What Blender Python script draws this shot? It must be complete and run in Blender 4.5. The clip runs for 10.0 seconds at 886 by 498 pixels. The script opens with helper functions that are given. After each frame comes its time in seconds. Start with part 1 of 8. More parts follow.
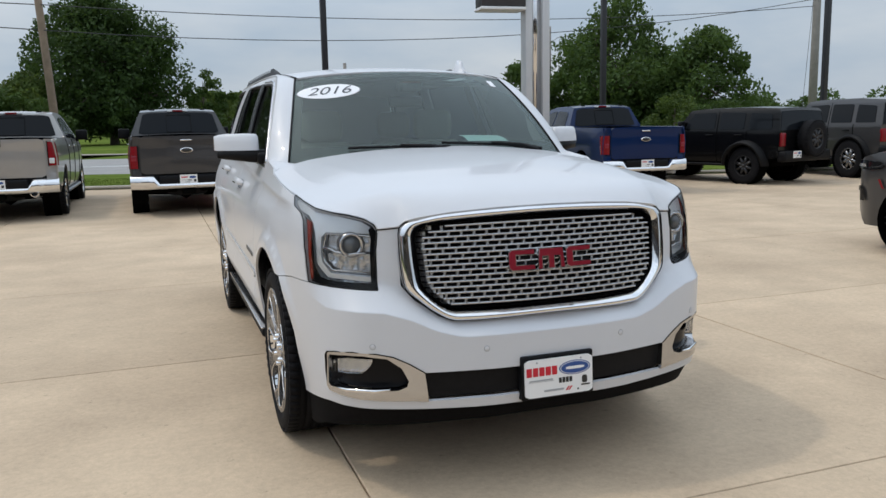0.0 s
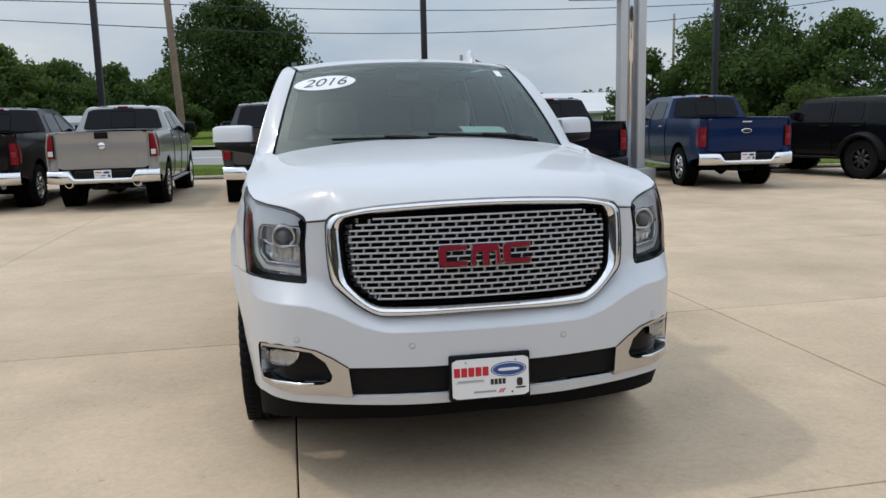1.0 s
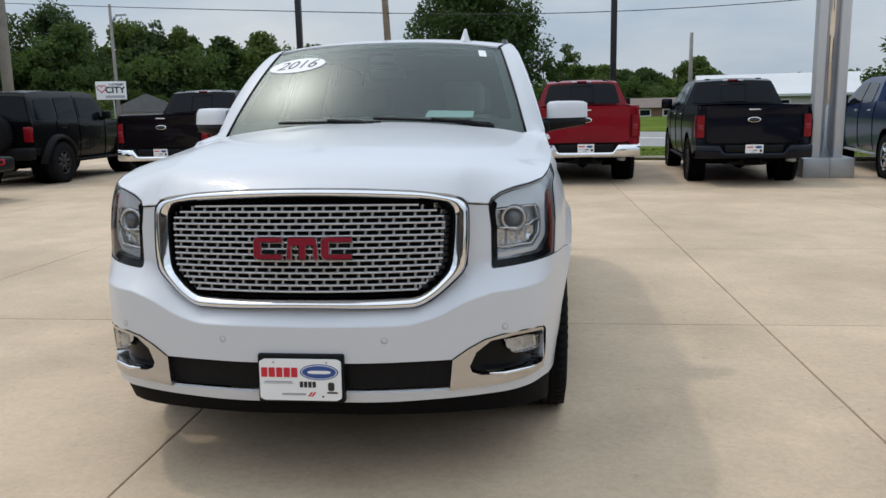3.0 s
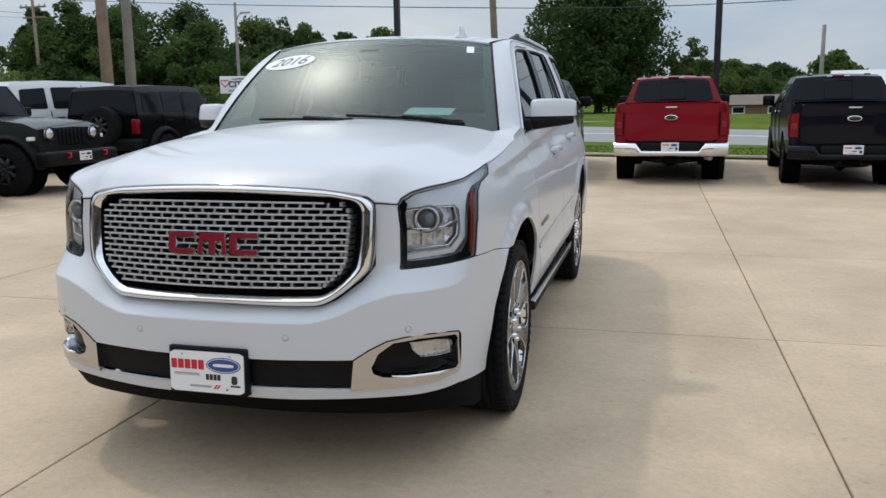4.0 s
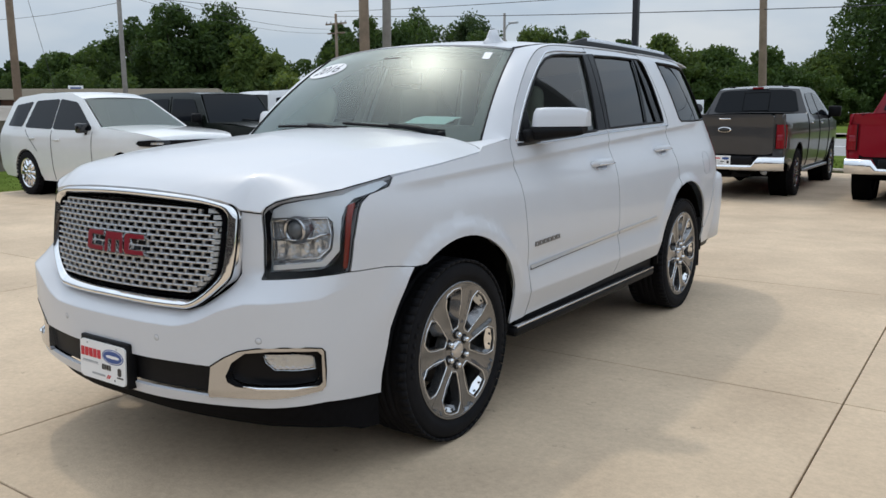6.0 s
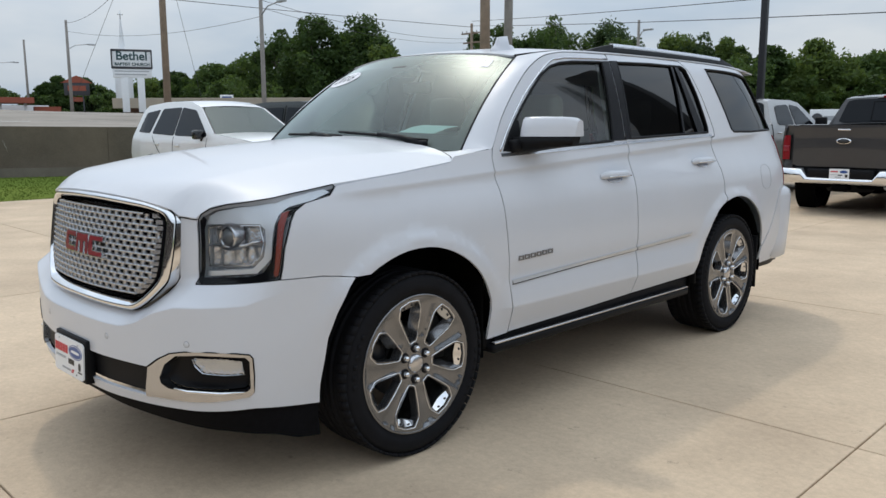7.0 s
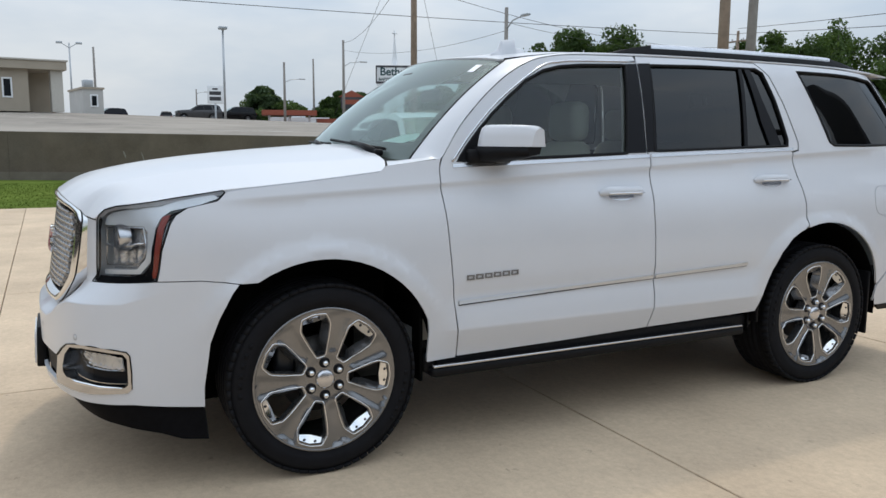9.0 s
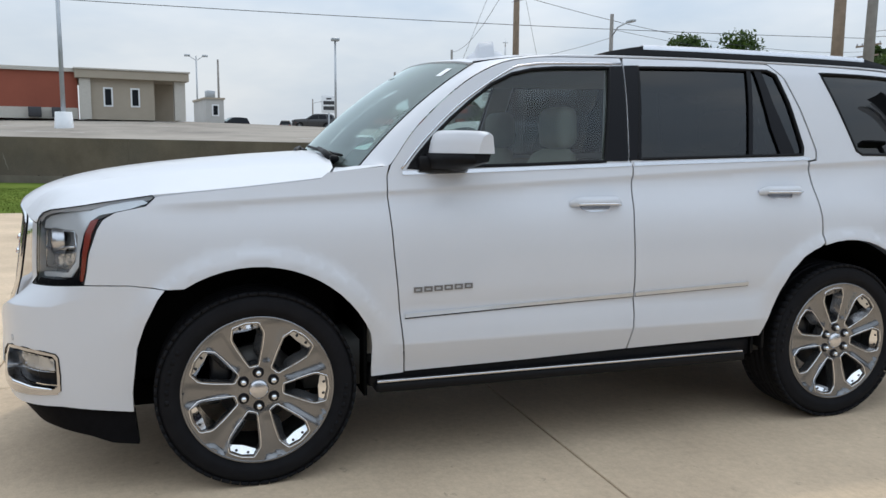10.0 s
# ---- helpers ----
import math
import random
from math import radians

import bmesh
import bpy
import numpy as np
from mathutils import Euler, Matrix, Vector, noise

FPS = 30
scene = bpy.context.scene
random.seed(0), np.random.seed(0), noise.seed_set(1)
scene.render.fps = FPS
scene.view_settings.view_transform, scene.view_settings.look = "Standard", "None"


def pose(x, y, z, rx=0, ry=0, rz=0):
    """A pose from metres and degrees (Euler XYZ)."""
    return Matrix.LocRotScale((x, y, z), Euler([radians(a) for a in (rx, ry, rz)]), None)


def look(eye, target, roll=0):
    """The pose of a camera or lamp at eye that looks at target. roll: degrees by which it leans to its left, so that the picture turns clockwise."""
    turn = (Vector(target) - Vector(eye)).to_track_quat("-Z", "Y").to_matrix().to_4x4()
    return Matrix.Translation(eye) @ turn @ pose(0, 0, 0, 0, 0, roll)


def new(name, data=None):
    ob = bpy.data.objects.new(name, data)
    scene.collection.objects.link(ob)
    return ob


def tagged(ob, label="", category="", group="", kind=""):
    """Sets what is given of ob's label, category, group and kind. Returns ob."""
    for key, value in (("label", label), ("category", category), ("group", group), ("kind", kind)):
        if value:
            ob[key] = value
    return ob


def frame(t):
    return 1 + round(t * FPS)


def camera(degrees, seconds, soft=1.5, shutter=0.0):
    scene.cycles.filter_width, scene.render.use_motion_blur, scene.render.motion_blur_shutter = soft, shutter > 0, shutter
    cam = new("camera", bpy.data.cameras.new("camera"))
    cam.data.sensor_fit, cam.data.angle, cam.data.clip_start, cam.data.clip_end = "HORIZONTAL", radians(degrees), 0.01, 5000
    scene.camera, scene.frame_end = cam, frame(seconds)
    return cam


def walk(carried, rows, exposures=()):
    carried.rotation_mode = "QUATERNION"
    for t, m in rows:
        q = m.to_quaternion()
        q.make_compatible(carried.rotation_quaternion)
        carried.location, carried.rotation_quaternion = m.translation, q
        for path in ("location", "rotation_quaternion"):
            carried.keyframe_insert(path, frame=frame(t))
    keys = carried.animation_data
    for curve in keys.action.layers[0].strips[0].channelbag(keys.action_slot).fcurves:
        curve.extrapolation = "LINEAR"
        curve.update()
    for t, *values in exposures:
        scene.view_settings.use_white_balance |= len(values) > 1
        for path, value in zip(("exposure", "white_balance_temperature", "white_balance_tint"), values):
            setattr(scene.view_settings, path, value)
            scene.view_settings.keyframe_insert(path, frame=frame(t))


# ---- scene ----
from mathutils import geometry

cam = camera(58.1, 10.0)
PATH = [
    (0, (-1.498, -3.878, 1.484), (-0.832, -2.017, 1.177), -1.2),
    (0.5, (-1.116, -3.994, 1.483), (-0.596, -2.088, 1.171), -1.5),
    (1, (-0.736, -4.0, 1.464), (-0.369, -2.061, 1.144), -1.4),
    (1.5, (-0.35, -3.965, 1.466), (-0.139, -2.003, 1.137), -1.4),
    (2, (0.066, -3.98, 1.474), (0.131, -2.01, 1.133), -1.2),
    (2.5, (0.444, -3.883, 1.464), (0.366, -1.915, 1.115), -1.1),
    (3, (0.836, -3.816, 1.443), (0.62, -1.859, 1.091), -1.2),
    (4.5, (1.951, -3.462, 1.441), (1.287, -1.61, 1.082), -0.7),
    (5, (2.278, -3.269, 1.42), (1.453, -1.482, 1.067), -0.7),
    (6.5, (3.153, -2.558, 1.43), (1.884, -1.045, 1.11), -0.3),
    (7, (3.414, -2.273, 1.425), (2.019, -0.873, 1.116), -0.2),
    (7.5, (3.665, -1.984, 1.432), (2.158, -0.704, 1.132), -0.1),
    (8, (3.785, -1.658, 1.425), (2.178, -0.505, 1.131), 0.1),
    (8.5, (3.933, -1.32, 1.412), (2.236, -0.302, 1.125), 0.3),
    (9, (4.078, -0.989, 1.407), (2.303, -0.11, 1.128), 0.3),
    (9.5, (4.118, -0.64, 1.414), (2.282, 0.107, 1.143), 0.4),
    (10, (4.208, -0.276, 1.4), (2.324, 0.344, 1.141), 0.5),
]
walk(cam, [(t, look(eye, target, roll)) for t, eye, target, roll in PATH], ((0.0, -0.18), (4.5, -0.16), (6.0, -0.12), (8.0, -0.10), (9.5, 0.01), (10.0, 0.05)))

# ---- light ----
world = bpy.data.worlds.new("world")
scene.world = world
world.use_nodes = True
wn = world.node_tree.nodes
wl = world.node_tree.links
wn.clear()
SUN_WAY = Vector((0.545, -0.296, -1.0)).normalized()
sky = wn.new("ShaderNodeTexSky")
sky.sky_type = 'NISHITA'
sky.sun_disc = False
sky.sun_elevation = math.asin(-SUN_WAY.z)
sky.sun_rotation = math.atan2(-SUN_WAY.x, -SUN_WAY.y)
sky.dust_density = 4.0
sky.ozone_density = 2.0
sky_gain = wn.new("ShaderNodeVectorMath")
sky_gain.operation = 'SCALE'
sky_gain.inputs["Scale"].default_value = 0.10
wl.new(sky.outputs[0], sky_gain.inputs[0])
# thin hazy cloud over the blue
wco = wn.new("ShaderNodeTexCoord")
wmap = wn.new("ShaderNodeMapping")
wmap.inputs["Scale"].default_value = (1.6, 1.6, 5.0)
wl.new(wco.outputs["Generated"], wmap.inputs[0])
wnoise = wn.new("ShaderNodeTexNoise")
wnoise.inputs["Scale"].default_value = 1.7
wnoise.inputs["Detail"].default_value = 5.0
wnoise.inputs["Roughness"].default_value = 0.55
wl.new(wmap.outputs[0], wnoise.inputs["Vector"])
wramp = wn.new("ShaderNodeValToRGB")
wramp.color_ramp.elements[0].position = 0.38
wramp.color_ramp.elements[0].color = (0.535, 0.65, 0.785, 1)
wramp.color_ramp.elements[1].position = 0.68
wramp.color_ramp.elements[1].color = (0.79, 0.85, 0.91, 1)
wl.new(wnoise.outputs["Fac"], wramp.inputs[0])
wmix = wn.new("ShaderNodeMix")
wmix.data_type = 'RGBA'
wmix.inputs["Factor"].default_value = 0.80
wl.new(sky_gain.outputs[0], wmix.inputs["A"])
# the haze is brighter overhead than at the horizon
wsep = wn.new("ShaderNodeSeparateXYZ")
wl.new(wco.outputs["Generated"], wsep.inputs[0])
wup = wn.new("ShaderNodeMapRange")
wup.inputs["From Min"].default_value, wup.inputs["From Max"].default_value = 0.12, 0.55
wup.inputs["To Min"].default_value, wup.inputs["To Max"].default_value = 1.0, 1.95
wl.new(wsep.outputs["Z"], wup.inputs["Value"])
wlift = wn.new("ShaderNodeVectorMath")
wlift.operation = 'SCALE'
wl.new(wramp.outputs[0], wlift.inputs[0])
wl.new(wup.outputs[0], wlift.inputs["Scale"])
wl.new(wlift.outputs[0], wmix.inputs["B"])
wbg = wn.new("ShaderNodeBackground")
wbg.inputs["Strength"].default_value = 1.0
# the bright veil round the hazed sun
wdot = wn.new("ShaderNodeVectorMath")
wdot.operation = 'DOT_PRODUCT'
wdot.inputs[1].default_value = -SUN_WAY
wl.new(wco.outputs["Generated"], wdot.inputs[0])
wpow = wn.new("ShaderNodeMath")
wpow.operation = 'POWER'
wpow.use_clamp = False
wmax = wn.new("ShaderNodeMath")
wmax.operation = 'MAXIMUM'
wmax.inputs[1].default_value = 0.0
wl.new(wdot.outputs["Value"], wmax.inputs[0])
wl.new(wmax.outputs[0], wpow.inputs[0])
wpow.inputs[1].default_value = 70.0
wveil = wn.new("ShaderNodeMix")
wveil.data_type = 'RGBA'
wveil.blend_type = 'ADD'
wveil.inputs["B"].default_value = (2.6, 2.4, 2.1, 1)
wl.new(wpow.outputs[0], wveil.inputs["Factor"])
wl.new(wmix.outputs["Result"], wveil.inputs["A"])
wl.new(wveil.outputs["Result"], wbg.inputs["Color"])
wout = wn.new("ShaderNodeOutputWorld")
wl.new(wbg.outputs[0], wout.inputs[0])

sun = new("sun", bpy.data.lights.new("sun", 'SUN'))
sun.data.energy = 0.70
sun.data.angle = radians(2.2)
sun.data.color = (1.0, 0.93, 0.82)
sun.matrix_world = look((0, 0, 30), Vector((0, 0, 30)) + SUN_WAY)


# ---- materials ----
def rgb(c):
    return (c[0], c[1], c[2], 1.0)


def material(name, colour, rough=0.5, metal=0.0, vary=0.0, scale=6.0, bump=0.0, bump_scale=60.0, coat=0.0,
             stain=None, stain_scale=0.6, stain_amount=0.0, by_piece=0.0, spec=0.5, grain=0.0, grain_scale=110.0, pits=0.0, world_space=False):
    m = bpy.data.materials.new(name)
    m.use_nodes = True
    n, l = m.node_tree.nodes, m.node_tree.links
    b = n["Principled BSDF"]
    b.inputs["Roughness"].default_value = rough
    b.inputs["Metallic"].default_value = metal
    b.inputs["Coat Weight"].default_value = coat
    b.inputs["Coat Roughness"].default_value = 0.03
    b.inputs["Specular IOR Level"].default_value = spec
    b.inputs["Base Color"].default_value = rgb(colour)
    co = n.new("ShaderNodeTexCoord")
    if world_space:
        # one continuous pattern over many pieces
        place = n.new("ShaderNodeNewGeometry").outputs["Position"]
    else:
        place = co.outputs["Object"]
    last = None
    if vary:
        t = n.new("ShaderNodeTexNoise")
        t.inputs["Scale"].default_value = scale
        t.inputs["Detail"].default_value = 6.0
        t.inputs["Roughness"].default_value = 0.65
        l.new(place, t.inputs["Vector"])
        r = n.new("ShaderNodeMapRange")
        r.inputs["From Min"].default_value, r.inputs["From Max"].default_value = 0.3, 0.7
        r.inputs["To Min"].default_value, r.inputs["To Max"].default_value = 1 - vary, 1 + vary
        l.new(t.outputs["Fac"], r.inputs["Value"])
        v = n.new("ShaderNodeVectorMath")
        v.operation = 'SCALE'
        v.inputs[0].default_value = colour
        l.new(r.outputs[0], v.inputs["Scale"])
        last = v.outputs[0]
    if stain:
        t = n.new("ShaderNodeTexNoise")
        t.inputs["Scale"].default_value = stain_scale
        t.inputs["Detail"].default_value = 7.0
        t.inputs["Roughness"].default_value = 0.6
        l.new(place, t.inputs["Vector"])
        r = n.new("ShaderNodeMapRange")
        r.inputs["From Min"].default_value, r.inputs["From Max"].default_value = 0.45, 0.72
        r.inputs["To Max"].default_value = stain_amount
        l.new(t.outputs["Fac"], r.inputs["Value"])
        x = n.new("ShaderNodeMix")
        x.data_type = 'RGBA'
        l.new(r.outputs[0], x.inputs["Factor"])
        x.inputs["A"].default_value = rgb(colour)
        if last:
            l.new(last, x.inputs["A"])
        x.inputs["B"].default_value = rgb(stain)
        last = x.outputs["Result"]
    if grain:
        # fine speckle over all
        t = n.new("ShaderNodeTexNoise")
        t.inputs["Scale"].default_value = grain_scale
        t.inputs["Detail"].default_value = 3.0
        t.inputs["Roughness"].default_value = 0.8
        l.new(place, t.inputs["Vector"])
        r = n.new("ShaderNodeMapRange")
        r.inputs["From Min"].default_value, r.inputs["From Max"].default_value = 0.3, 0.7
        r.inputs["To Min"].default_value, r.inputs["To Max"].default_value = 1 - grain, 1 + grain
        l.new(t.outputs["Fac"], r.inputs["Value"])
        v = n.new("ShaderNodeVectorMath")
        v.operation = 'SCALE'
        v.inputs[0].default_value = colour
        if last:
            l.new(last, v.inputs[0])
        l.new(r.outputs[0], v.inputs["Scale"])
        last = v.outputs[0]
    if pits:
        # small dark pits and spilt spots
        t = n.new("ShaderNodeTexNoise")
        t.inputs["Scale"].default_value = 9.0
        t.inputs["Detail"].default_value = 5.0
        t.inputs["Roughness"].default_value = 0.7
        l.new(place, t.inputs["Vector"])
        r = n.new("ShaderNodeMapRange")
        r.inputs["From Min"].default_value, r.inputs["From Max"].default_value = 0.64, 0.78
        r.inputs["To Max"].default_value = pits
        l.new(t.outputs["Fac"], r.inputs["Value"])
        x = n.new("ShaderNodeMix")
        x.data_type = 'RGBA'
        l.new(r.outputs[0], x.inputs["Factor"])
        x.inputs["A"].default_value = rgb(colour)
        if last:
            l.new(last, x.inputs["A"])
        x.inputs["B"].default_value = rgb([c * 0.35 for c in colour])
        last = x.outputs["Result"]
    if by_piece:
        o = n.new("ShaderNodeObjectInfo")
        r = n.new("ShaderNodeMapRange")
        r.inputs["To Min"].default_value, r.inputs["To Max"].default_value = 1 - by_piece, 1 + by_piece
        l.new(o.outputs["Random"], r.inputs["Value"])
        v = n.new("ShaderNodeVectorMath")
        v.operation = 'SCALE'
        v.inputs[0].default_value = colour
        if last:
            l.new(last, v.inputs[0])
        l.new(r.outputs[0], v.inputs["Scale"])
        last = v.outputs[0]
    if last:
        l.new(last, b.inputs["Base Color"])
    if bump:
        t = n.new("ShaderNodeTexNoise")
        t.inputs["Scale"].default_value = bump_scale
        t.inputs["Detail"].default_value = 4.0
        l.new(place, t.inputs["Vector"])
        k = n.new("ShaderNodeBump")
        k.inputs["Strength"].default_value = bump
        k.inputs["Distance"].default_value = 0.01
        l.new(t.outputs["Fac"], k.inputs["Height"])
        l.new(k.outputs[0], b.inputs["Normal"])
    return m


def glass(name, tint, gloss=1.0, rough=0.0, ior=1.6, cast=(1.0, 1.0, 1.0)):
    """A thin pane: light passes tinted, and its surface mirrors by Fresnel."""
    m = bpy.data.materials.new(name)
    m.use_nodes = True
    n, l = m.node_tree.nodes, m.node_tree.links
    n.remove(n["Principled BSDF"])
    out = n["Material Output"]
    tr = n.new("ShaderNodeBsdfTransparent")
    tr.inputs[0].default_value = rgb(tint)
    gl = n.new("ShaderNodeBsdfGlossy")
    gl.inputs["Roughness"].default_value = rough
    gl.inputs["Color"].default_value = (gloss * cast[0], gloss * cast[1], gloss * cast[2], 1)
    fr = n.new("ShaderNodeFresnel")
    fr.inputs["IOR"].default_value = ior
    mx = n.new("ShaderNodeMixShader")
    l.new(fr.outputs[0], mx.inputs[0])
    l.new(tr.outputs[0], mx.inputs[1])
    l.new(gl.outputs[0], mx.inputs[2])
    l.new(mx.outputs[0], out.inputs[0])
    return m


M = {}
M["concrete"] = material("concrete", (0.552, 0.428, 0.301), 0.8, vary=0.13, scale=1.4, bump=0.16, bump_scale=90, stain=(0.385, 0.29, 0.20),
                         stain_scale=0.55, stain_amount=0.75, by_piece=0.04, grain=0.10, grain_scale=26.0, pits=0.9, spec=0.3, world_space=True)
M["joint"] = material("joint", (0.04, 0.035, 0.03), 0.95, vary=0.2)
M["kerb"] = material("kerb", (0.42, 0.38, 0.32), 0.85, vary=0.12, scale=5, bump=0.2)
M["asphalt"] = material("asphalt", (0.30, 0.295, 0.29), 0.9, spec=0.1, vary=0.1, scale=1.5, bump=0.3, bump_scale=40)
M["old_asphalt"] = material("old_asphalt", (0.33, 0.30, 0.265), 0.9, spec=0.0, vary=0.12, scale=0.35, bump=0.2, stain=(0.17, 0.155, 0.14), stain_scale=0.25, stain_amount=0.5)
M["grass"] = material("grass", (0.095, 0.135, 0.030), 0.9, vary=0.3, scale=0.9, bump=0.6, bump_scale=25, stain=(0.19, 0.22, 0.05), stain_scale=0.12, stain_amount=0.6, spec=0.0)
M["blades"] = material("blades", (0.115, 0.158, 0.032), 0.8, vary=0.3, scale=2, spec=0.0)
M["wall_concrete"] = material("wall_concrete", (0.165, 0.132, 0.102), 0.9, spec=0.0, world_space=True, vary=0.18, scale=0.8, bump=0.2, stain=(0.12, 0.105, 0.09), stain_scale=0.35, stain_amount=0.7, grain=0.12, grain_scale=25.0)
M["footing_concrete"] = material("footing_concrete", (0.19, 0.165, 0.135), 0.9, spec=0.0, world_space=True, vary=0.15, scale=1.5, bump=0.2)
M["lime"] = material("lime", (0.27, 0.245, 0.21), 0.9, spec=0.0, vary=0.25, scale=9)
M["crack"] = material("crack", (0.11, 0.10, 0.09), 0.95, spec=0.0, vary=0.3, scale=4)
M["faded_white"] = material("faded_white", (0.50, 0.48, 0.45), 0.9, spec=0.0, vary=0.3, scale=3)
M["bark"] = material("bark", (0.12, 0.10, 0.08), 0.9, vary=0.3, scale=4, bump=0.5, bump_scale=20)
M["pole_wood"] = material("pole_wood", (0.25, 0.185, 0.135), 0.85, vary=0.2, scale=3, bump=0.3, bump_scale=30)
M["pole_grey"] = material("pole_grey", (0.25, 0.23, 0.21), 0.85, vary=0.15, scale=3, bump=0.2)
M["pole_black"] = material("pole_black", (0.018, 0.018, 0.022), 0.4, vary=0.2)
M["galvanised"] = material("galvanised", (0.42, 0.44, 0.46), 0.45, 0.7, vary=0.08, scale=2)
M["brushed"] = material("brushed", (0.60, 0.61, 0.63), 0.4, 0.3, vary=0.04, scale=1.5)
M["cable"] = material("cable", (0.04, 0.042, 0.045), 0.7)
for k, c in enumerate([(0.040, 0.072, 0.020), (0.055, 0.094, 0.026), (0.075, 0.115, 0.030), (0.046, 0.076, 0.032), (0.11, 0.155, 0.040)]):
    M["leaf%d" % k] = material("leaf%d" % k, c, 0.6, vary=0.45, scale=0.5, spec=0.2)
    # light passes through the leaves too
    tn, tl = M["leaf%d" % k].node_tree.nodes, M["leaf%d" % k].node_tree.links
    through_leaf = tn.new("ShaderNodeBsdfTranslucent")
    through_leaf.inputs[0].default_value = (c[0] * 1.9, c[1] * 1.7, c[2] * 1.2, 1)
    both = tn.new("ShaderNodeMixShader")
    both.inputs[0].default_value = 0.36
    tl.new(tn["Principled BSDF"].outputs[0], both.inputs[1])
    tl.new(through_leaf.outputs[0], both.inputs[2])
    tl.new(both.outputs[0], tn["Material Output"].inputs[0])
M["white_paint"] = material("white_paint", (0.595, 0.605, 0.635), 0.4, 0.0, vary=0.02, scale=1.5, coat=0.5, spec=0.3)
M["dark_trim"] = material("dark_trim", (0.006, 0.006, 0.007), 0.5, vary=0.25, scale=40, bump=0.1, bump_scale=300, spec=0.15)
M["dam_black"] = material("dam_black", (0.005, 0.005, 0.006), 0.7, vary=0.25, scale=40, spec=0.06)
M["gloss_black"] = material("gloss_black", (0.008, 0.008, 0.009), 0.08, coat=0.5)
M["underbody"] = material("underbody", (0.004, 0.004, 0.004), 0.9, vary=0.3, spec=0.0)
M["chrome"] = material("chrome", (0.78, 0.78, 0.79), 0.07, 1.0, vary=0.02)
M["satin_chrome"] = material("satin_chrome", (0.62, 0.62, 0.64), 0.24, 1.0, vary=0.04)
M["bezel_chrome"] = material("bezel_chrome", (0.50, 0.50, 0.51), 0.16, 1.0, vary=0.05, scale=4)
M["moulding"] = material("moulding", (0.55, 0.545, 0.54), 0.28, 0.3, vary=0.03)
M["wheel_grey"] = material("wheel_grey", (0.225, 0.225, 0.23), 0.22, 0.85, vary=0.06, scale=14)
M["wheel_black"] = material("wheel_black", (0.02, 0.02, 0.022), 0.35, 0.2, vary=0.1)
M["brake"] = material("brake", (0.10, 0.095, 0.09), 0.5, 0.8, vary=0.3, scale=10)
M["rubber"] = material("rubber", (0.008, 0.008, 0.0095), 0.8, vary=0.2, scale=12, bump=0.12, bump_scale=120, spec=0.15)
M["windscreen"] = glass("windscreen", (0.58, 0.75, 0.73), 0.95, 0.36, 1.75, (0.90, 1.0, 0.985))
M["door_glass"] = glass("door_glass", (0.58, 0.65, 0.62), 0.85)
M["privacy"] = glass("privacy", (0.05, 0.055, 0.06), 0.82)
M["lens"] = glass("lens", (0.93, 0.94, 0.95), 0.9, 0.0, 1.28)
M["cream"] = material("cream", (0.52, 0.49, 0.42), 0.5, vary=0.05, scale=9, bump=0.1, bump_scale=150)
M["dash"] = material("dash", (0.075, 0.073, 0.068), 0.6, vary=0.15, bump=0.1, bump_scale=200)
M["headliner"] = material("headliner", (0.40, 0.38, 0.34), 0.9, vary=0.05)
M["reflector"] = material("reflector", (0.62, 0.63, 0.65), 0.14, 0.75, bump=0.6, bump_scale=38)
M["lamp_silver"] = material("lamp_silver", (0.68, 0.70, 0.72), 0.2, 0.3, vary=0.03)
M["grille_silver"] = material("grille_silver", (0.46, 0.46, 0.47), 0.26, 0.9, vary=0.05, scale=20)
M["bezel_black"] = material("bezel_black", (0.004, 0.004, 0.005), 0.5, spec=0.05)
M["pillar_black"] = material("pillar_black", (0.008, 0.008, 0.010), 0.25, spec=0.12)
M["projector"] = material("projector", (0.14, 0.145, 0.15), 0.04, coat=0.6)
M["lamp_black"] = material("lamp_black", (0.008, 0.008, 0.009), 0.25, spec=0.12)
M["amber"] = material("amber", (0.23, 0.022, 0.010), 0.15, coat=0.3, bump=0.2, bump_scale=220)
M["red_lens"] = material("red_lens", (0.20, 0.005, 0.010), 0.25, coat=0.1, bump=0.04, bump_scale=160, spec=0.25)
M["red_badge"] = material("red_badge", (0.22, 0.004, 0.018), 0.3, 0.1, coat=0.3)
M["plate_white"] = material("plate_white", (0.80, 0.80, 0.80), 0.35)
M["print_red"] = material("print_red", (0.55, 0.012, 0.03), 0.4)
M["print_blue"] = material("print_blue", (0.02, 0.07, 0.26), 0.35)
M["print_grey"] = material("print_grey", (0.35, 0.36, 0.38), 0.4)
M["badge_grey"] = material("badge_grey", (0.20, 0.20, 0.205), 0.3, 0.6)
M["print_black"] = material("print_black", (0.02, 0.02, 0.02), 0.4)
M["year_grey"] = material("year_grey", (0.06, 0.065, 0.08), 0.5)
M["paper"] = material("paper", (0.72, 0.93, 0.90), 0.6)
M["sticker"] = material("sticker", (0.85, 0.85, 0.87), 0.5)
M["roof_white"] = material("roof_white", (0.58, 0.585, 0.59), 0.5, 0.1, vary=0.05, scale=0.3)
M["siding"] = material("siding", (0.45, 0.44, 0.42), 0.7, vary=0.08, scale=0.5)
M["brick_brown"] = material("brick_brown", (0.23, 0.13, 0.09), 0.85, vary=0.15, scale=1.0)
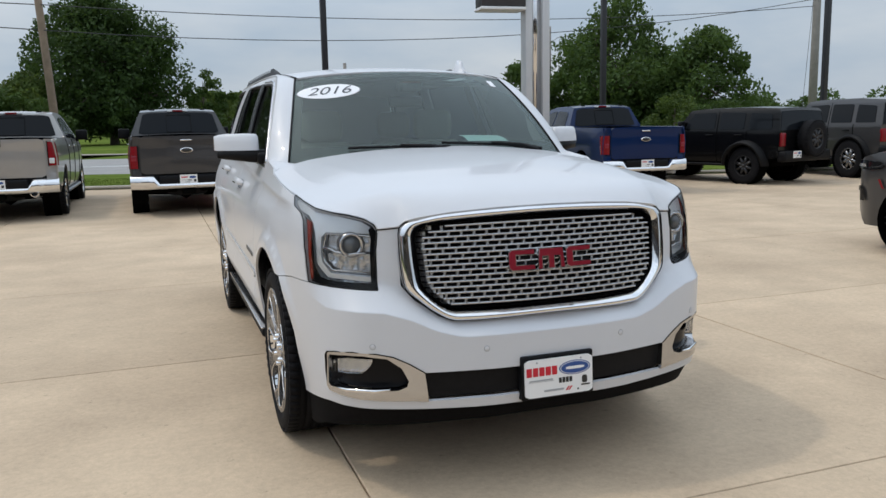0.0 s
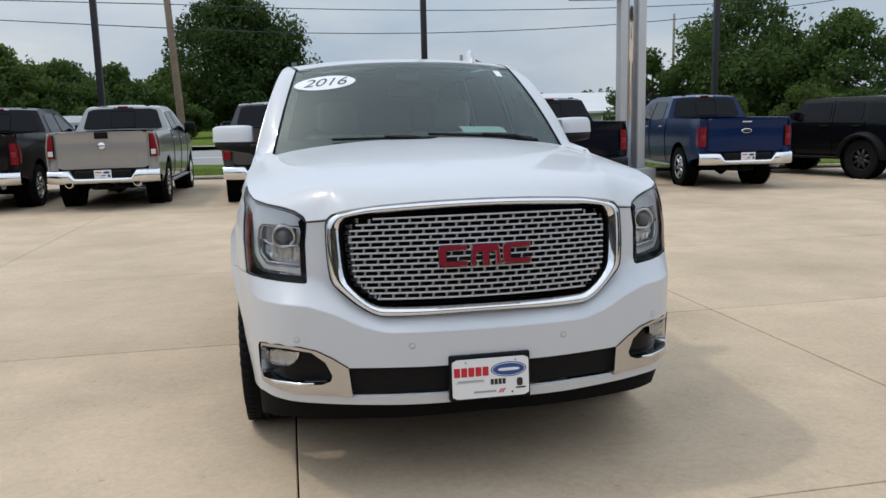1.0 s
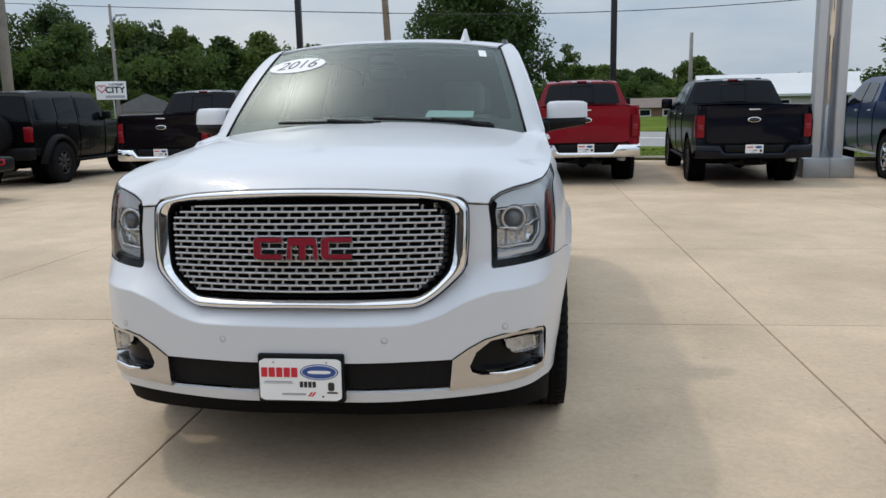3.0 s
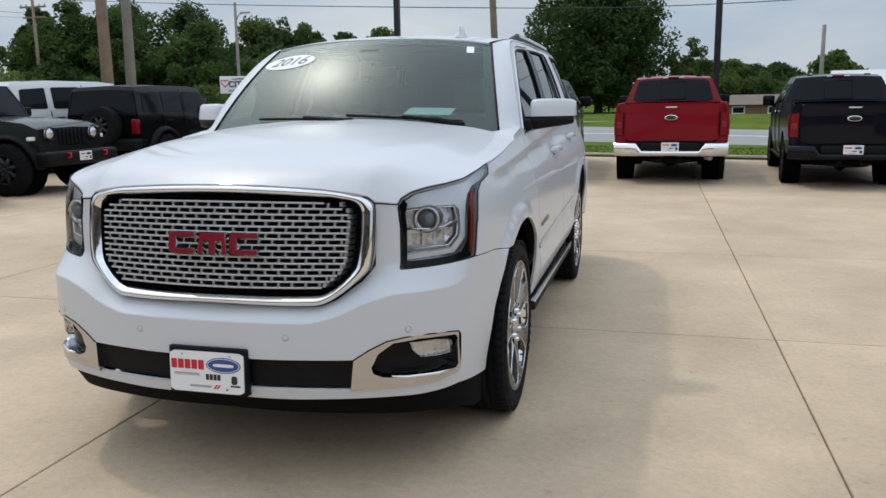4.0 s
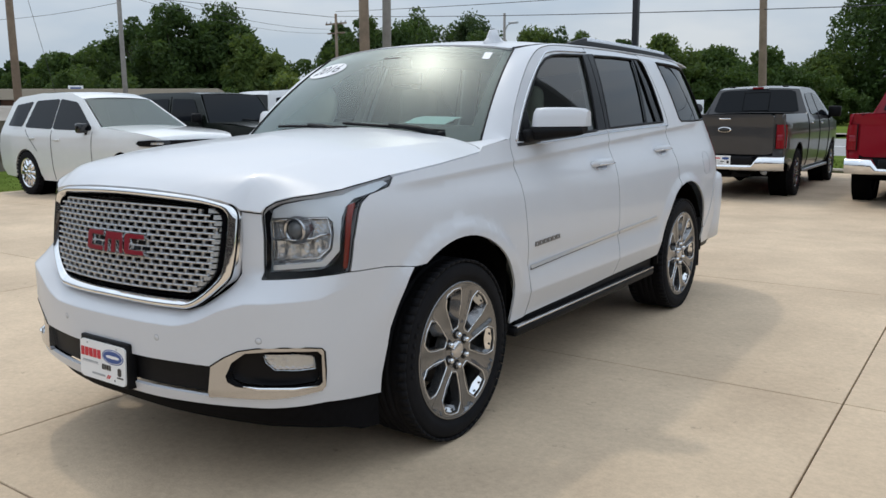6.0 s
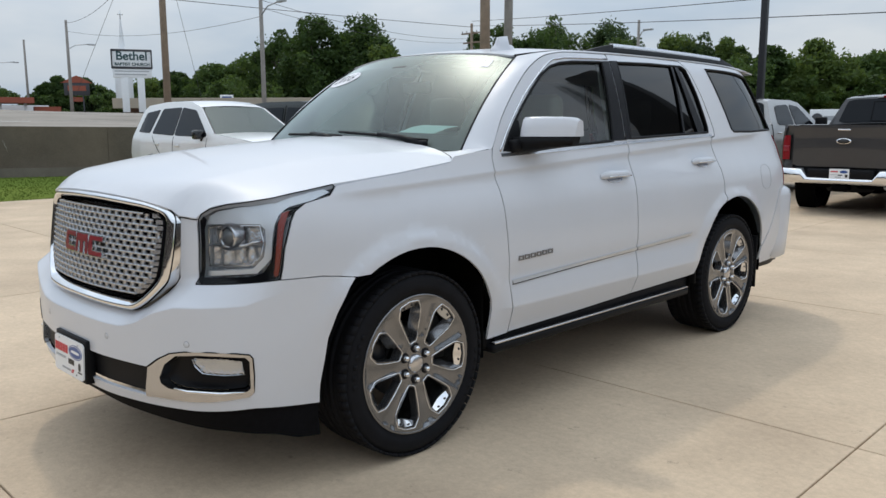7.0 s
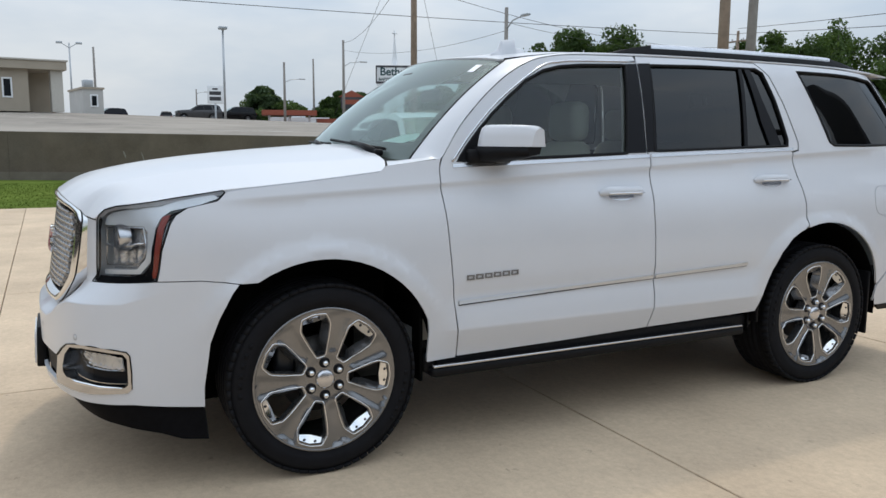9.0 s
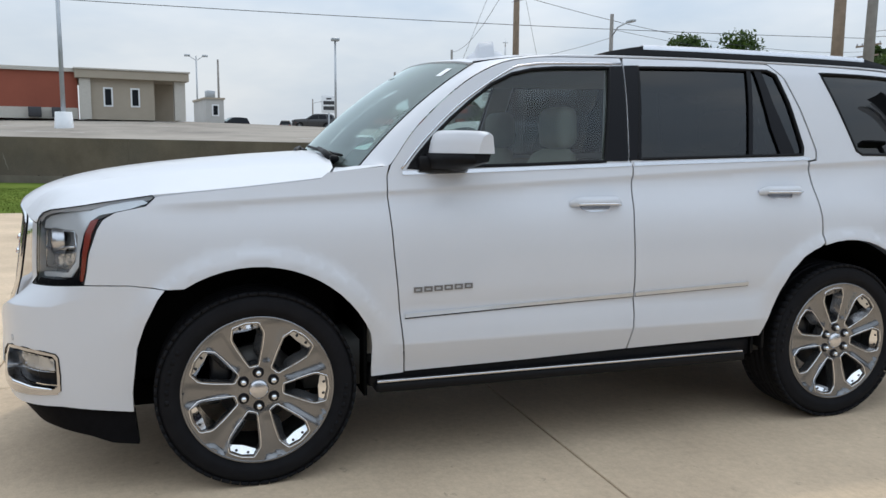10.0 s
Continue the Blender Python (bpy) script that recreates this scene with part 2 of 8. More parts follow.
M["shingle"] = material("shingle", (0.17, 0.13, 0.11), 0.9, vary=0.15, scale=1.5)
M["roof_grey"] = material("roof_grey", (0.15, 0.15, 0.15), 0.9, vary=0.15, scale=1.5, spec=0.1)
M["stucco"] = material("stucco", (0.36, 0.31, 0.245), 0.9, vary=0.06, scale=0.6)
M["stucco_red"] = material("stucco_red", (0.27, 0.075, 0.045), 0.85, vary=0.08, scale=0.6)
M["pale_trim"] = material("pale_trim", (0.50, 0.47, 0.42), 0.8, vary=0.05)
M["window_dark"] = material("window_dark", (0.010, 0.012, 0.015), 0.06, spec=0.13)
M["sign_teal"] = material("sign_teal", (0.015, 0.06, 0.065), 0.4)
M["sign_white"] = material("sign_white", (0.75, 0.76, 0.77), 0.45, vary=0.03)
M["sign_dark"] = material("sign_dark", (0.035, 0.035, 0.04), 0.45, vary=0.1)
M["red_paint"] = material("red_paint", (0.205, 0.003, 0.012), 0.35, 0.0, coat=0.25, vary=0.03, spec=0.15)
M["navy_paint"] = material("navy_paint", (0.003, 0.004, 0.010), 0.3, 0.0, coat=0.25, spec=0.1, vary=0.05)
M["blue_paint"] = material("blue_paint", (0.002, 0.016, 0.072), 0.3, 0.1, coat=0.3, spec=0.15, vary=0.03)
M["grey_paint"] = material("grey_paint", (0.050, 0.049, 0.051), 0.3, 0.3, coat=0.6, spec=0.3, vary=0.04)
M["silver_paint"] = material("silver_paint", (0.33, 0.32, 0.31), 0.3, 0.45, coat=0.8, vary=0.03)
M["burgundy_paint"] = material("burgundy_paint", (0.005, 0.003, 0.005), 0.3, 0.0, coat=0.25, spec=0.1, vary=0.05)
M["black_paint"] = material("black_paint", (0.004, 0.004, 0.0045), 0.25, 0.0, coat=0.22, spec=0.12, vary=0.05)
M["green_paint"] = material("green_paint", (0.011, 0.014, 0.011), 0.25, 0.0, coat=0.25, spec=0.15, vary=0.04)
M["white_car"] = material("white_car", (0.72, 0.725, 0.73), 0.3, coat=1.0, vary=0.02)


# ---- building helpers ----
def part(name, bm, mat, parent=None, label="", smooth=True):
    me = bpy.data.meshes.new(name)
    if smooth:
        for f in bm.faces:
            f.smooth = True
    bm.to_mesh(me)
    bm.free()
    me.materials.append(M[mat])
    ob = new(name, me)
    if parent:
        ob.parent = parent
    if label:
        ob["label"] = label
    return ob


def thing(name, m, label, category, group="", kind=""):
    e = new(name)
    e.empty_display_size = 0.1
    e.matrix_world = m
    return tagged(e, label, category, group, kind)


def add_box(bm, lo, hi, bevel=0.0, seg=2):
    r = bmesh.ops.create_cube(bm, size=1.0)
    vs = r["verts"]
    for v in vs:
        v.co = Vector([lo[i] + (v.co[i] + 0.5) * (hi[i] - lo[i]) for i in range(3)])
    if bevel:
        es = list({e for v in vs for e in v.link_edges})
        bmesh.ops.bevel(bm, geom=es, offset=bevel, segments=seg, affect='EDGES', profile=0.5)
    return bm


def box(lo, hi, bevel=0.0, seg=2):
    return add_box(bmesh.new(), lo, hi, bevel, seg)


def add_tube(bm, pts, radius, sides=8, closed=False, caps=True):
    """A round tube along points; radius: one number or one for each point."""
    pts = [Vector(p) for p in pts]
    n = len(pts)
    rad = radius if isinstance(radius, (list, tuple)) else [radius] * n
    rings, up = [], None
    for i, p in enumerate(pts):
        a = pts[(i - 1) % n] if (closed or i > 0) else p
        b = pts[(i + 1) % n] if (closed or i < n - 1) else p
        t = (b - a).normalized()
        if up is None:
            up = t.orthogonal().normalized()
        up = (up - t * up.dot(t)).normalized()
        side = t.cross(up)
        rings.append([bm.verts.new(p + rad[i] * (math.cos(2 * math.pi * k / sides) * up + math.sin(2 * math.pi * k / sides) * side))
                      for k in range(sides)])
    m = n if closed else n - 1
    for i in range(m):
        a, b = rings[i], rings[(i + 1) % n]
        for k in range(sides):
            bm.faces.new((a[k], a[(k + 1) % sides], b[(k + 1) % sides], b[k]))
    if caps and not closed:
        bm.faces.new(rings[0][::-1])
        bm.faces.new(rings[-1])
    return bm


def tube(pts, radius, sides=8, closed=False):
    return add_tube(bmesh.new(), pts, radius, sides, closed)


def add_lathe(bm, profile, axis_pose=None, steps=48):
    """profile: (radius, along) pairs turned round the local x axis."""
    m = axis_pose or Matrix.Identity(4)
    rings = []
    for k in range(steps):
        a = 2 * math.pi * k / steps
        rings.append([bm.verts.new(m @ Vector((h, r * math.cos(a), r * math.sin(a)))) for r, h in profile])
    for k in range(steps):
        a, b = rings[k], rings[(k + 1) % steps]
        for i in range(len(profile) - 1):
            bm.faces.new((a[i], a[i + 1], b[i + 1], b[i]))
    return bm


def lathe(profile, steps=48, m=None):
    return add_lathe(bmesh.new(), profile, m, steps)


def dense(poly, step, closed=True):
    out, n = [], len(poly)
    for i in range(n if closed else n - 1):
        a, b = Vector(poly[i]), Vector(poly[(i + 1) % n])
        k = max(1, int(round((b - a).length / step)))
        out += [a.lerp(b, j / k) for j in range(k)]
    if not closed:
        out.append(Vector(poly[-1]))
    return out


def rounded(poly, amount=0.25, rounds=2):
    """Corner cutting of a closed outline."""
    p = [Vector(q) for q in poly]
    for _ in range(rounds):
        q = []
        for i in range(len(p)):
            a, b = p[i], p[(i + 1) % len(p)]
            q += [a.lerp(b, amount), a.lerp(b, 1 - amount)]
        p = q
    return p


def smooth_line(pts, per=8):
    """Catmull-Rom through open points."""
    p = [Vector(q) for q in pts]
    p = [2 * p[0] - p[1]] + p + [2 * p[-1] - p[-2]]
    out = []
    for i in range(1, len(p) - 2):
        for j in range(per):
            t = j / per
            out.append(0.5 * (2 * p[i] + (p[i + 1] - p[i - 1]) * t + (2 * p[i - 1] - 5 * p[i] + 4 * p[i + 1] - p[i + 2]) * t * t
                              + (3 * p[i] - p[i - 1] - 3 * p[i + 1] + p[i + 2]) * t ** 3))
    out.append(p[-2])
    return out


def inside(pts, poly):
    """Even-odd test of an array of points."""
    x, y = pts[:, 0], pts[:, 1]
    r = np.zeros(len(pts), bool)
    n = len(poly)
    for i in range(n):
        x1, y1 = poly[i][0], poly[i][1]
        x2, y2 = poly[(i + 1) % n][0], poly[(i + 1) % n][1]
        c = (y1 > y) != (y2 > y)
        if y1 != y2:
            r ^= c & (x < (x2 - x1) * (y - y1) / (y2 - y1) + x1)
    return r


def nearest(pts, poly):
    d = np.full(len(pts), 1e9)
    n = len(poly)
    for i in range(n):
        a, b = np.array(poly[i][:2]), np.array(poly[(i + 1) % n][:2])
        ab = b - a
        t = np.clip(((pts - a) @ ab) / max(1e-12, ab @ ab), 0, 1)
        d = np.minimum(d, np.hypot(*(pts - a - t[:, None] * ab).T))
    return d


def add_sheet(bm, outline, place, step=0.04, holes=(), thick=0.012, edge=None, lines=()):
    """A skin over an outline in two numbers, laid into space by place(u, v), its rims turned inwards by thick."""
    edge = edge or step
    loops = [dense([tuple(p)[:2] for p in outline], edge)] + [dense([tuple(p)[:2] for p in h], edge) for h in holes]
    lo = np.min([tuple(p) for p in loops[0]], axis=0)
    hi = np.max([tuple(p) for p in loops[0]], axis=0)
    gx, gy = np.meshgrid(np.arange(lo[0] + step * 0.37, hi[0], step), np.arange(lo[1] + step * 0.41, hi[1], step))
    g = np.stack([gx.ravel(), gy.ravel()], -1)
    if len(g):
        keep = inside(g, loops[0]) & (nearest(g, loops[0]) > step * 0.45)
        for h in loops[1:]:
            keep &= ~inside(g, h) & (nearest(g, h) > step * 0.45)
        for ln in lines:
            keep &= nearest(g, list(ln) + list(reversed(ln))) > step * 0.4
        g = g[keep]
    verts, edges = [], []
    for lp in loops:
        s = len(verts)
        verts += [Vector((p[0], p[1])) for p in lp]
        edges += [(s + i, s + (i + 1) % len(lp)) for i in range(len(lp))]
    for ln in lines:
        s = len(verts)
        verts += [Vector((float(p[0]), float(p[1]))) for p in ln]
        edges += [(s + i, s + i + 1) for i in range(len(ln) - 1)]
    verts += [Vector((float(a), float(b))) for a, b in g]
    v2, _, faces, _, _, _ = geometry.delaunay_2d_cdt(verts, edges, [], 0, 1e-6)
    cent = np.array([[sum(v2[i].x for i in f) / 3, sum(v2[i].y for i in f) / 3] for f in faces])
    ok = inside(cent, loops[0])
    for h in loops[1:]:
        ok &= ~inside(cent, h)
    made = [bm.verts.new(place(v.x, v.y)) for v in v2]
    tris, count = [], {}
    e = step * 0.2
    c = v2[faces[int(np.argmax(ok))][0]]
    for f, k in zip(faces, ok):
        if k:
            try:
                tris.append(bm.faces.new([made[i] for i in f]))
            except ValueError:
                continue
            for i in range(3):
                key = (f[i], f[(i + 1) % 3])
                count[key] = count.get(key, 0) + 1
    if thick:
        rim = [k for k in count if (k[1], k[0]) not in count]
        low, top = {}, {}
        for i in {i for k in rim for i in k}:
            u, v = v2[i].x, v2[i].y
            du = place(u + e, v) - place(u - e, v)
            dv = place(u, v + e) - place(u, v - e)
            nrm = du.cross(dv)
            nrm = nrm.normalized() if nrm.length > 1e-12 else Vector((0, 0, 1))
            top[i] = bm.verts.new(made[i].co)
            low[i] = bm.verts.new(made[i].co - nrm * thick)
        for a, b in rim:
            try:
                bm.faces.new((top[a], low[a], low[b], top[b]))
            except ValueError:
                pass
    loose = [v for v in made if not v.link_faces]
    for v in loose:
        bm.verts.remove(v)
    return bm


def sheet(outline, place, step=0.04, holes=(), thick=0.012, edge=None, lines=()):
    return add_sheet(bmesh.new(), outline, place, step, holes, thick, edge, lines)


def facing(bm, way):
    """Turns a skin's faces so that they look along way on the whole."""
    bm.normal_update()
    total = sum((f.normal * f.calc_area() for f in bm.faces), Vector())
    if total.dot(Vector(way)) < 0:
        bmesh.ops.reverse_faces(bm, faces=bm.faces[:])
    return bm


def add_loft(bm, rows, close=False):
    """A skin through rows of points, all rows equally long."""
    made = [[bm.verts.new(p) for p in r] for r in rows]
    for a, b in zip(made, made[1:]):
        n = len(a)
        for i in range(n if close else n - 1):
            bm.faces.new((a[i], a[(i + 1) % n], b[(i + 1) % n], b[i]))
    return bm


def loft(rows, close=False):
    return add_loft(bmesh.new(), rows, close)


def lettering(words, size, mat, parent, m, name="lettering", extrude=0.002, shear=0.0, bold=0.0):
    cu = bpy.data.curves.new(name, 'FONT')
    cu.body, cu.size, cu.extrude, cu.align_x, cu.align_y, cu.shear = words, size, extrude, 'CENTER', 'CENTER', shear
    cu.offset = bold
    tmp = new(name, cu)
    bpy.context.view_layer.update()
    me = bpy.data.meshes.new_from_object(tmp.evaluated_get(bpy.context.evaluated_depsgraph_get()))
    bpy.data.objects.remove(tmp)
    me.materials.clear()
    me.materials.append(M[mat])
    ob = new(name, me)
    ob.parent = parent
    ob.matrix_local = m
    return ob


def bump01(a, b, x):
    t = min(1.0, max(0.0, (x - a) / (b - a)))
    return t * t * (3 - 2 * t)

# ---- ground and surroundings ----
def flat(name, pts, z, mat, kind="structure", label="", category="", thick=0.0):
    bm = bmesh.new()
    top = [bm.verts.new((x, y, z)) for x, y in pts]
    bm.faces.new(top)
    if thick:
        low = [bm.verts.new((x, y, z - thick)) for x, y in pts]
        n = len(pts)
        for i in range(n):
            bm.faces.new((top[i], low[i], low[(i + 1) % n], top[(i + 1) % n]))
    return tagged(part(name, bm, mat, smooth=False), label, category, kind=kind)


# the field, which dips towards the retaining wall
WALL_A, WALL_D, WALL_N = Vector((-30.7, -1.76)), Vector((0.443, 0.896)), Vector((-0.896, 0.443))


def wall_point(u, n):
    p = WALL_A + WALL_D * u + WALL_N * n
    return p.x, p.y


def wall_top(u):
    return 1.52 - 0.0115 * u


def field_z(u, n):
    dip = float(np.interp(n, [-22, -17, -8, -0.3, 1, 6], [-0.10, -0.05, -0.17, -0.33, -0.33, -0.10]))
    near = bump01(-110, -95, u) * (1 - bump01(13, 24, u))
    return -0.10 + (dip + 0.10) * near


ground = tagged(part("ground", loft([[Vector((*wall_point(u, n), field_z(u, n))) for u in (-900, -111, -94, -60, -30, 0, 13, 15, 17, 19, 21, 24, 900)] for n in (-1200, -60, -22, -19, -17, -12, -8, -4, -0.3, 1, 6, 900)]), "grass"),
                "mown green grass field reaching the horizon", "ground", kind="structure")
LOT_X, LOT_Y = (-15.5, 30.0), (-24.0, 22.2)
base = flat("pavement", [(-13.21, LOT_Y[0]), (LOT_X[1], LOT_Y[0]), (LOT_X[1], LOT_Y[1]), (LOT_X[0], LOT_Y[1]), (LOT_X[0], 9.77), (-13.21, 9.77)], -0.022, "joint",
            label="tan concrete car lot in large jointed slabs", category="pavement", thick=0.2)
road = flat("road", [(-300, 29.0), (-10, 29.0), (-3.3, 26.1), (8.4, 20.8), (30, 11.1), (52, 1.2), (52, 2.2), (11.5, 32.4), (-3, 43.2), (-6, 44.5), (-11, 37.0), (-300, 36.0)], 0.03, "asphalt",
            label="grey two-lane asphalt road beyond the grass verge", category="road", thick=0.2)
part("road_line", tube([(-9, 34.5, 0.012), (0, 32.4, 0.012), (10, 26.4, 0.012), (30, 14.2, 0.012)], 0.05, 4), "sign_white", road)


# back kerb, a low rounded concrete edge that runs askew to the slabs
def back_edge(x):
    return 17.9 - 0.27 * x


verge = flat("grass_verge", [(-15.5, back_edge(-15.5)), (30, back_edge(30)), (30, 11.1), (8.4, 20.8), (-3.3, 26.1), (-10, 29.0), (-15.5, 29.0)], 0.05, "grass",
             label="narrow mown grass verge between the lot and the road", category="verge", thick=0.25)
kerb = thing("kerb", Matrix.Identity(4), "low pale concrete kerb between the lot and the grass verge", "kerb", kind="structure")
for i in range(15):
    x = LOT_X[0] + i * 3.0
    q = part("kerb_stone", box((0.005, 0.0, -0.2), (3.102, 0.16, 0.10), 0.03), "kerb", kerb)
    q.matrix_local = Matrix.Translation((x, back_edge(x), 0)) @ Matrix.Rotation(math.atan(-0.27), 4, 'Z')

# retaining wall with the raised lot behind it
wall = thing("retaining_wall", Matrix.Identity(4), "weathered grey-brown concrete retaining wall beside the grass", "wall", kind="structure")
for i in range(8):
    u0 = -79.77 + i * 13.2
    u1 = u0 + 13.19
    bm = bmesh.new()
    quad = []
    for u, n in ((u0, 0), (u1, 0), (u1, 0.3), (u0, 0.3)):
        x, y = wall_point(u, n)
        quad.append((Vector((x, y, -0.6)), Vector((x, y, wall_top(u)))))
    lo = [bm.verts.new(a) for a, b in quad]
    hi = [bm.verts.new(b) for a, b in quad]
    bm.faces.new(hi)
    for k in range(4):
        bm.faces.new((lo[k], lo[(k + 1) % 4], hi[(k + 1) % 4], hi[k]))
    bmesh.ops.recalc_face_normals(bm, faces=bm.faces)
    part("wall_panel", bm, "wall_concrete", wall, smooth=False)
    bm = bmesh.new()
    x0, y0 = wall_point(u0, -0.05)
    x1, y1 = wall_point(u1, -0.05)
    x2, y2 = wall_point(u1, 0.0)
    x3, y3 = wall_point(u0, 0.0)
    lo = [bm.verts.new((x, y, -0.6)) for x, y in ((x0, y0), (x1, y1), (x2, y2), (x3, y3))]
    hi = [bm.verts.new((x, y, -0.02)) for x, y in ((x0, y0), (x1, y1), (x2, y2), (x3, y3))]
    bm.faces.new(hi)
    for k in range(4):
        bm.faces.new((lo[k], lo[(k + 1) % 4], hi[(k + 1) % 4], hi[k]))
    bmesh.ops.recalc_face_normals(bm, faces=bm.faces)
    part("wall_footing", bm, "footing_concrete", wall, smooth=False)

for u in (-4.6, -3.48, -2.23, -1.02, 6.27, 7.26):
    part("weep_hole", tube([(*wall_point(u, -0.004), 0.05 + 0.015 * u), (*wall_point(u, 0.02), 0.05 + 0.015 * u)], 0.035, 10), "lamp_black", wall)
for u, z, tall, wide in ((4.52, 0.76, -0.72, 0.05), (4.60, 0.50, -0.45, 0.03), (3.84, 0.80, -0.28, 0.07), (9.3, 0.95, -0.4, 0.03), (-6.2, 0.9, -0.7, 0.04)):
    line = [(*wall_point(u - 0.33 * tall * k / 8 + 0.012 * math.sin(k * 2.1 + u), -0.002), z + tall * k / 8) for k in range(9)]
    part("lime_streak", loft([[Vector(q) - Vector((*WALL_D, 0)) * h, Vector(q) + Vector((*WALL_D, 0)) * h] for q, h in zip(line, [wide * w for w in (0.15, 0.5, 0.35, 0.6, 0.42, 0.5, 0.3, 0.25, 0.08)])]), "lime", wall, "pale lime streak")


def upper(u, n):
    """The height of the land behind the wall."""
    rise = np.interp(n, [0, 8, 18, 25, 60, 150, 400], [0.0, 0.65, 1.22, 1.36, 1.46, 1.52, 1.55])
    fall = 1 - bump01(20, 70, u)
    rise = float(rise) * (1 - 0.36 * bump01(-14, 14, u))
    return (wall_top(min(u, 18)) - 0.05 + rise) * fall - 0.12 * (1 - fall)


rows = []
for n in (0.15, 4, 8, 14, 20, 25, 35, 45, 60, 90, 150, 400):
    rows.append([Vector((*wall_point(u, n), upper(u, n))) for u in list(range(-160, 100, 6))])
raised = tagged(part("raised_lot", loft(rows), "old_asphalt"), "cracked pale asphalt of a raised parking lot", "parking lot", kind="structure")
rng = np.random.default_rng(77)
for k in range(34):
    u0, n0, long, slant = rng.uniform(-16, 18), rng.uniform(1.2, 24), rng.uniform(2.5, 9.0), rng.uniform(-0.12, 0.12)
    wide = rng.uniform(0.03, 0.07) if k % 3 else rng.uniform(0.05, 0.12)
    line = [(u0 + long * q / 10, n0 + slant * long * q / 10 + 0.12 * math.sin(q * 1.7 + k)) for q in range(11)]
    part("pavement_crack" if k % 3 else "faded_line", loft([[Vector((*wall_point(u, n - h), upper(u, n - h) + 0.02)), Vector((*wall_point(u, n + h), upper(u, n + h) + 0.02))] for (u, n), h in zip(line, wide * rng.uniform(0.35, 1.1, 11))]),
         "lamp_black" if k % 3 == 1 else "crack" if k % 3 else "faded_white", raised, "tar-filled crack" if k % 3 else "worn white paint line")


# ---- poles, wires and signs ----
def light_pole(x, y, h, lean=0.0):
    e = thing("light_pole", pose(x, y, 0, 0, lean, 0), "tall black square steel lamp pole behind the parked trucks", "light pole", "lot lamp poles")
    part("shaft", box((-0.075, -0.075, -0.1), (0.075, 0.075, h), 0.01), "pole_black", e)
    part("pole_base", lathe([(0.0, 0.14), (0.20, 0.14), (0.22, 0.10), (0.22, -0.2)], 20, pose(0, 0, 0, 0, -90, 0)), "kerb", e, "round concrete pole base")
    part("lamp_head", box((-0.25, -0.9, h), (0.25, 0.25, h + 0.16), 0.03), "pole_black", e)


for x, y in ((-5.3, 17.75), (3.0, 17.75), (11.8, 18.2), (17.8, 15.4)):
    light_pole(x, y, 8.5)


def utility_pole(x, y, h, z=0.0, mat="pole_wood", lean=(0, 0), arm=False, lamp=0, r=0.16, label="weathered brown wooden utility pole", yaw=0, drop=0.92):
    e = thing("utility_pole", pose(x, y, z - 0.3, lean[0], lean[1], yaw), label, "utility pole", "roadside poles")
    part("shaft", tube([(0, 0, 0), (0, 0, h * 0.5), (0, 0, h)], [r, r * 0.85, r * 0.7], 12), mat, e)
    if arm:
        part("crossarm", box((-1.2, -0.06, h - 0.9), (1.2, 0.06, h - 0.77), 0.01), "pole_wood", e)
        part("crossarm", box((-1.0, -0.06, h - 1.7), (1.0, 0.06, h - 1.57), 0.01), "pole_wood", e)
        for k in (-1.1, -0.6, 0.6, 1.1):
            part("insulator", lathe([(0, 0), (0.05, 0.02), (0.06, 0.10), (0.03, 0.18), (0, 0.18)], 10, pose(k, 0, h - 0.77, 0, -90, 0)), "print_grey", e)
    if lamp:
        part("lamp_arm", tube([(0, 0, h * (drop - 0.06)), (lamp * 0.6, 0, h * (drop - 0.01)), (lamp * 1.6, 0, h * drop + 0.05)], 0.035, 6), "galvanised", e)
        part("lamp_head", box((lamp * 1.75 - 0.3, -0.11, h * drop - 0.02), (lamp * 1.75 + 0.3, 0.11, h * drop + 0.10), 0.04), "galvanised", e)
    return e


utility_pole(-4.8, 29.8, 11.5, lean=(0, -2.5))
utility_pole(-14.7, 17.9, 11, mat="pole_wood", r=0.19)
utility_pole(-14.7, 19.0, 11, mat="pole_grey", r=0.17, lean=(0, 0.8), label="weathered grey wooden utility pole")
utility_pole(-46.0, 51.0, 10.5, mat="pole_wood", arm=True)
utility_pole(-30.8, 19.7, 7.6, z=0.4, mat="pole_grey", lamp=1, r=0.13, label="grey wooden street light pole with a curved arm")
utility_pole(-31.0, 14.8, 11.5, z=1.5, r=0.17)
utility_pole(30.0, 28.3, 12, mat="pole_grey", r=0.22, label="weathered grey wooden utility pole")
utility_pole(-21.95, 39.2, 7.6, mat="pole_grey", lamp=0.35, r=0.11, label="slim grey street light pole by the road")
utility_pole(-59.8, 21.4, 7.1, z=2.4, mat="pole_grey", lamp=1, r=0.13, label="grey street light pole with a curved arm", yaw=90, drop=0.76)
utility_pole(-72.2, 19.8, 6.0, z=2.65, mat="pole_grey", lamp=1, r=0.14, label="grey street light pole with a curved arm", yaw=90, drop=0.74)
utility_pole(-90.0, 28.2, 8.1, z=2.7, mat="pole_grey", r=0.14, label="slim grey utility pole far off")
utility_pole(-100.0, 16.2, 4.4, z=3.0, mat="pole_grey", lamp=0.7, r=0.11, label="slim grey street light pole far off", yaw=90)
utility_pole(-85.7, 3.9, 7.3, z=3.2, mat="pole_grey", r=0.14, label="slim grey utility pole far off")
utility_pole(27.5, 52.0, 9.0, mat="pole_grey", lamp=1, r=0.12, label="slim grey street light pole by the trees")
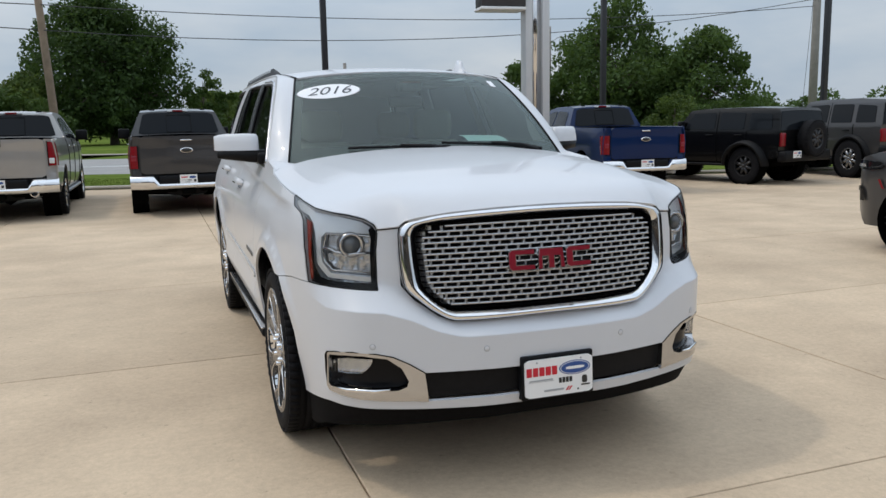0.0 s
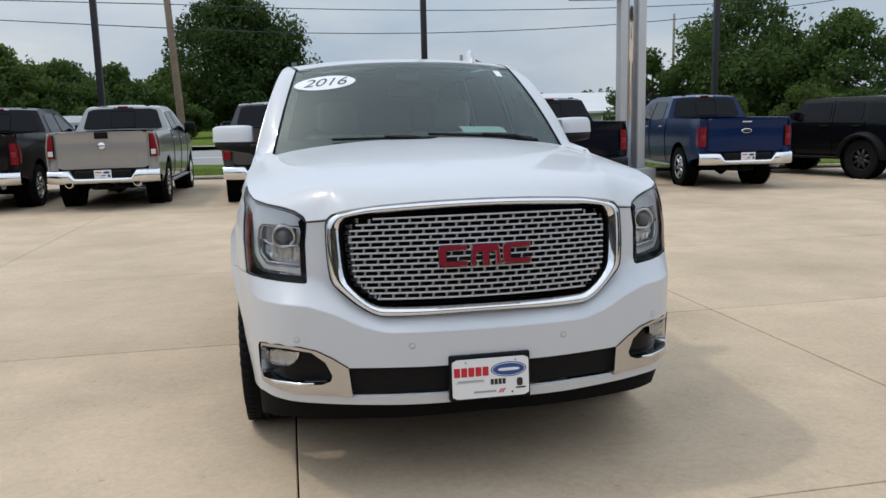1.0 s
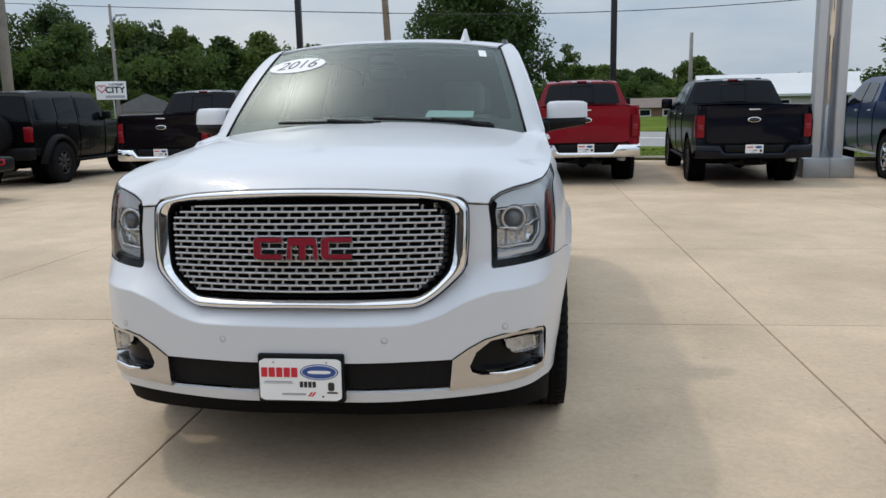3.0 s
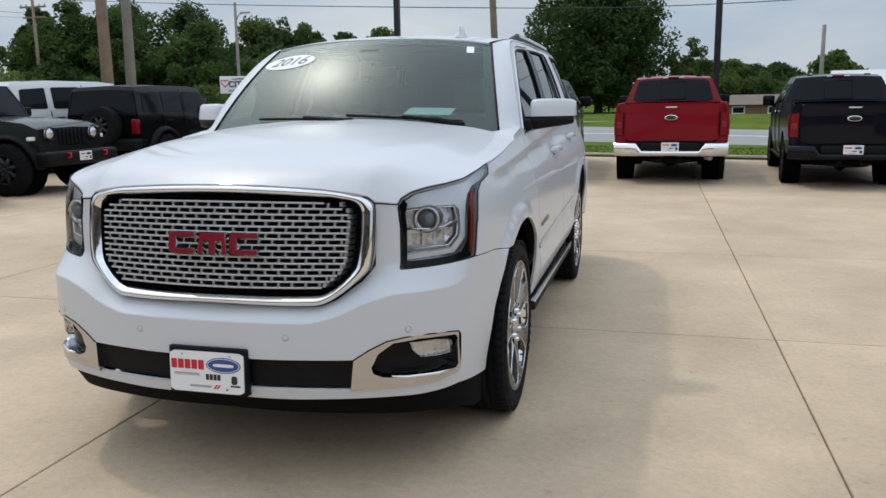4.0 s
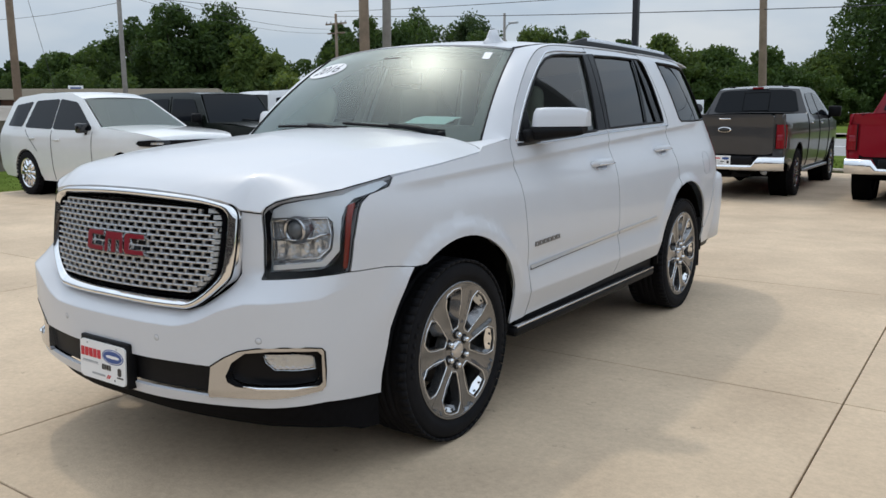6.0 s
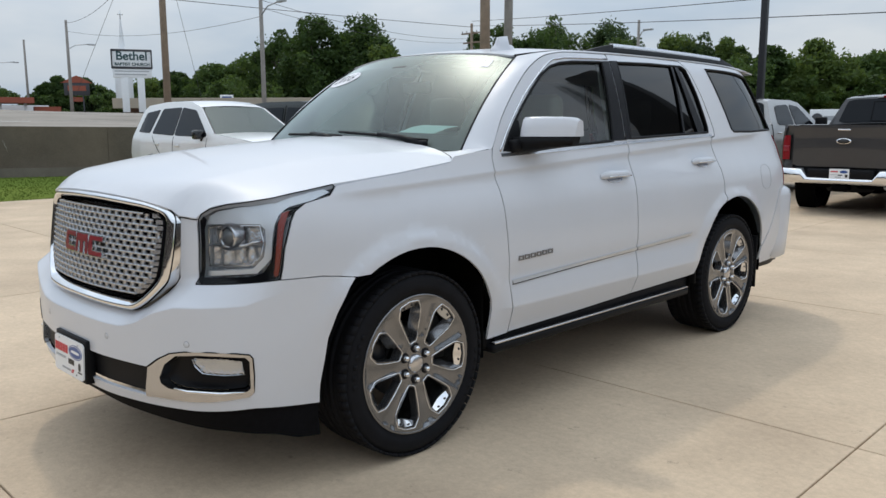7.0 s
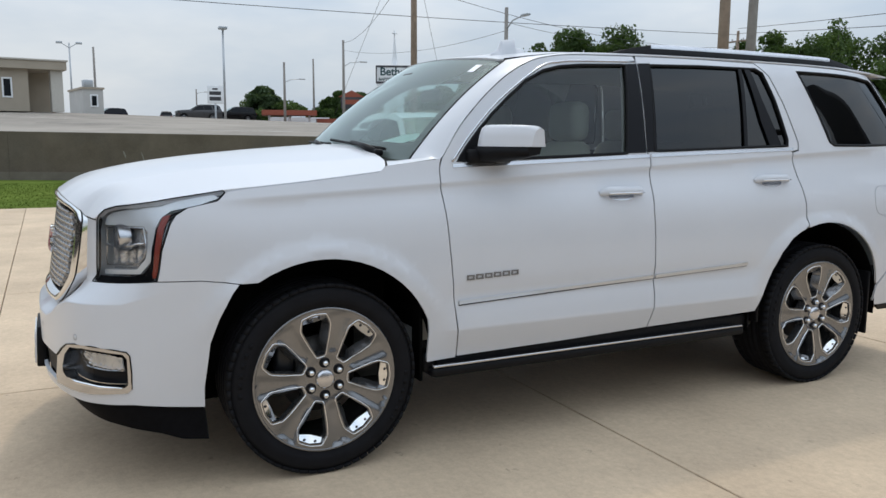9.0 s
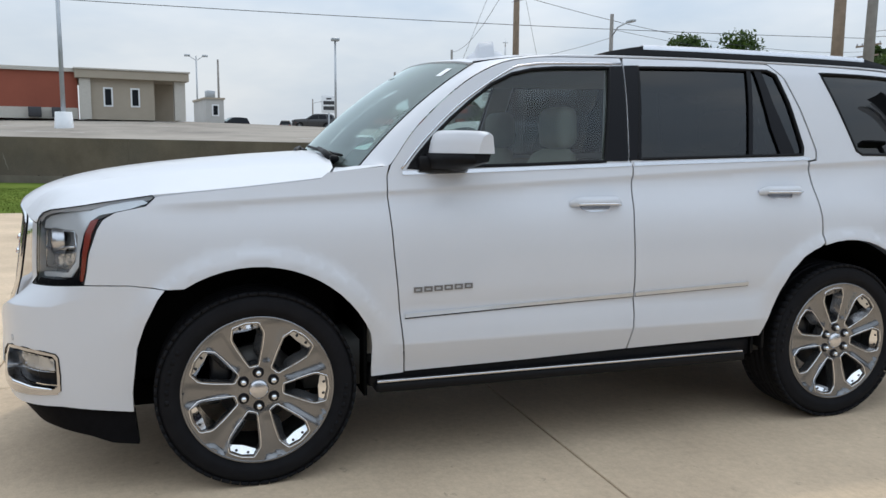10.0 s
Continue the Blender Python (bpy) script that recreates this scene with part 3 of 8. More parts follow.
utility_pole(11.5, 52.0, 6.2, mat="pole_grey", r=0.16, label="grey wooden utility pole beyond the road")


def steel_lamp(x, y, z, h, base=True, double=False, r=0.09):
    e = thing("parking_lamp", pose(x, y, z, 0, 0, 0), "grey steel parking lot lamp on a tall pole", "light pole", "raised lot lamps")
    part("shaft", tube([(0, 0, -0.3), (0, 0, h)], [r, r * 0.8], 10), "galvanised", e)
    if double:
        for s in (-1, 1):
            part("lamp_arm", tube([(0, 0, h - 0.5), (0, s * 0.6, h - 0.1), (0, s * 0.9, h)], 0.04, 6), "galvanised", e)
            part("lamp_head", box((-0.15, s * 0.9 - 0.3, h - 0.1), (0.15, s * 0.9 + 0.3, h + 0.12), 0.04), "galvanised", e)
    else:
        part("lamp_head", box((-0.3, -0.3, h), (0.3, 0.3, h + 0.22), 0.05), "galvanised", e)
    if base:
        part("pole_base", lathe([(0.0, 0.38), (0.40, 0.38), (0.46, -0.5)], 18, pose(0, 0, 0, 0, -90, 0)), "sign_white", e, "white painted concrete base")


steel_lamp(-57.8, 11.3, 2.75, 6.45, base=False)
steel_lamp(-40.3, -5.75, 2.5, 8.0, r=0.12)
steel_lamp(-85.8, 1.7, 3.2, 7.3, base=False, double=True)


def cable(a, b, sag, r=0.018):
    a, b = Vector(a), Vector(b)
    pts = [a.lerp(b, t / 14) - Vector((0, 0, sag * 4 * (t / 14) * (1 - t / 14))) for t in range(15)]
    return tagged(part("power_cable", tube(pts, r * 0.75, 5), "cable"), "thin black overhead power cable between the poles", "cable", "overhead cables")


cable((-4.8, 29.6, 6.15), (30.0, 28.3, 6.95), 0.6, 0.022)
cable((-4.8, 29.6, 5.24), (30.0, 28.3, 7.3), 1.03, 0.022)
cable((-4.8, 29.6, 5.24), (-46.0, 51.0, 10.0), 0.12, 0.026)
cable((-4.8, 29.6, 6.15), (-46.0, 51.0, 10.4), 0.12, 0.026)
cable((-4.9, 29.8, 7.6), (-31.1, 14.6, 8.6), 0.9)
cable((-14.7, 17.9, 8.4), (-31.1, 14.6, 8.0), 0.3, 0.014)
cable((-48.6, -32.0, 10.0), (-46.0, 51.0, 9.9), 0.5, 0.03)
cable((-31.1, 14.6, 9.2), (-59.8, 21.4, 9.0), 0.8)
cable((-31.1, 14.6, 8.4), (-46.0, 51.0, 8.9), 0.9)
cable((-30.8, 19.7, 7.0), (-46.0, 51.0, 8.6), 0.6, 0.014)
cable((-59.8, 21.4, 8.4), (-30.8, 19.7, 6.6), 0.6, 0.014)
cable((30.0, 28.3, 9.5), (95.0, 10.0, 13.0), 1.2)
cable((30.0, 28.3, 10.6), (27.5, 26.5, 0.0), 0.0, 0.014)
cable((-31.1, 14.6, 11.0), (-33.5, 18.0, 2.0), 0.0, 0.012)
cable((-31.1, 14.6, 11.0), (-36.0, 12.6, 2.6), 0.0, 0.012)

# the dealer's mirror-clad pylon
pyl = thing("sign_pylon", pose(6.36, 11.95, 0, 0, 0, -6), "tall mirror-polished steel sign pylon on a boxed metal plinth", "pylon")
part("plinth", box((-0.46, -0.42, -0.05), (0.0, 0.42, 0.36), 0.006), "galvanised", pyl, "brushed metal plinth box")
part("plinth", box((0.004, -0.42, -0.05), (0.42, 0.42, 0.36), 0.006), "galvanised", pyl, "brushed metal plinth box")
part("column", box((-0.27, -0.16, 0.3), (-0.12, 0.16, 7.2), 0.008), "brushed", pyl)
part("column", box((0.11, -0.16, 0.3), (0.27, 0.16, 7.2), 0.008), "brushed", pyl)
part("mirror_panel", box((-0.12, -0.06, 0.3), (0.11, 0.10, 7.2)), "chrome", pyl, "mirror-polished steel infill")
part("sign_panel", box((-1.25, -0.25, 3.90), (-0.29, 0.25, 7.4), 0.02), "sign_dark", pyl, "dark sign cabinet")
part("sign_border", box((-1.27, -0.27, 3.83), (-0.29, 0.27, 3.89), 0.01), "sign_white", pyl)


def board_sign(name, x, y, z, w, h, yaw, label, mat="sign_white", posts=((0, 1.2),), depth=0.12, category="sign", post_mat="galvanised", post_r=0.06, scale=1.0):
    e = thing(name, pose(x, y, z, 0, 0, yaw) @ Matrix.Diagonal((scale, scale, scale, 1)), label, category)
    part("panel", box((-w / 2, -depth / 2, -h / 2), (w / 2, depth / 2, h / 2), 0.02), mat, e)
    for px, ph in posts:
        part("post", box((px - post_r, -0.05, -h / 2 - ph), (px + post_r, 0.05, -h / 2), 0.01), post_mat, e)
    return e


def face(e, lo, hi, mat, out, name="print_bar"):
    """A thin printed patch on the front of a sign."""
    return part(name, box((lo[0], -out - 0.006, lo[1]), (hi[0], -out, hi[1])), mat, e, smooth=False)


beth = board_sign("church_sign", -47.78, 20.83, 5.62, 3.0, 1.35, 66, "church sign with dark letters on white over two white posts", "sign_white", (), 0.35, scale=0.78)
part("sign_frame", tube([(-1.52, -0.14, -0.7), (1.52, -0.14, -0.7), (1.52, -0.14, 0.7), (-1.52, -0.14, 0.7)], 0.115, 6, True), "sign_dark", beth)
for sx in (-1.56, 1.56):
    part("sign_side", box((sx - 0.03, -0.18, -0.74), (sx + 0.03, 0.18, 0.74), 0.01), "sign_dark", beth)
lettering("Bethel", 0.95, "sign_teal", beth, pose(0, -0.19, 0.22, 90, 0, 0), bold=0.022)
lettering("BAPTIST", 0.33, "sign_teal", beth, pose(-0.72, -0.19, -0.42, 90, 0, 0), bold=0.009)
lettering("CHURCH", 0.33, "sign_teal", beth, pose(0.68, -0.19, -0.42, 90, 0, 0), bold=0.009)
part("lower_panel", box((-1.5, -0.17, -1.5), (1.5, 0.17, -0.78), 0.02), "sign_white", beth)
face(beth, (-1.35, -1.02), (1.3, -0.94), "print_grey", 0.17)
face(beth, (-1.35, -1.28), (1.1, -1.20), "print_grey", 0.17)
for sx in (-0.62, 0.62):
    part("post", box((sx - 0.28, -0.2, -4.3), (sx + 0.28, 0.2, -1.5), 0.03), "sign_white", beth)

steeple = thing("church_steeple", pose(-83.6, 36.0, 3.5), "slender white church steeple with a cross", "steeple")
part("tower", box((-0.7, -0.7, 0), (0.7, 0.7, 5.6), 0.05), "sign_white", steeple)
part("spire", loft([[Vector((r * math.cos(a * math.pi / 4), r * math.sin(a * math.pi / 4), z)) for a in range(8)] for r, z in ((0.9, 5.55), (0.85, 5.75), (0.40, 5.9), (0.27, 7.2), (0.05, 9.3))], True), "sign_white", steeple)
part("cross", box((-0.05, -0.05, 9.2), (0.05, 0.05, 10.1)), "sign_white", steeple)
part("cross_bar", box((-0.05, -0.3, 9.65), (0.05, 0.3, 9.75)), "sign_white", steeple)

city = board_sign("road_banner", -21.75, 38.2, 2.66, 1.75, 1.1, 30, "white street banner with a red heart and black words", "sign_white", ((0.1, 2.4),), 0.06, post_r=0.03, scale=0.88)
lettering("CITY", 0.52, "print_black", city, pose(0.22, -0.035, 0.02, 90, 0, 0), bold=0.018)
for word, wx in (("I", -0.10), ("LOVE", 0.22), ("MY", 0.62)):
    lettering(word, 0.2, "print_black", city, pose(wx, -0.035, 0.36, 90, 0, 0), bold=0.007)
face(city, (-0.35, -0.45), (0.75, -0.30), "print_grey", 0.03)
heart = [(-0.55 + 0.02 * 16 * math.sin(a) ** 3 * 0.8, 0.12 + 0.016 * (13 * math.cos(a) - 5 * math.cos(2 * a) - 2 * math.cos(3 * a) - math.cos(4 * a))) for a in [k * math.pi / 16 for k in range(32)]]
part("heart", tube([(x, -0.04, z) for x, z in heart], 0.03, 6, True), "print_red", city)

speed = board_sign("speed_sign", 15.7, 18.2, 1.35, 0.5, 0.62, -40, "white speed limit sign on a post", "sign_white", ((0, 1.2),), 0.02, post_r=0.025)
lettering("SPEED", 0.15, "print_black", speed, pose(0, -0.013, 0.2, 90, 0, 0))
lettering("LIMIT", 0.15, "print_black", speed, pose(0, -0.013, 0.02, 90, 0, 0))

edge = board_sign("shop_sign", -11.3, 40.0, 1.65, 2.0, 0.9, 15, "white shop board with dark round marks beyond the road", "sign_white", ((-0.8, 1.3), (0.8, 1.3)), 0.15)
face(edge, (-0.35, -0.1), (0.4, 0.12), "print_grey", 0.075)
for sx in (-0.65, 0.7):
    part("round_mark", lathe([(0, 0.0), (0.26, 0.0), (0.26, 0.02), (0, 0.02)], 20, pose(sx, -0.08, 0, 0, 0, -90)), "sign_dark", edge)

shoe = board_sign("store_sign", -77.6, 14.3, 5.4, 1.5, 1.75, 80, "white square store sign on a pole", "sign_white", ((0, 2.4),), 0.3, post_r=0.09)
for k, (a, b) in enumerate(((0.45, 0.62), (-0.05, 0.3), (-0.6, -0.22))):
    face(shoe, (-0.55 if k else -0.25, a), (0.55 if k else 0.25, b), "sign_dark", 0.15)

marker = board_sign("price_sign", -58.0, 33.5, 3.4, 1.1, 1.1, 55, "small white and blue roadside price sign", "sign_white", ((0, 1.2),), 0.1)
face(marker, (-0.4, 0.15), (0.4, 0.42), "print_blue", 0.05)
face(marker, (-0.4, -0.35), (0.4, 0.0), "print_black", 0.05)

pub = board_sign("gable_sign", -71.2, 26.2, 4.65, 2.1, 1.1, 70, "dark brown gabled roadside sign with red panels", "sign_dark", ((-0.5, 2.5), (0.5, 2.5)), 0.3, post_mat="sign_dark")
bm = bmesh.new()
tri = [(-1.3, 0.55), (1.3, 0.55), (0, 1.2)]
a = [bm.verts.new((x, -0.18, z)) for x, z in tri]
b = [bm.verts.new((x, 0.18, z)) for x, z in tri]
bm.faces.new(a), bm.faces.new(b[::-1])
for i in range(3):
    bm.faces.new((a[i], b[i], b[(i + 1) % 3], a[(i + 1) % 3]))
part("gable", bm, "stucco_red", pub, smooth=False)
face(pub, (-0.75, -0.15), (0.75, 0.3), "stucco_red", 0.15)
face(pub, (-0.5, -1.1), (0.5, -0.7), "stucco_red", -0.05)


# ---- buildings ----
def window(e, x0, x1, z0, z1, y, frame="sign_white", name="window"):
    w = part(name, box((x0, y - 0.05, z0), (x1, y + 0.02, z1), 0.01), frame, e, smooth=False)
    part("pane", box((x0 + 0.12, y - 0.07, z0 + 0.12), (x1 - 0.12, y - 0.045, z1 - 0.12)), "window_dark", w, smooth=False)
    return w


store = thing("store_building", pose(-51.5, 0.2, 3.04, 0, 0, 98) @ Matrix.Diagonal((0.8, 0.8, 0.8, 1)), "low tan stucco store with a red wing and a porch", "building")
# local x runs along its front towards the left of the street view, y points away from the lot
part("wall", box((-7.2, 0.0, -0.3), (-2.4, 9.0, 3.0)), "stucco", store, smooth=False)
part("back_wall", box((-2.4, 4.0, -0.3), (0.0, 9.0, 3.0)), "stucco", store, smooth=False)
part("porch_column", box((-0.85, -0.05, -0.3), (0.0, 0.8, 2.85), 0.02), "pale_trim", store, smooth=False)
part("porch_column", box((-7.9, -0.25, -0.3), (-7.1, 0.55, 2.85), 0.02), "pale_trim", store, smooth=False)
part("roof_band", box((-8.2, -0.5, 2.85), (0.25, 9.2, 3.5), 0.03), "stucco", store, smooth=False)
part("roof_cap", box((-8.3, -0.6, 3.5), (0.35, 9.3, 3.62), 0.02), "pale_trim", store, smooth=False)
window(store, -6.2, -5.5, 0.7, 2.2, 0.0)
window(store, -4.2, -3.5, 0.7, 2.2, 0.0)
part("red_wing", box((-26.0, 0.4, -0.3), (-8.0, 12.0, 3.3)), "stucco_red", store, smooth=False)
part("wing_base", box((-26.0, 0.3, -0.3), (-8.05, 0.4, 0.55)), "pale_trim", store, smooth=False)
part("wing_cap", box((-26.1, 0.2, 3.3), (-7.9, 12.1, 3.6), 0.02), "pale_trim", store, smooth=False)
for k in (-9.4, -11.0):
    part("air_unit", box((k - 0.5, -0.5, -0.2), (k + 0.4, 0.2, 0.55), 0.04), "sign_dark", store, "dark air conditioning unit")
annex = thing("annex_building", pose(-66.0, 2.3, 2.7, 0, 0, 98), "pale boxy annex with a rooftop unit", "building")
part("wall", box((-0.4, 0, -0.3), (1.1, 6, 2.3)), "siding", annex, smooth=False)
part("roof_cap", box((-0.5, -0.1, 2.3), (1.2, 6.1, 2.45)), "stucco", annex, smooth=False)
part("rooftop_unit", box((-0.1, 1, 2.45), (0.6, 2.0, 3.1), 0.05), "galvanised", annex)
window(annex, 0.1, 0.7, 0.9, 1.9, 0.0)

shed = thing("metal_building", pose(15.2, 64.9, 0, 0, 0, -8), "long white metal building with a low pitched roof", "building")
part("wall", box((0, 0, -0.1), (24.0, 14.0, 1.9)), "siding", shed, smooth=False)
bm = bmesh.new()
a = [bm.verts.new(p) for p in ((-0.4, -0.4, 1.85), (24.4, -0.4, 1.85), (24.4, 7, 3.7), (-0.4, 7, 3.7), (24.4, 14.4, 1.85), (-0.4, 14.4, 1.85))]
bm.faces.new((a[0], a[1], a[2], a[3])), bm.faces.new((a[3], a[2], a[4], a[5])), bm.faces.new((a[0], a[3], a[5])), bm.faces.new((a[1], a[4], a[2]))
part("roof", bm, "roof_white", shed, smooth=False)
part("eave", box((-0.45, -0.46, 1.70), (24.45, -0.36, 1.88)), "roof_white", shed, smooth=False)
for k in range(7):
    window(shed, 1.5 + k * 3.3, 3.3 + k * 3.3, 0.1 if k % 2 else 0.6, 1.5, 0.0)

brickh = thing("brick_house", pose(7.2, 86.5, -0.1, 0, 0, -4), "long low brown brick house across the field", "house")
part("wall", box((0, 0, -0.5), (14.5, 8.0, 1.0)), "brick_brown", brickh, smooth=False)
bm = bmesh.new()
a = [bm.verts.new(p) for p in ((-0.5, -0.5, 0.95), (15, -0.5, 0.95), (13, 4, 2.0), (2, 4, 2.0), (15, 8.5, 0.95), (-0.5, 8.5, 0.95))]
bm.faces.new((a[0], a[1], a[2], a[3])), bm.faces.new((a[3], a[2], a[4], a[5])), bm.faces.new((a[0], a[3], a[5])), bm.faces.new((a[1], a[4], a[2]))
part("roof", bm, "shingle", brickh, smooth=False)
for k in (2.0, 5.5, 8.0, 11.5):
    window(brickh, k, k + 1.3, 0.0, 0.8, 0.0)


def house(x, y, yaw, w, d, h, roof, wall_mat, label):
    e = thing("house", pose(x, y, 0, 0, 0, yaw), label, "house", "far houses")
    part("wall", box((-w / 2, 0, -0.2), (w / 2, d, h)), wall_mat, e, smooth=False)
    b = bmesh.new()
    v = [b.verts.new(p) for p in ((-w / 2 - 0.3, -0.3, h), (0, -0.3, h + roof), (w / 2 + 0.3, -0.3, h), (-w / 2 - 0.3, d, h), (0, d, h + roof), (w / 2 + 0.3, d, h))]
    b.faces.new((v[0], v[1], v[4], v[3])), b.faces.new((v[1], v[2], v[5], v[4])), b.faces.new((v[0], v[2], v[1])), b.faces.new((v[3], v[4], v[5]))
    part("roof", b, "roof_grey", e, smooth=False)
    window(e, -w * 0.3, -w * 0.1, 0.6, h * 0.8, 0.0)
    window(e, w * 0.1, w * 0.3, 0.6, h * 0.8, 0.0)


house(-25.6, 50.0, 28, 5.0, 7, 1.5, 1.25, "siding", "grey gabled house among trees")
house(-30.5, 50.5, 28, 5.0, 7, 1.2, 1.1, "siding", "grey gabled house among trees")
lowb = thing("low_building", pose(-51.4, 29.8, 1.95, 0, 0, 46), "long low flat-roofed grey building behind the road", "building")
part("wall", box((-8.0, 0.6, -0.3), (9.0, 8, 1.0)), "brick_brown", lowb, smooth=False)
part("roof_band", box((-8.6, -0.4, 0.75), (9.6, 8.5, 1.5), 0.03), "stucco", lowb, smooth=False)
for k in range(6):
    window(lowb, -7 + 2.6 * k, -5.4 + 2.6 * k, -0.1, 0.7, 0.6, "sign_dark")
fuel = thing("fuel_canopy", pose(-78.2, 21.9, 2.79, 0, 0, 75) @ Matrix.Diagonal((0.74, 0.74, 0.74, 1)), "red-edged filling station canopy with a white store behind", "canopy")
part("canopy_top", box((-3.8, 0, 1.0), (3.8, 6, 1.7), 0.03), "stucco_red", fuel, smooth=False)
for k in (-2.8, 0.0, 2.8):
    part("column", box((k - 0.15, 1.0, -0.3), (k + 0.15, 1.3, 1.0)), "sign_white", fuel)
part("store_wall", box((-3.0, 8, -0.3), (6.0, 12, 0.9)), "sign_white", fuel, smooth=False)
part("side_wall", box((3.9, 2, -0.3), (7.0, 5, 0.6)), "stucco_red", fuel, smooth=False)

# the sales hall behind the camera, mirrored in paint and glass
hall = thing("sales_hall", pose(-6.0, -20.0, 0, 0, 0, -90), "plain grey dealership hall with dark shop windows", "building")
part("wall", box((0, -32, -0.2), (8, 32, 6.5)), "shingle", hall, smooth=False)
part("fascia", box((-1.2, -32.5, 4.4), (0.0, 32.5, 6.0), 0.05), "sign_dark", hall, smooth=False)
for k in range(-3, 15):
    w = part("window", box((-0.06, -20.5 + k * 3.3, 0.3), (0.02, -18.0 + k * 3.3, 4.0)), "pale_trim", hall, smooth=False)
    part("pane", box((-0.09, -20.35 + k * 3.3, 0.45), (-0.05, -18.15 + k * 3.3, 3.85)), "window_dark", w, smooth=False)


# ---- trees ----
def leaves(name, clumps, per, size, mat, rng, parent=None, kind=""):
    """Many small leaf blades gathered round clump centres (x, y, z, radius)."""
    c = np.repeat(np.array(clumps), per, axis=0)
    n = len(c)
    d = rng.normal(size=(n, 3))
    d /= np.linalg.norm(d, axis=1)[:, None]
    r = c[:, 3:4] * rng.uniform(0.35, 1.08, (n, 1)) ** 0.6
    p = c[:, :3] + d * r * np.array([1, 1, 0.8])
    a = rng.normal(size=(n, 3)) + d * 0.8
    a /= np.linalg.norm(a, axis=1)[:, None]
    b = np.cross(a, rng.normal(size=(n, 3)))
    b /= np.linalg.norm(b, axis=1)[:, None]
    s = size * rng.uniform(0.6, 1.3, (n, 1))
    e = np.cross(a, b)
    v = np.stack([p - b * s, p - e * s * 0.5, p + b * s, p + e * s * 0.5], 1).reshape(-1, 3)
    f = np.arange(4 * n).reshape(-1, 4)
    me = bpy.data.meshes.new(name)
    me.from_pydata(v.tolist(), [], f.tolist())
    me.materials.append(M[mat])
    ob = new(name, me)
    if parent:
        ob.parent = parent
    if kind:
        ob["kind"] = kind
    return ob


def tree(x, y, z, height, radius, bare=0.15, mat="leaf0", seed=1, per=150, clumps=46, size=0.3, squash=1.0, label="tall broad green tree in full leaf", group="far trees"):
    rng = np.random.default_rng(seed)
    e = thing("tree", pose(x, y, z), label, "tree", group)
    bm = bmesh.new()
    base_r = height * 0.022 + 0.08
    lean = rng.normal(size=2) * 0.02 * height
    trunk = [(lean[0] * t, lean[1] * t, height * 0.85 * t) for t in (0, 0.1, 0.3, 0.55, 0.8, 1.0)]
    add_tube(bm, [(0, 0, -0.3)] + trunk[1:], [base_r * k for k in (1.25, 1.0, 0.8, 0.55, 0.3, 0.08)], 9)
    cl = []
    # clumps fill an uneven crown
    p1, p2 = rng.uniform(0, 6.28, 2)
    for k in range(clumps):
        t = rng.uniform(0, 1)
        a = rng.uniform(0, 2 * math.pi)
        uneven = 0.98 + 0.16 * math.sin(2 * a + p1 + 4 * t) + 0.10 * math.sin(5 * a + p2 - 7 * t)
        shape = math.sin(math.pi * min(1, 0.18 + 0.78 * t)) ** 0.6
        rr = radius * shape * uneven * math.sqrt(rng.uniform(0.05, 1)) * 0.9 * squash
        q = radius * rng.uniform(0.12, 0.31)
        top = height * (0.86 + 0.14 * math.sin(a + p2))
        cl.append((rr * math.cos(a), rr * math.sin(a), min(height * bare + (top - height * bare) * (0.05 + 0.93 * t), height - q * 0.6), q))
        if k % 4 == 0:
            s = Vector(trunk[2]).lerp(Vector(trunk[4]), rng.uniform(0, 0.8))
            t3 = Vector(cl[-1][:3])
            add_tube(bm, [s, s.lerp(t3, 0.5) + Vector((0, 0, -0.04 * height)), t3], [base_r * 0.35, base_r * 0.2, 0.03], 6)
    part("trunk", bm, "bark", e)
    leaves("crown", cl, per, size, mat, rng, e)
    return e


tree(-6.0, 106, 0, 18.8, 9.6, 0.06, "leaf0", 3, 150, 330, 0.27, label="large spreading dark green tree across the road", group="")
tree(5.5, 110, 0, 9.5, 3.6, 0.35, "leaf1", 4, 90, 16, 0.3)
tree(29.7, 47.3, 0, 10.6, 5.6, 0.04, "leaf1", 5, 130, 165, 0.17, label="tall loose-crowned green tree by the metal building")
tree(34.2, 43.6, 0, 7.7, 4.8, 0.03, "leaf1", 6, 150, 170, 0.16, label="dense rounded green tree by the road")
tree(33.0, 47.0, 0, 7.0, 4.4, 0.03, "leaf0", 7, 140, 90, 0.17)
tree(26.0, 52.0, 0, 6.4, 3.4, 0.05, "leaf1", 8, 140, 80, 0.17)
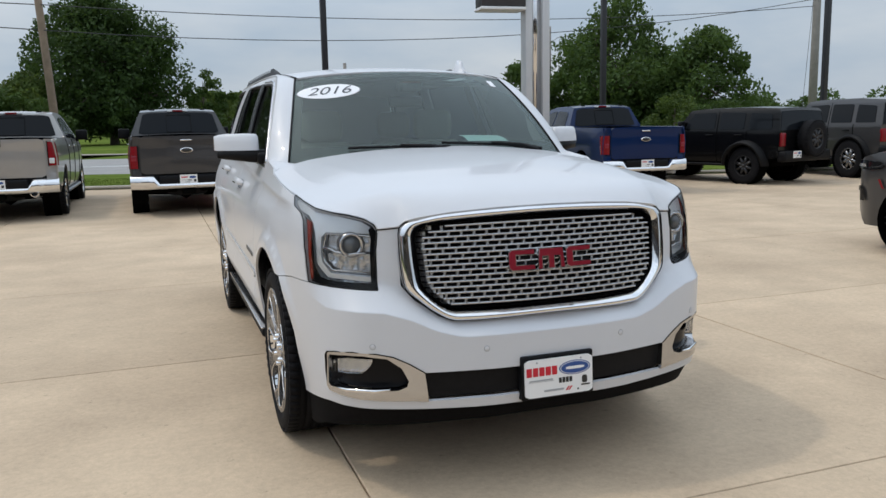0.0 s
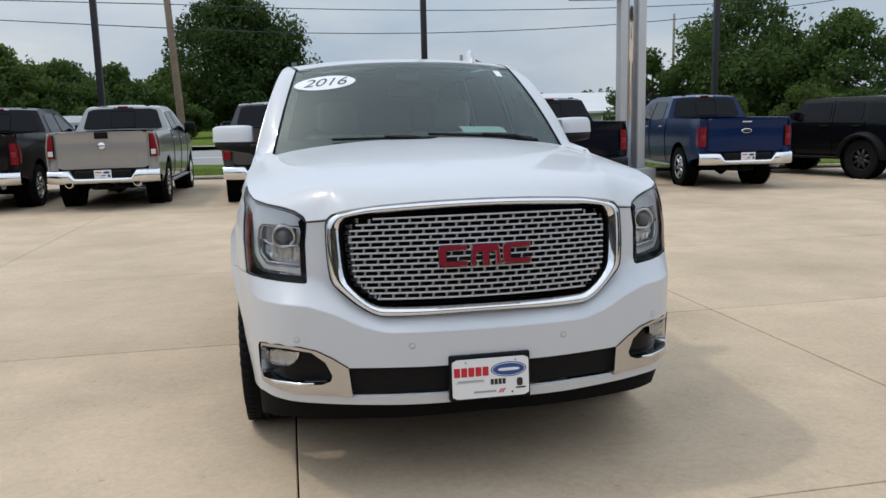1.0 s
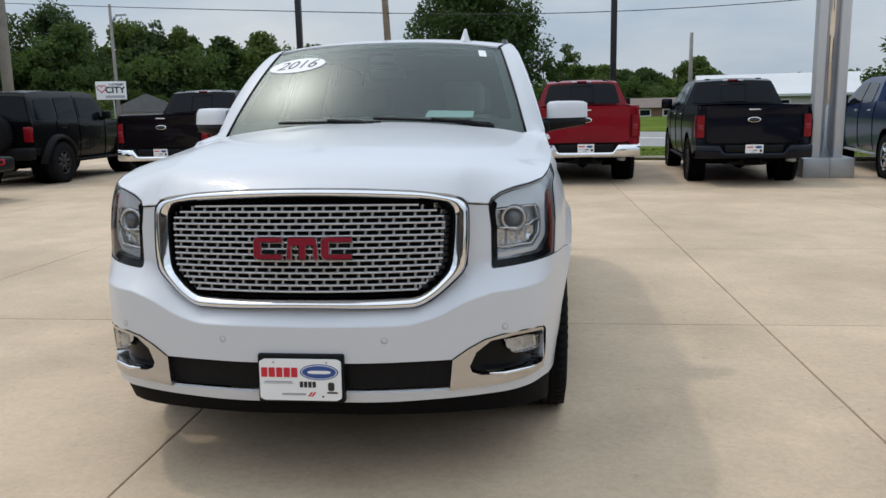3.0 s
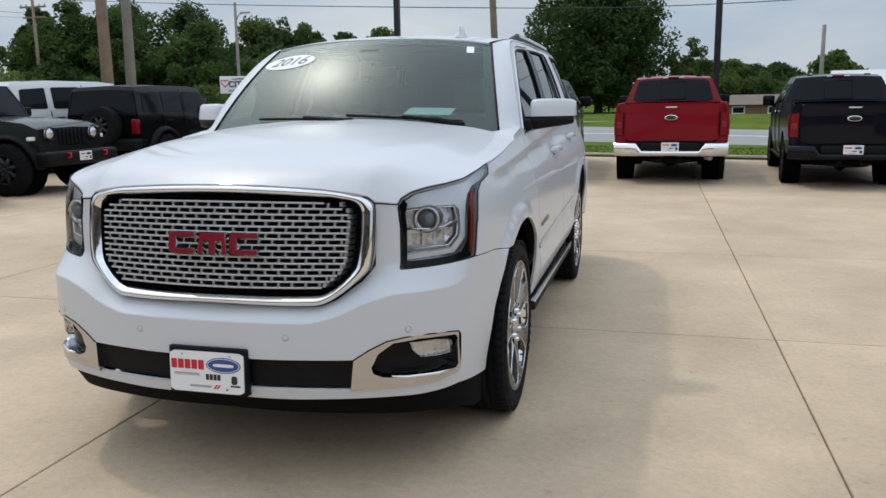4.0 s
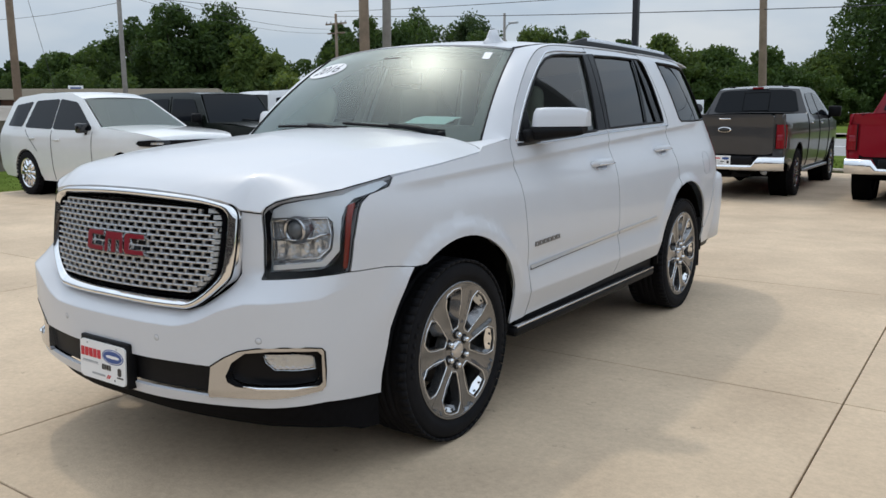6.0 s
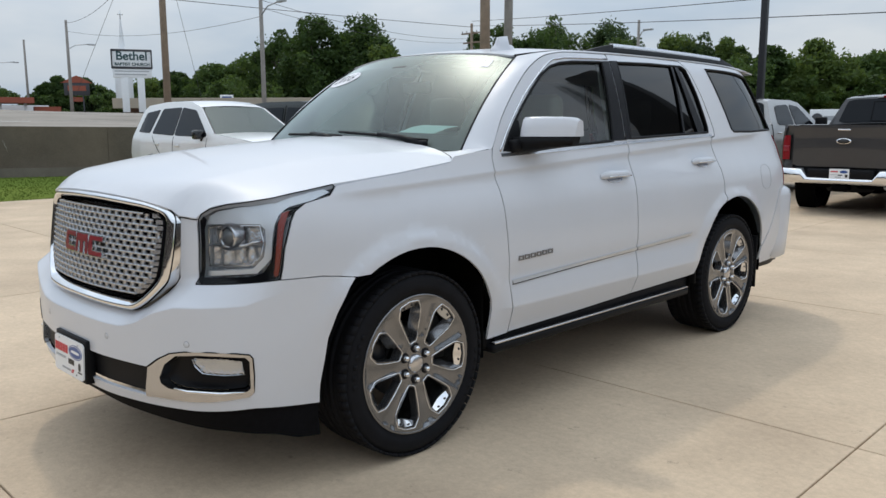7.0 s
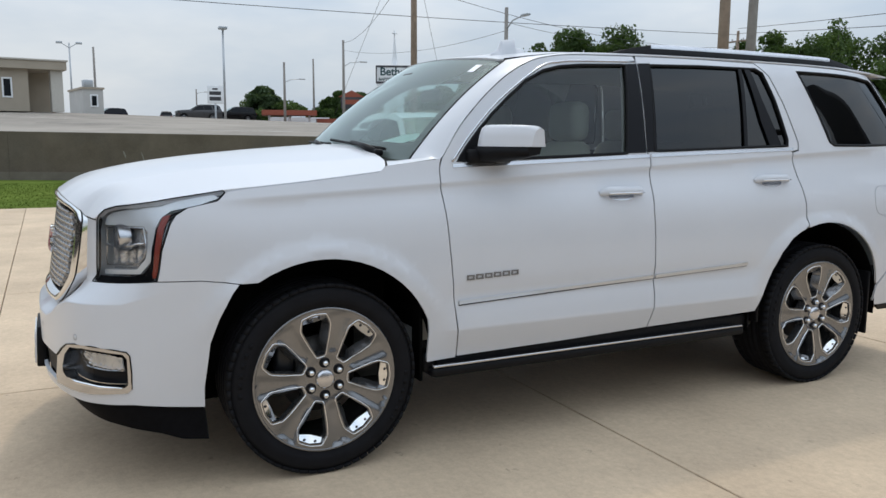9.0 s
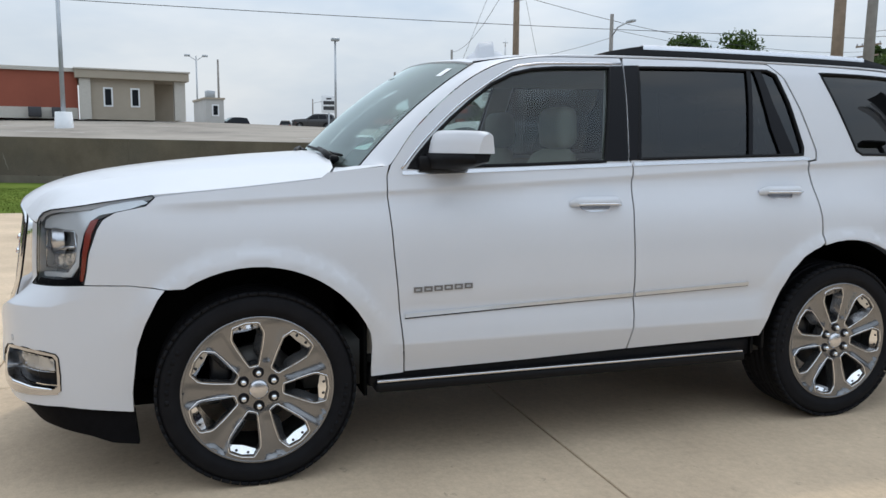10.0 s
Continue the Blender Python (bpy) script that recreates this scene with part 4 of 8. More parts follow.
TREES = [(-98.4, 39.7, 2, 4.2, 2.7, "leaf1"), (-96.5, 44, 2, 5.2, 3.5, "leaf2"), (-85.5, 43.7, 2, 5.9, 2.1, "leaf0"), (-84.6, 45.4, 2, 6, 2, "leaf1"),
         (-78.8, 45.4, 2, 6.1, 3.3, "leaf1"), (-68.4, 43.4, 2, 6.7, 2.7, "leaf1"), (-62.6, 43.1, 2, 8.4, 3.2, "leaf0"), (-57.7, 43, 0, 10.9, 3.6, "leaf0"),
         (-55.8, 45.4, 0, 11.5, 3.6, "leaf0"), (-53.1, 45.6, 0, 9.2, 2.4, "leaf1"), (-50.4, 45.6, 0, 8.1, 2.7, "leaf2"), (-47.8, 45.4, 0, 6.5, 2.0, "leaf4"),
         (-50.7, 56.6, 0, 10.1, 2.1, "leaf0"), (-47.8, 64.2, 0, 12.1, 4, "leaf1"), (-41.9, 68.3, 0, 11.7, 4.2, "leaf3"), (-36.7, 73.4, 0, 10.3, 3.6, "leaf3"),
         (-33.8, 74.7, 0, 9.7, 2.1, "leaf2"), (-37.8, 75.2, 0, 10.5, 4.7, "leaf2"), (-34.8, 78.8, 0, 9.2, 2.9, "leaf1"), (-31.9, 80, 0, 9.1, 2.6, "leaf0"),
         (-29, 83.2, 0, 9.7, 4.4, "leaf2"), (8.2, 126, 0, 7, 3.6, "leaf1"), (15.9, 125.3, 0, 6.3, 4.2, "leaf0"), (23, 103.9, 0, 6.9, 2.9, "leaf2"),
         (21.8, 124.5, 0, 5, 3.2, "leaf2"), (-23.4, 89.3, 0, 9, 4.3, "leaf1"), (-19, 94.3, 0, 8.4, 3.8, "leaf1"), (-15.1, 99, 0, 8.5, 3.3, "leaf2"),
         (8.8, 121.4, 0, 7.1, 4.8, "leaf2"), (-102.7, 25.8, 2.6, 5.2, 2.2, "leaf3"), (-91.2, 29.7, 2.3, 3.2, 1.5, "leaf0"), (-90.6, 31.3, 2.3, 4.4, 1.7, "leaf0"), (-89.8, 33.5, 2.3, 4.3, 1.8, "leaf3"),
         (-46.4, 54.5, 0, 10.4, 3.2, "leaf1"), (-43.0, 57.5, 0, 9.8, 3.4, "leaf0"), (-38.5, 61.0, 0, 8.9, 3.2, "leaf1"), (13.6, 126, 0, 7.1, 4, "leaf2"), (17.6, 125.6, 0, 6.5, 3.4, "leaf0")]
for i, (x, y, z, h, r, mt) in enumerate(TREES):
    near = math.hypot(x, y) < 82
    tree(x, y, z, h, r * 1.3, 0.02, mt, 20 + i, 140, 105 if x < -60 else 170, 0.19 if near else 0.25)
low = []
for i, (x, y, z, h, r, mt) in enumerate(TREES):
    g = np.random.default_rng(300 + i)
    for k in range(30):
        low.append((x + g.normal() * r * 1.3, y + g.normal() * r * 1.1, z + h * g.uniform(0.03, 0.62), r * g.uniform(0.18, 0.34)))
tagged(leaves("undergrowth", low, 170, 0.2, "leaf1", np.random.default_rng(9)), "dense green bushes filling the foot of the trees", "bushes", kind="stuff")
for i, (x, y, h, r, mt) in enumerate([(-29.5, 28.8, 3.7, 2.7, "leaf4"), (-32.5, 29.5, 2.3, 2.0, "leaf2"), (-26.5, 33.5, 2.2, 2.0, "leaf2"), (28.5, 37.5, 3.0, 2.4, "leaf2"), (31.5, 36.5, 2.6, 2.6, "leaf1"), (25.0, 40.0, 2.4, 2.2, "leaf2"), (-33.0, 41.0, 3.4, 3.0, "leaf1"), (-27.0, 44.0, 2.8, 2.6, "leaf2"), (-19.0, 52.0, 2.6, 2.6, "leaf1")]):
    tree(x, y, 0.0, h, r, 0.0, mt, 70 + i, 200, 36, 0.11, label="low bushy light green shrub by the road", group="roadside shrubs")
rng = np.random.default_rng(5)
far = []
for k in range(420):
    a = radians(rng.uniform(-68, 82))
    d = rng.uniform(190, 260)
    far.append((d * math.sin(a), d * math.cos(a), rng.uniform(0.3, 5.5), rng.uniform(2.5, 4.5)))
tagged(leaves("far_woods", far, 260, 0.6, "leaf1", rng), "continuous far belt of green woods on the horizon", "woods", kind="stuff")


# ---- grass ----
def blades(name, spots, rng, h, label):
    n = len(spots)
    p = np.array(spots)
    a = rng.uniform(0, math.pi, n)
    w = np.stack([np.cos(a), np.sin(a), np.zeros(n)], 1) * rng.uniform(0.010, 0.028, (n, 1))
    tip = np.concatenate([rng.normal(size=(n, 2)) * 0.03, rng.uniform(0.4, 1.0, (n, 1)) * h], 1)
    v = np.stack([p - w, p + w, p + tip], 1).reshape(-1, 3)
    me = bpy.data.meshes.new(name)
    me.from_pydata(v.tolist(), [], np.arange(3 * n).reshape(-1, 3).tolist())
    me.materials.append(M["blades"])
    return tagged(new(name, me), label, "grass", kind="stuff")


s = []
for _ in range(48000):
    q = Vector((rng.uniform(-27, -13.25), rng.uniform(-14, 9.7)))
    u, n = (q - WALL_A).dot(WALL_D), (q - WALL_A).dot(WALL_N)
    if n < -0.1:
        s.append((q.x, q.y, field_z(u, n) - 0.01))
blades("verge_grass", s, rng, 0.045, "short green grass beside the retaining wall")
s = [(x, back_edge(x) + 0.2 + rng.uniform(0, 4.2), 0.045) for x in rng.uniform(-9, 14, 14000)]
blades("verge_grass", s, rng, 0.045, "short green grass verge along the road")

# ---- parked vehicles ----
def ring(cy, cz, r, a0, a1, n=14):
    return [(cy + r * math.cos(radians(a0 + (a1 - a0) * k / n)), cz + r * math.sin(radians(a0 + (a1 - a0) * k / n))) for k in range(n + 1)]


def road_wheel(parent, x, y, r, width, rim_mat, spokes=6, side=1, rim=0.62, name="wheel"):
    """A wheel as a part: tyre and rim; its outer face towards side."""
    m = pose(x, y, r)
    w = width / 2
    prof = [(r * rim, -w * 0.9), (r * 0.80, -w), (r * 0.94, -w * 0.93), (r, -w * 0.66), (r, w * 0.66), (r * 0.94, w * 0.93), (r * 0.80, w), (r * rim, w * 0.9)]
    bm = bmesh.new()
    add_lathe(bm, prof, m, 36)
    for k in range(36):
        a = 2 * math.pi * k / 36
        for s in (-1, 1):
            b = bmesh.ops.create_cube(bm, size=1.0)["verts"]
            for v in b:
                p = Vector((v.co.x * width * 0.22 + s * w * 0.78, v.co.y * r * 0.07, v.co.z * r * 0.035 + r * 0.985))
                v.co = m @ (Matrix.Rotation(a, 4, 'X') @ p)
    e = part(name, bm, "rubber", parent, "black rubber tyre")
    o = side * w
    bm = bmesh.new()
    add_lathe(bm, [(r * rim * 1.02, -w * 0.85), (r * rim * 0.94, -w * 0.8), (r * rim * 0.92, o * 0.7), (r * rim * 1.0, o * 0.93), (r * rim * 1.03, o * 0.9)], m, 36)
    part("rim", bm, rim_mat, e)
    bm = bmesh.new()
    add_lathe(bm, [(0.0, o * 0.3), (r * rim * 0.93, o * 0.3)], m, 24)
    part("brake_disc", bm, "underbody", e)
    for k in range(spokes):
        bm = bmesh.new()
        q = Matrix.Rotation(2 * math.pi * k / spokes + 0.3, 4, 'X')
        pts = [(0.0, -0.13), (0.0, 0.13), (0.9, 0.10), (0.9, -0.10)]
        f = [bm.verts.new(m @ (q @ Vector((o * (0.80 + 0.08 * t), u * r * rim, t * r * rim)))) for t, u in pts]
        g = [bm.verts.new(m @ (q @ Vector((o * 0.45, u * r * rim * 1.2, t * r * rim)))) for t, u in pts]
        bm.faces.new(f)
        for i in range(4):
            bm.faces.new((f[i], f[(i + 1) % 4], g[(i + 1) % 4], g[i]))
        bmesh.ops.recalc_face_normals(bm, faces=bm.faces)
        part("spoke", bm, rim_mat, e)
    bm = bmesh.new()
    add_lathe(bm, [(0.0, o * 0.9), (r * rim * 0.15, o * 0.9), (r * rim * 0.2, o * 0.7)], m, 16)
    part("hub_cap", bm, rim_mat, e)
    return e


def shell(e, spec, paint):
    """Sides and top of a body from its side outline, a width table and a spine."""
    zs, ws = zip(*spec["width"])
    ys, ts = zip(*spec["taper"])

    def half(y, z):
        return float(np.interp(z, zs, ws)) * float(np.interp(y, ys, ts))

    for sx in (-1, 1):
        out = spec["side"]
        body = part("body_side", sheet(out, lambda u, v, sx=sx: Vector((sx * half(u, v), u, v)), 0.06, (), 0.03 * sx, 0.04), paint, e)
        for w in spec["windows"]:
            g = part("side_window", sheet(rounded(w, spec.get("corner", 0.10), 2), lambda u, v, sx=sx: Vector((sx * (half(u, v) + 0.010), u, v)), 0.05, (), 0.012 * sx, 0.04), "window_dark", body)
        for (ya, za, yb, zb) in spec["seams"]:
            bm = tube([(sx * (half(ya + (yb - ya) * t / 8, za + (zb - za) * t / 8) + 0.002), ya + (yb - ya) * t / 8, za + (zb - za) * t / 8) for t in range(9)], spec.get("seam", 0.009), 5)
            part("door_seam", bm, "underbody", body)
        for (y, z) in spec["handles"]:
            x = half(y, z)
            part("door_handle", box((min(sx * x, sx * (x + 0.03)), y - 0.1, z - 0.015), (max(sx * x, sx * (x + 0.03)), y + 0.1, z + 0.015), 0.008), spec.get("handle", "chrome"), body)
        if spec.get("flare"):
            for cy, cr in spec["arches"]:
                rows = []
                for a in range(0, 181, 10):
                    c, s2 = math.cos(radians(a)), math.sin(radians(a))
                    y0, z0 = cy + cr * c, spec["tyre"] + cr * s2
                    h = half(y0, z0)
                    rows.append([Vector((sx * (h - 0.02), cy + cr * 0.97 * c, spec["tyre"] + cr * 0.97 * s2)), Vector((sx * (h + spec["flare"]), y0, z0)),
                                 Vector((sx * (h + spec["flare"]), cy + cr * 1.10 * c, spec["tyre"] + cr * 1.10 * s2)), Vector((sx * (h - 0.01), cy + cr * 1.2 * c, spec["tyre"] + cr * 1.2 * s2))])
                part("wheel_flare", loft(rows), spec.get("flare_mat", "dark_trim"), body)
    for name, mat, pts in spec["spine"]:
        rows = []
        for y, z, inset in pts:
            h = half(y, z) - inset
            rows.append([Vector((h * k, y, z + spec.get("crown", 0.03) * (1 - k * k) * (1 if inset == 0 else 0.5))) for k in (-1, -0.75, -0.5, -0.25, 0, 0.25, 0.5, 0.75, 1)])
        part(name, loft(rows), paint if mat == "paint" else mat, e)
    part("underbody", box((-spec["floor"][0], spec["floor"][1], spec["floor"][3]), (spec["floor"][0], spec["floor"][2], spec["floor"][3] + 0.25), 0.05), "underbody", e)
    return half


def mirror(e, sx, x, y, z, mat, w=0.22, h=0.2):
    a, b = sorted((sx * x, sx * (x + w)))
    q = part("door_mirror", box((a, y - 0.07, z), (b, y + 0.05, z + h), 0.03), mat, e)
    c, d = sorted((sx * (x - 0.1), sx * (x + 0.05)))
    part("mirror_arm", box((c, y - 0.03, z - 0.03), (d, y + 0.03, z + 0.04), 0.01), "dark_trim", q)


def dealer_plate(parent, x, y, z, m=None, w=0.305, h=0.152, way=-1):
    """A white advertising plate with plain printed patches, facing -y (way -1) or +y."""
    m = m or pose(x, y, z, 0, 0, 0 if way < 0 else 180)
    bm = box((-w / 2, 0.0, -h / 2), (w / 2, 0.006, h / 2), 0.004)
    p = part("licence_plate", bm, "plate_white", parent, "white dealer plate with red, blue and grey print", smooth=False)
    p.matrix_local = m
    part("print_bar", box((-0.13, -0.002, 0.022), (-0.02, 0.0, 0.042)), "print_red", p, smooth=False)
    part("print_oval", lathe([(0, -0.002), (0.03, -0.002), (0.03, 0.0)], 20, Matrix.Translation((0.07, 0, 0.03)) @ Matrix.Diagonal((2.0, 1, 0.75, 1)) @ pose(0, 0, 0, 0, 0, 90)), "print_blue", p, smooth=False)
    part("print_bar", box((-0.13, -0.002, -0.020), (-0.03, 0.0, -0.014)), "print_grey", p, smooth=False)
    part("print_bar", box((-0.02, -0.002, -0.03), (0.05, 0.0, -0.014)), "print_black", p, smooth=False)
    part("print_bar", box((-0.06, -0.002, -0.06), (0.03, 0.0, -0.048)), "print_grey", p, smooth=False)
    part("print_bar", box((0.09, -0.002, -0.055), (0.13, 0.0, -0.01)), "print_black", p, smooth=False)
    return p


PICKUP = dict(
    width=[(0.40, 0.93), (0.60, 0.985), (0.85, 1.005), (1.10, 1.01), (1.30, 0.985), (1.45, 0.945), (1.60, 0.875), (1.80, 0.79), (1.95, 0.71)],
    taper=[(-1.3, 0.985), (-0.6, 1.0), (3.6, 1.0), (4.3, 0.96), (4.75, 0.86)],
    side=[(-1.14, 0.66), (-1.16, 1.40), (-1.12, 1.425), (0.84, 1.435), (0.93, 1.62), (1.04, 1.885), (1.30, 1.93), (2.20, 1.93), (2.55, 1.88), (2.95, 1.64), (3.35, 1.36), (4.45, 1.25), (4.66, 1.12), (4.70, 0.62), (4.45, 0.45), (4.22, 0.45)]
         + ring(3.69, 0.44, 0.50, 2, 178) + [(3.14, 0.46), (0.56, 0.46)] + ring(0, 0.44, 0.50, 2, 178) + [(-0.62, 0.56)],
    windows=[[(1.14, 1.42), (1.26, 1.80), (1.92, 1.84), (1.92, 1.40)], [(2.00, 1.40), (2.00, 1.84), (2.42, 1.80), (2.92, 1.46), (2.95, 1.38)]],
    seams=[(0.86, 0.48, 0.86, 1.43), (1.96, 0.48, 1.96, 1.40), (3.02, 0.48, 3.05, 1.35)], handles=[(1.18, 1.26), (2.2, 1.25)],
    spine=[("cab_back", "paint", [(0.86, 1.42, 0), (0.94, 1.64, 0), (1.04, 1.885, 0)]), ("roof", "paint", [(1.04, 1.885, 0), (1.30, 1.93, 0), (2.20, 1.93, 0), (2.55, 1.88, 0)]),
           ("windscreen", "window_dark", [(2.55, 1.88, 0.02), (2.95, 1.64, 0.02), (3.35, 1.36, 0.02)]), ("hood", "paint", [(3.35, 1.36, 0), (4.0, 1.31, 0), (4.45, 1.25, 0), (4.66, 1.12, 0)]),
           ("grille", "dark_trim", [(4.66, 1.12, 0), (4.70, 0.62, 0), (4.6, 0.45, 0)])],
    floor=(0.80, -1.05, 4.4, 0.42), arches=[(0, 0.5), (3.69, 0.5)], tyre=0.41)


def pickup(m, paint, label, chrome=True, ram=False, rim="wheel_grey", group="parked pickup trucks"):
    e = thing("pickup_truck", m, label, "pickup truck", group)
    half = shell(e, PICKUP, paint)
    # box, tailgate and tail lamps
    part("bed_cover", box((-0.90, -1.05, 1.36), (0.90, 0.86, 1.395), 0.01), "dark_trim", e)
    tg = part("tailgate", sheet(rounded([(-0.80, 0.76), (0.80, 0.76), (0.80, 1.425), (-0.80, 1.425)], 0.05, 2),
                                lambda x, z: Vector((x, -1.165 - 0.018 * math.cos(x * 1.9) * math.sin((z - 0.7) * 4.2) - (0.02 if z > 1.33 else 0.0), z)), 0.08, (), 0.04), paint, e)
    part("gate_handle", box((-0.10, -1.215, 1.335) if not ram else (-0.12, -1.205, 1.30), (0.10, -1.17, 1.36) if not ram else (0.12, -1.17, 1.42), 0.006), "chrome" if not ram else "dark_trim", tg)
    part("badge", lathe([(0, 0), (0.055, 0.0), (0.062, 0.01), (0.062, 0.03)], 24, Matrix.Translation((0, -1.215, 1.17)) @ Matrix.Diagonal((1.9 if not ram else 1.1, 1, 0.8 if not ram else 1.1, 1)) @ pose(0, 0, 0, 0, 0, 90)), "chrome", tg, "chrome badge")
    if not ram:
        part("badge_field", lathe([(0, 0), (0.05, 0.0), (0.05, 0.01)], 24, Matrix.Translation((0, -1.219, 1.17)) @ Matrix.Diagonal((1.9, 1, 0.76, 1)) @ pose(0, 0, 0, 0, 0, 90)), "print_black", tg)
    part("rear_panel", box((-0.97, -1.13, 0.62), (0.97, -1.06, 0.80), 0.01), "dark_trim", e)
    for sx in (-1, 1):
        rows = []
        z0, z1, xi = (0.96, 1.37, 0.855) if ram else (0.865, 1.255, 0.845)
        for k in range(7):
            z = z0 + (z1 - z0) * k / 6
            h = half(-1.1, z)
            rows.append([Vector((sx * xi, -1.158, z)), Vector((sx * (xi + 0.006), -1.178, z)), Vector((sx * (h - 0.045), -1.178, z)), Vector((sx * (h + 0.008), -1.12, z)), Vector((sx * (h + 0.008), -1.045 + 0.05 * k / 6, z)), Vector((sx * (h - 0.01), -1.04 + 0.05 * k / 6, z))])
        lamp = part("tail_lamp", loft(rows), "red_lens", e, "red tail lamp")
        part("lamp_insert", box((min(sx * 0.868, sx * 0.955), -1.186, 1.0), (max(sx * 0.868, sx * 0.955), -1.174, 1.09), 0.004), "lamp_silver" if ram else "red_badge", lamp)
        part("lamp_shade", box((min(sx * (xi - 0.012), sx * (xi + 0.004)), -1.180, z0 - 0.01), (max(sx * (xi - 0.012), sx * (xi + 0.004)), -1.15, z1 + 0.01), 0.003), "lamp_black", lamp)
        part("bed_corner", sheet([(0.80, 0.66), (0.985, 0.66), (0.975, 1.42), (0.80, 1.42)], lambda x, z, sx=sx: Vector((sx * x, -1.155 + max(0, x - 0.93) * 0.8, z)), 0.1, (), 0.0), paint, e)
    # bumper
    bm = bmesh.new()
    rows = []
    for k in range(-10, 11):
        x = k / 10
        y = -1.34 + 0.14 * max(0.0, abs(x) - 0.72) / 0.28
        zt = 0.735 if abs(x) > 0.5 else 0.60
        rows.append([Vector((x, y + 0.05, 0.50)), Vector((x, y, 0.53)), Vector((x, y, zt - 0.03)), Vector((x, y + 0.04, zt)), Vector((x, -1.10, zt))])
    add_loft(bm, rows)
    bp = part("rear_bumper", bm, "chrome" if chrome else paint, e, "chrome step bumper" if chrome else "body-coloured step bumper")
    part("step_pad", box((-0.50, -1.30, 0.595), (0.50, -1.10, 0.73), 0.02), "dark_trim", bp)
    dealer_plate(e, 0, -1.312, 0.665)
    part("hitch", box((-0.12, -1.28, 0.40), (0.12, -1.05, 0.48), 0.02), "underbody", e)
    part("exhaust", tube([(0.55, -0.6, 0.46), (0.62, -1.0, 0.47), (0.70, -1.22, 0.47)] if not ram else [(0.6, -0.6, 0.42), (0.6, -1.22, 0.45)], 0.045, 12), "galvanised", e)
    if ram:
        for sx in (-1, 1):
            part("exhaust_tip", lathe([(0.055, 0), (0.07, 0.0), (0.07, 0.12)], 20, pose(sx * 0.60, -1.33, 0.50, 0, 0, 90)), "chrome", e)
    part("rear_axle", tube([(-0.8, 0, 0.38), (-0.15, 0, 0.38), (0, 0, 0.38), (0.15, 0, 0.38), (0.8, 0, 0.38)], [0.06, 0.08, 0.17, 0.08, 0.06], 12), "underbody", e)
    part("spare_wheel", lathe([(0.0, 0.0), (0.34, 0), (0.38, 0.06), (0.38, 0.16), (0.3, 0.22), (0, 0.22)], 24, pose(0, -0.72, 0.36, 0, -90, 0)), "rubber", e)
    # cab glass
    part("rear_window", sheet(rounded([(-0.80, 1.445), (0.80, 1.445), (0.685, 1.85), (-0.685, 1.85)], 0.07, 2), lambda x, z: Vector((x, 0.838 + (z - 1.42) * 0.40, z + 0.03 * (1 - x * x))), 0.08, (), 0.01), "window_dark", e)
    part("sliding_pane", tube([(x, 0.832 + (z - 1.42) * 0.40, z + 0.03) for x, z in ((-0.24, 1.46), (-0.24, 1.80), (0.24, 1.80), (0.24, 1.46))], 0.008, 5, True), "lamp_black", e)
    part("seat_back", box((-0.62, 0.93, 1.2), (-0.12, 1.05, 1.5), 0.05), "dark_trim", e)
    part("roof_clip", box((-0.55, 1.02, 1.925), (-0.45, 1.10, 1.95), 0.01), "dark_trim", e)
    part("roof_clip", box((0.45, 1.02, 1.925), (0.55, 1.10, 1.95), 0.01), "dark_trim", e)
    part("brake_lamp", box((-0.10, 1.00, 1.895), (0.10, 1.06, 1.93), 0.006), "red_lens", e)
    for sx in (-1, 1):
        part("cargo_lamp", box((min(sx * 0.105, sx * 0.2), 1.005, 1.897), (max(sx * 0.105, sx * 0.2), 1.06, 1.928), 0.006), "sign_white", e)
        mirror(e, sx, 0.98, 3.02, 1.36, paint if not chrome else "dark_trim", 0.24, 0.22)
        part("running_board", box((min(sx * 0.86, sx * 1.0), 0.62, 0.38), (max(sx * 0.86, sx * 1.0), 3.05, 0.43), 0.015), "galvanised" if chrome else "dark_trim", e)
        part("arch_liner", lathe([(0.49, -0.20), (0.49, 0.10)], 30, pose(sx * 0.80, 0, 0.44)), "underbody", e)
        part("arch_liner", lathe([(0.49, -0.20), (0.49, 0.10)], 30, pose(sx * 0.80, 3.69, 0.44)), "underbody", e)
        for y in (0, 3.69):
            road_wheel(e, sx * 0.86, y, 0.41, 0.27, rim, 6, sx)
    return e


SLIM = Matrix.Diagonal((0.955, 1.0, 0.98, 1))
pickup(pose(-6.43, 12.7, 0) @ SLIM, "burgundy_paint", "black-burgundy crew cab pickup with chrome bumper, parked nose out", rim="chrome")
pickup(pose(-4.0, 12.42, 0) @ SLIM, "silver_paint", "silver crew cab pickup with twin exhaust tips", ram=True, rim="chrome")
pickup(pose(-0.97, 12.05, 0, 0, 0, 1) @ SLIM, "grey_paint", "dark grey crew cab pickup with chrome bumper")
pickup(pose(1.87, 12.0, 0, 0, 0, -1.5) @ SLIM, "red_paint", "bright red crew cab pickup with chrome bumper")
pickup(pose(4.67, 11.4, 0, 0, 0, -4) @ Matrix.Diagonal((0.94, 1.0, 0.955, 1)), "navy_paint", "navy black crew cab pickup with dark bumper", chrome=False, rim="wheel_black")
pickup(pose(8.07, 11.25, 0, 0, 0, -8) @ Matrix.Diagonal((0.91, 1.0, 0.955, 1)), "blue_paint", "deep blue crew cab pickup with chrome bumper", rim="chrome")

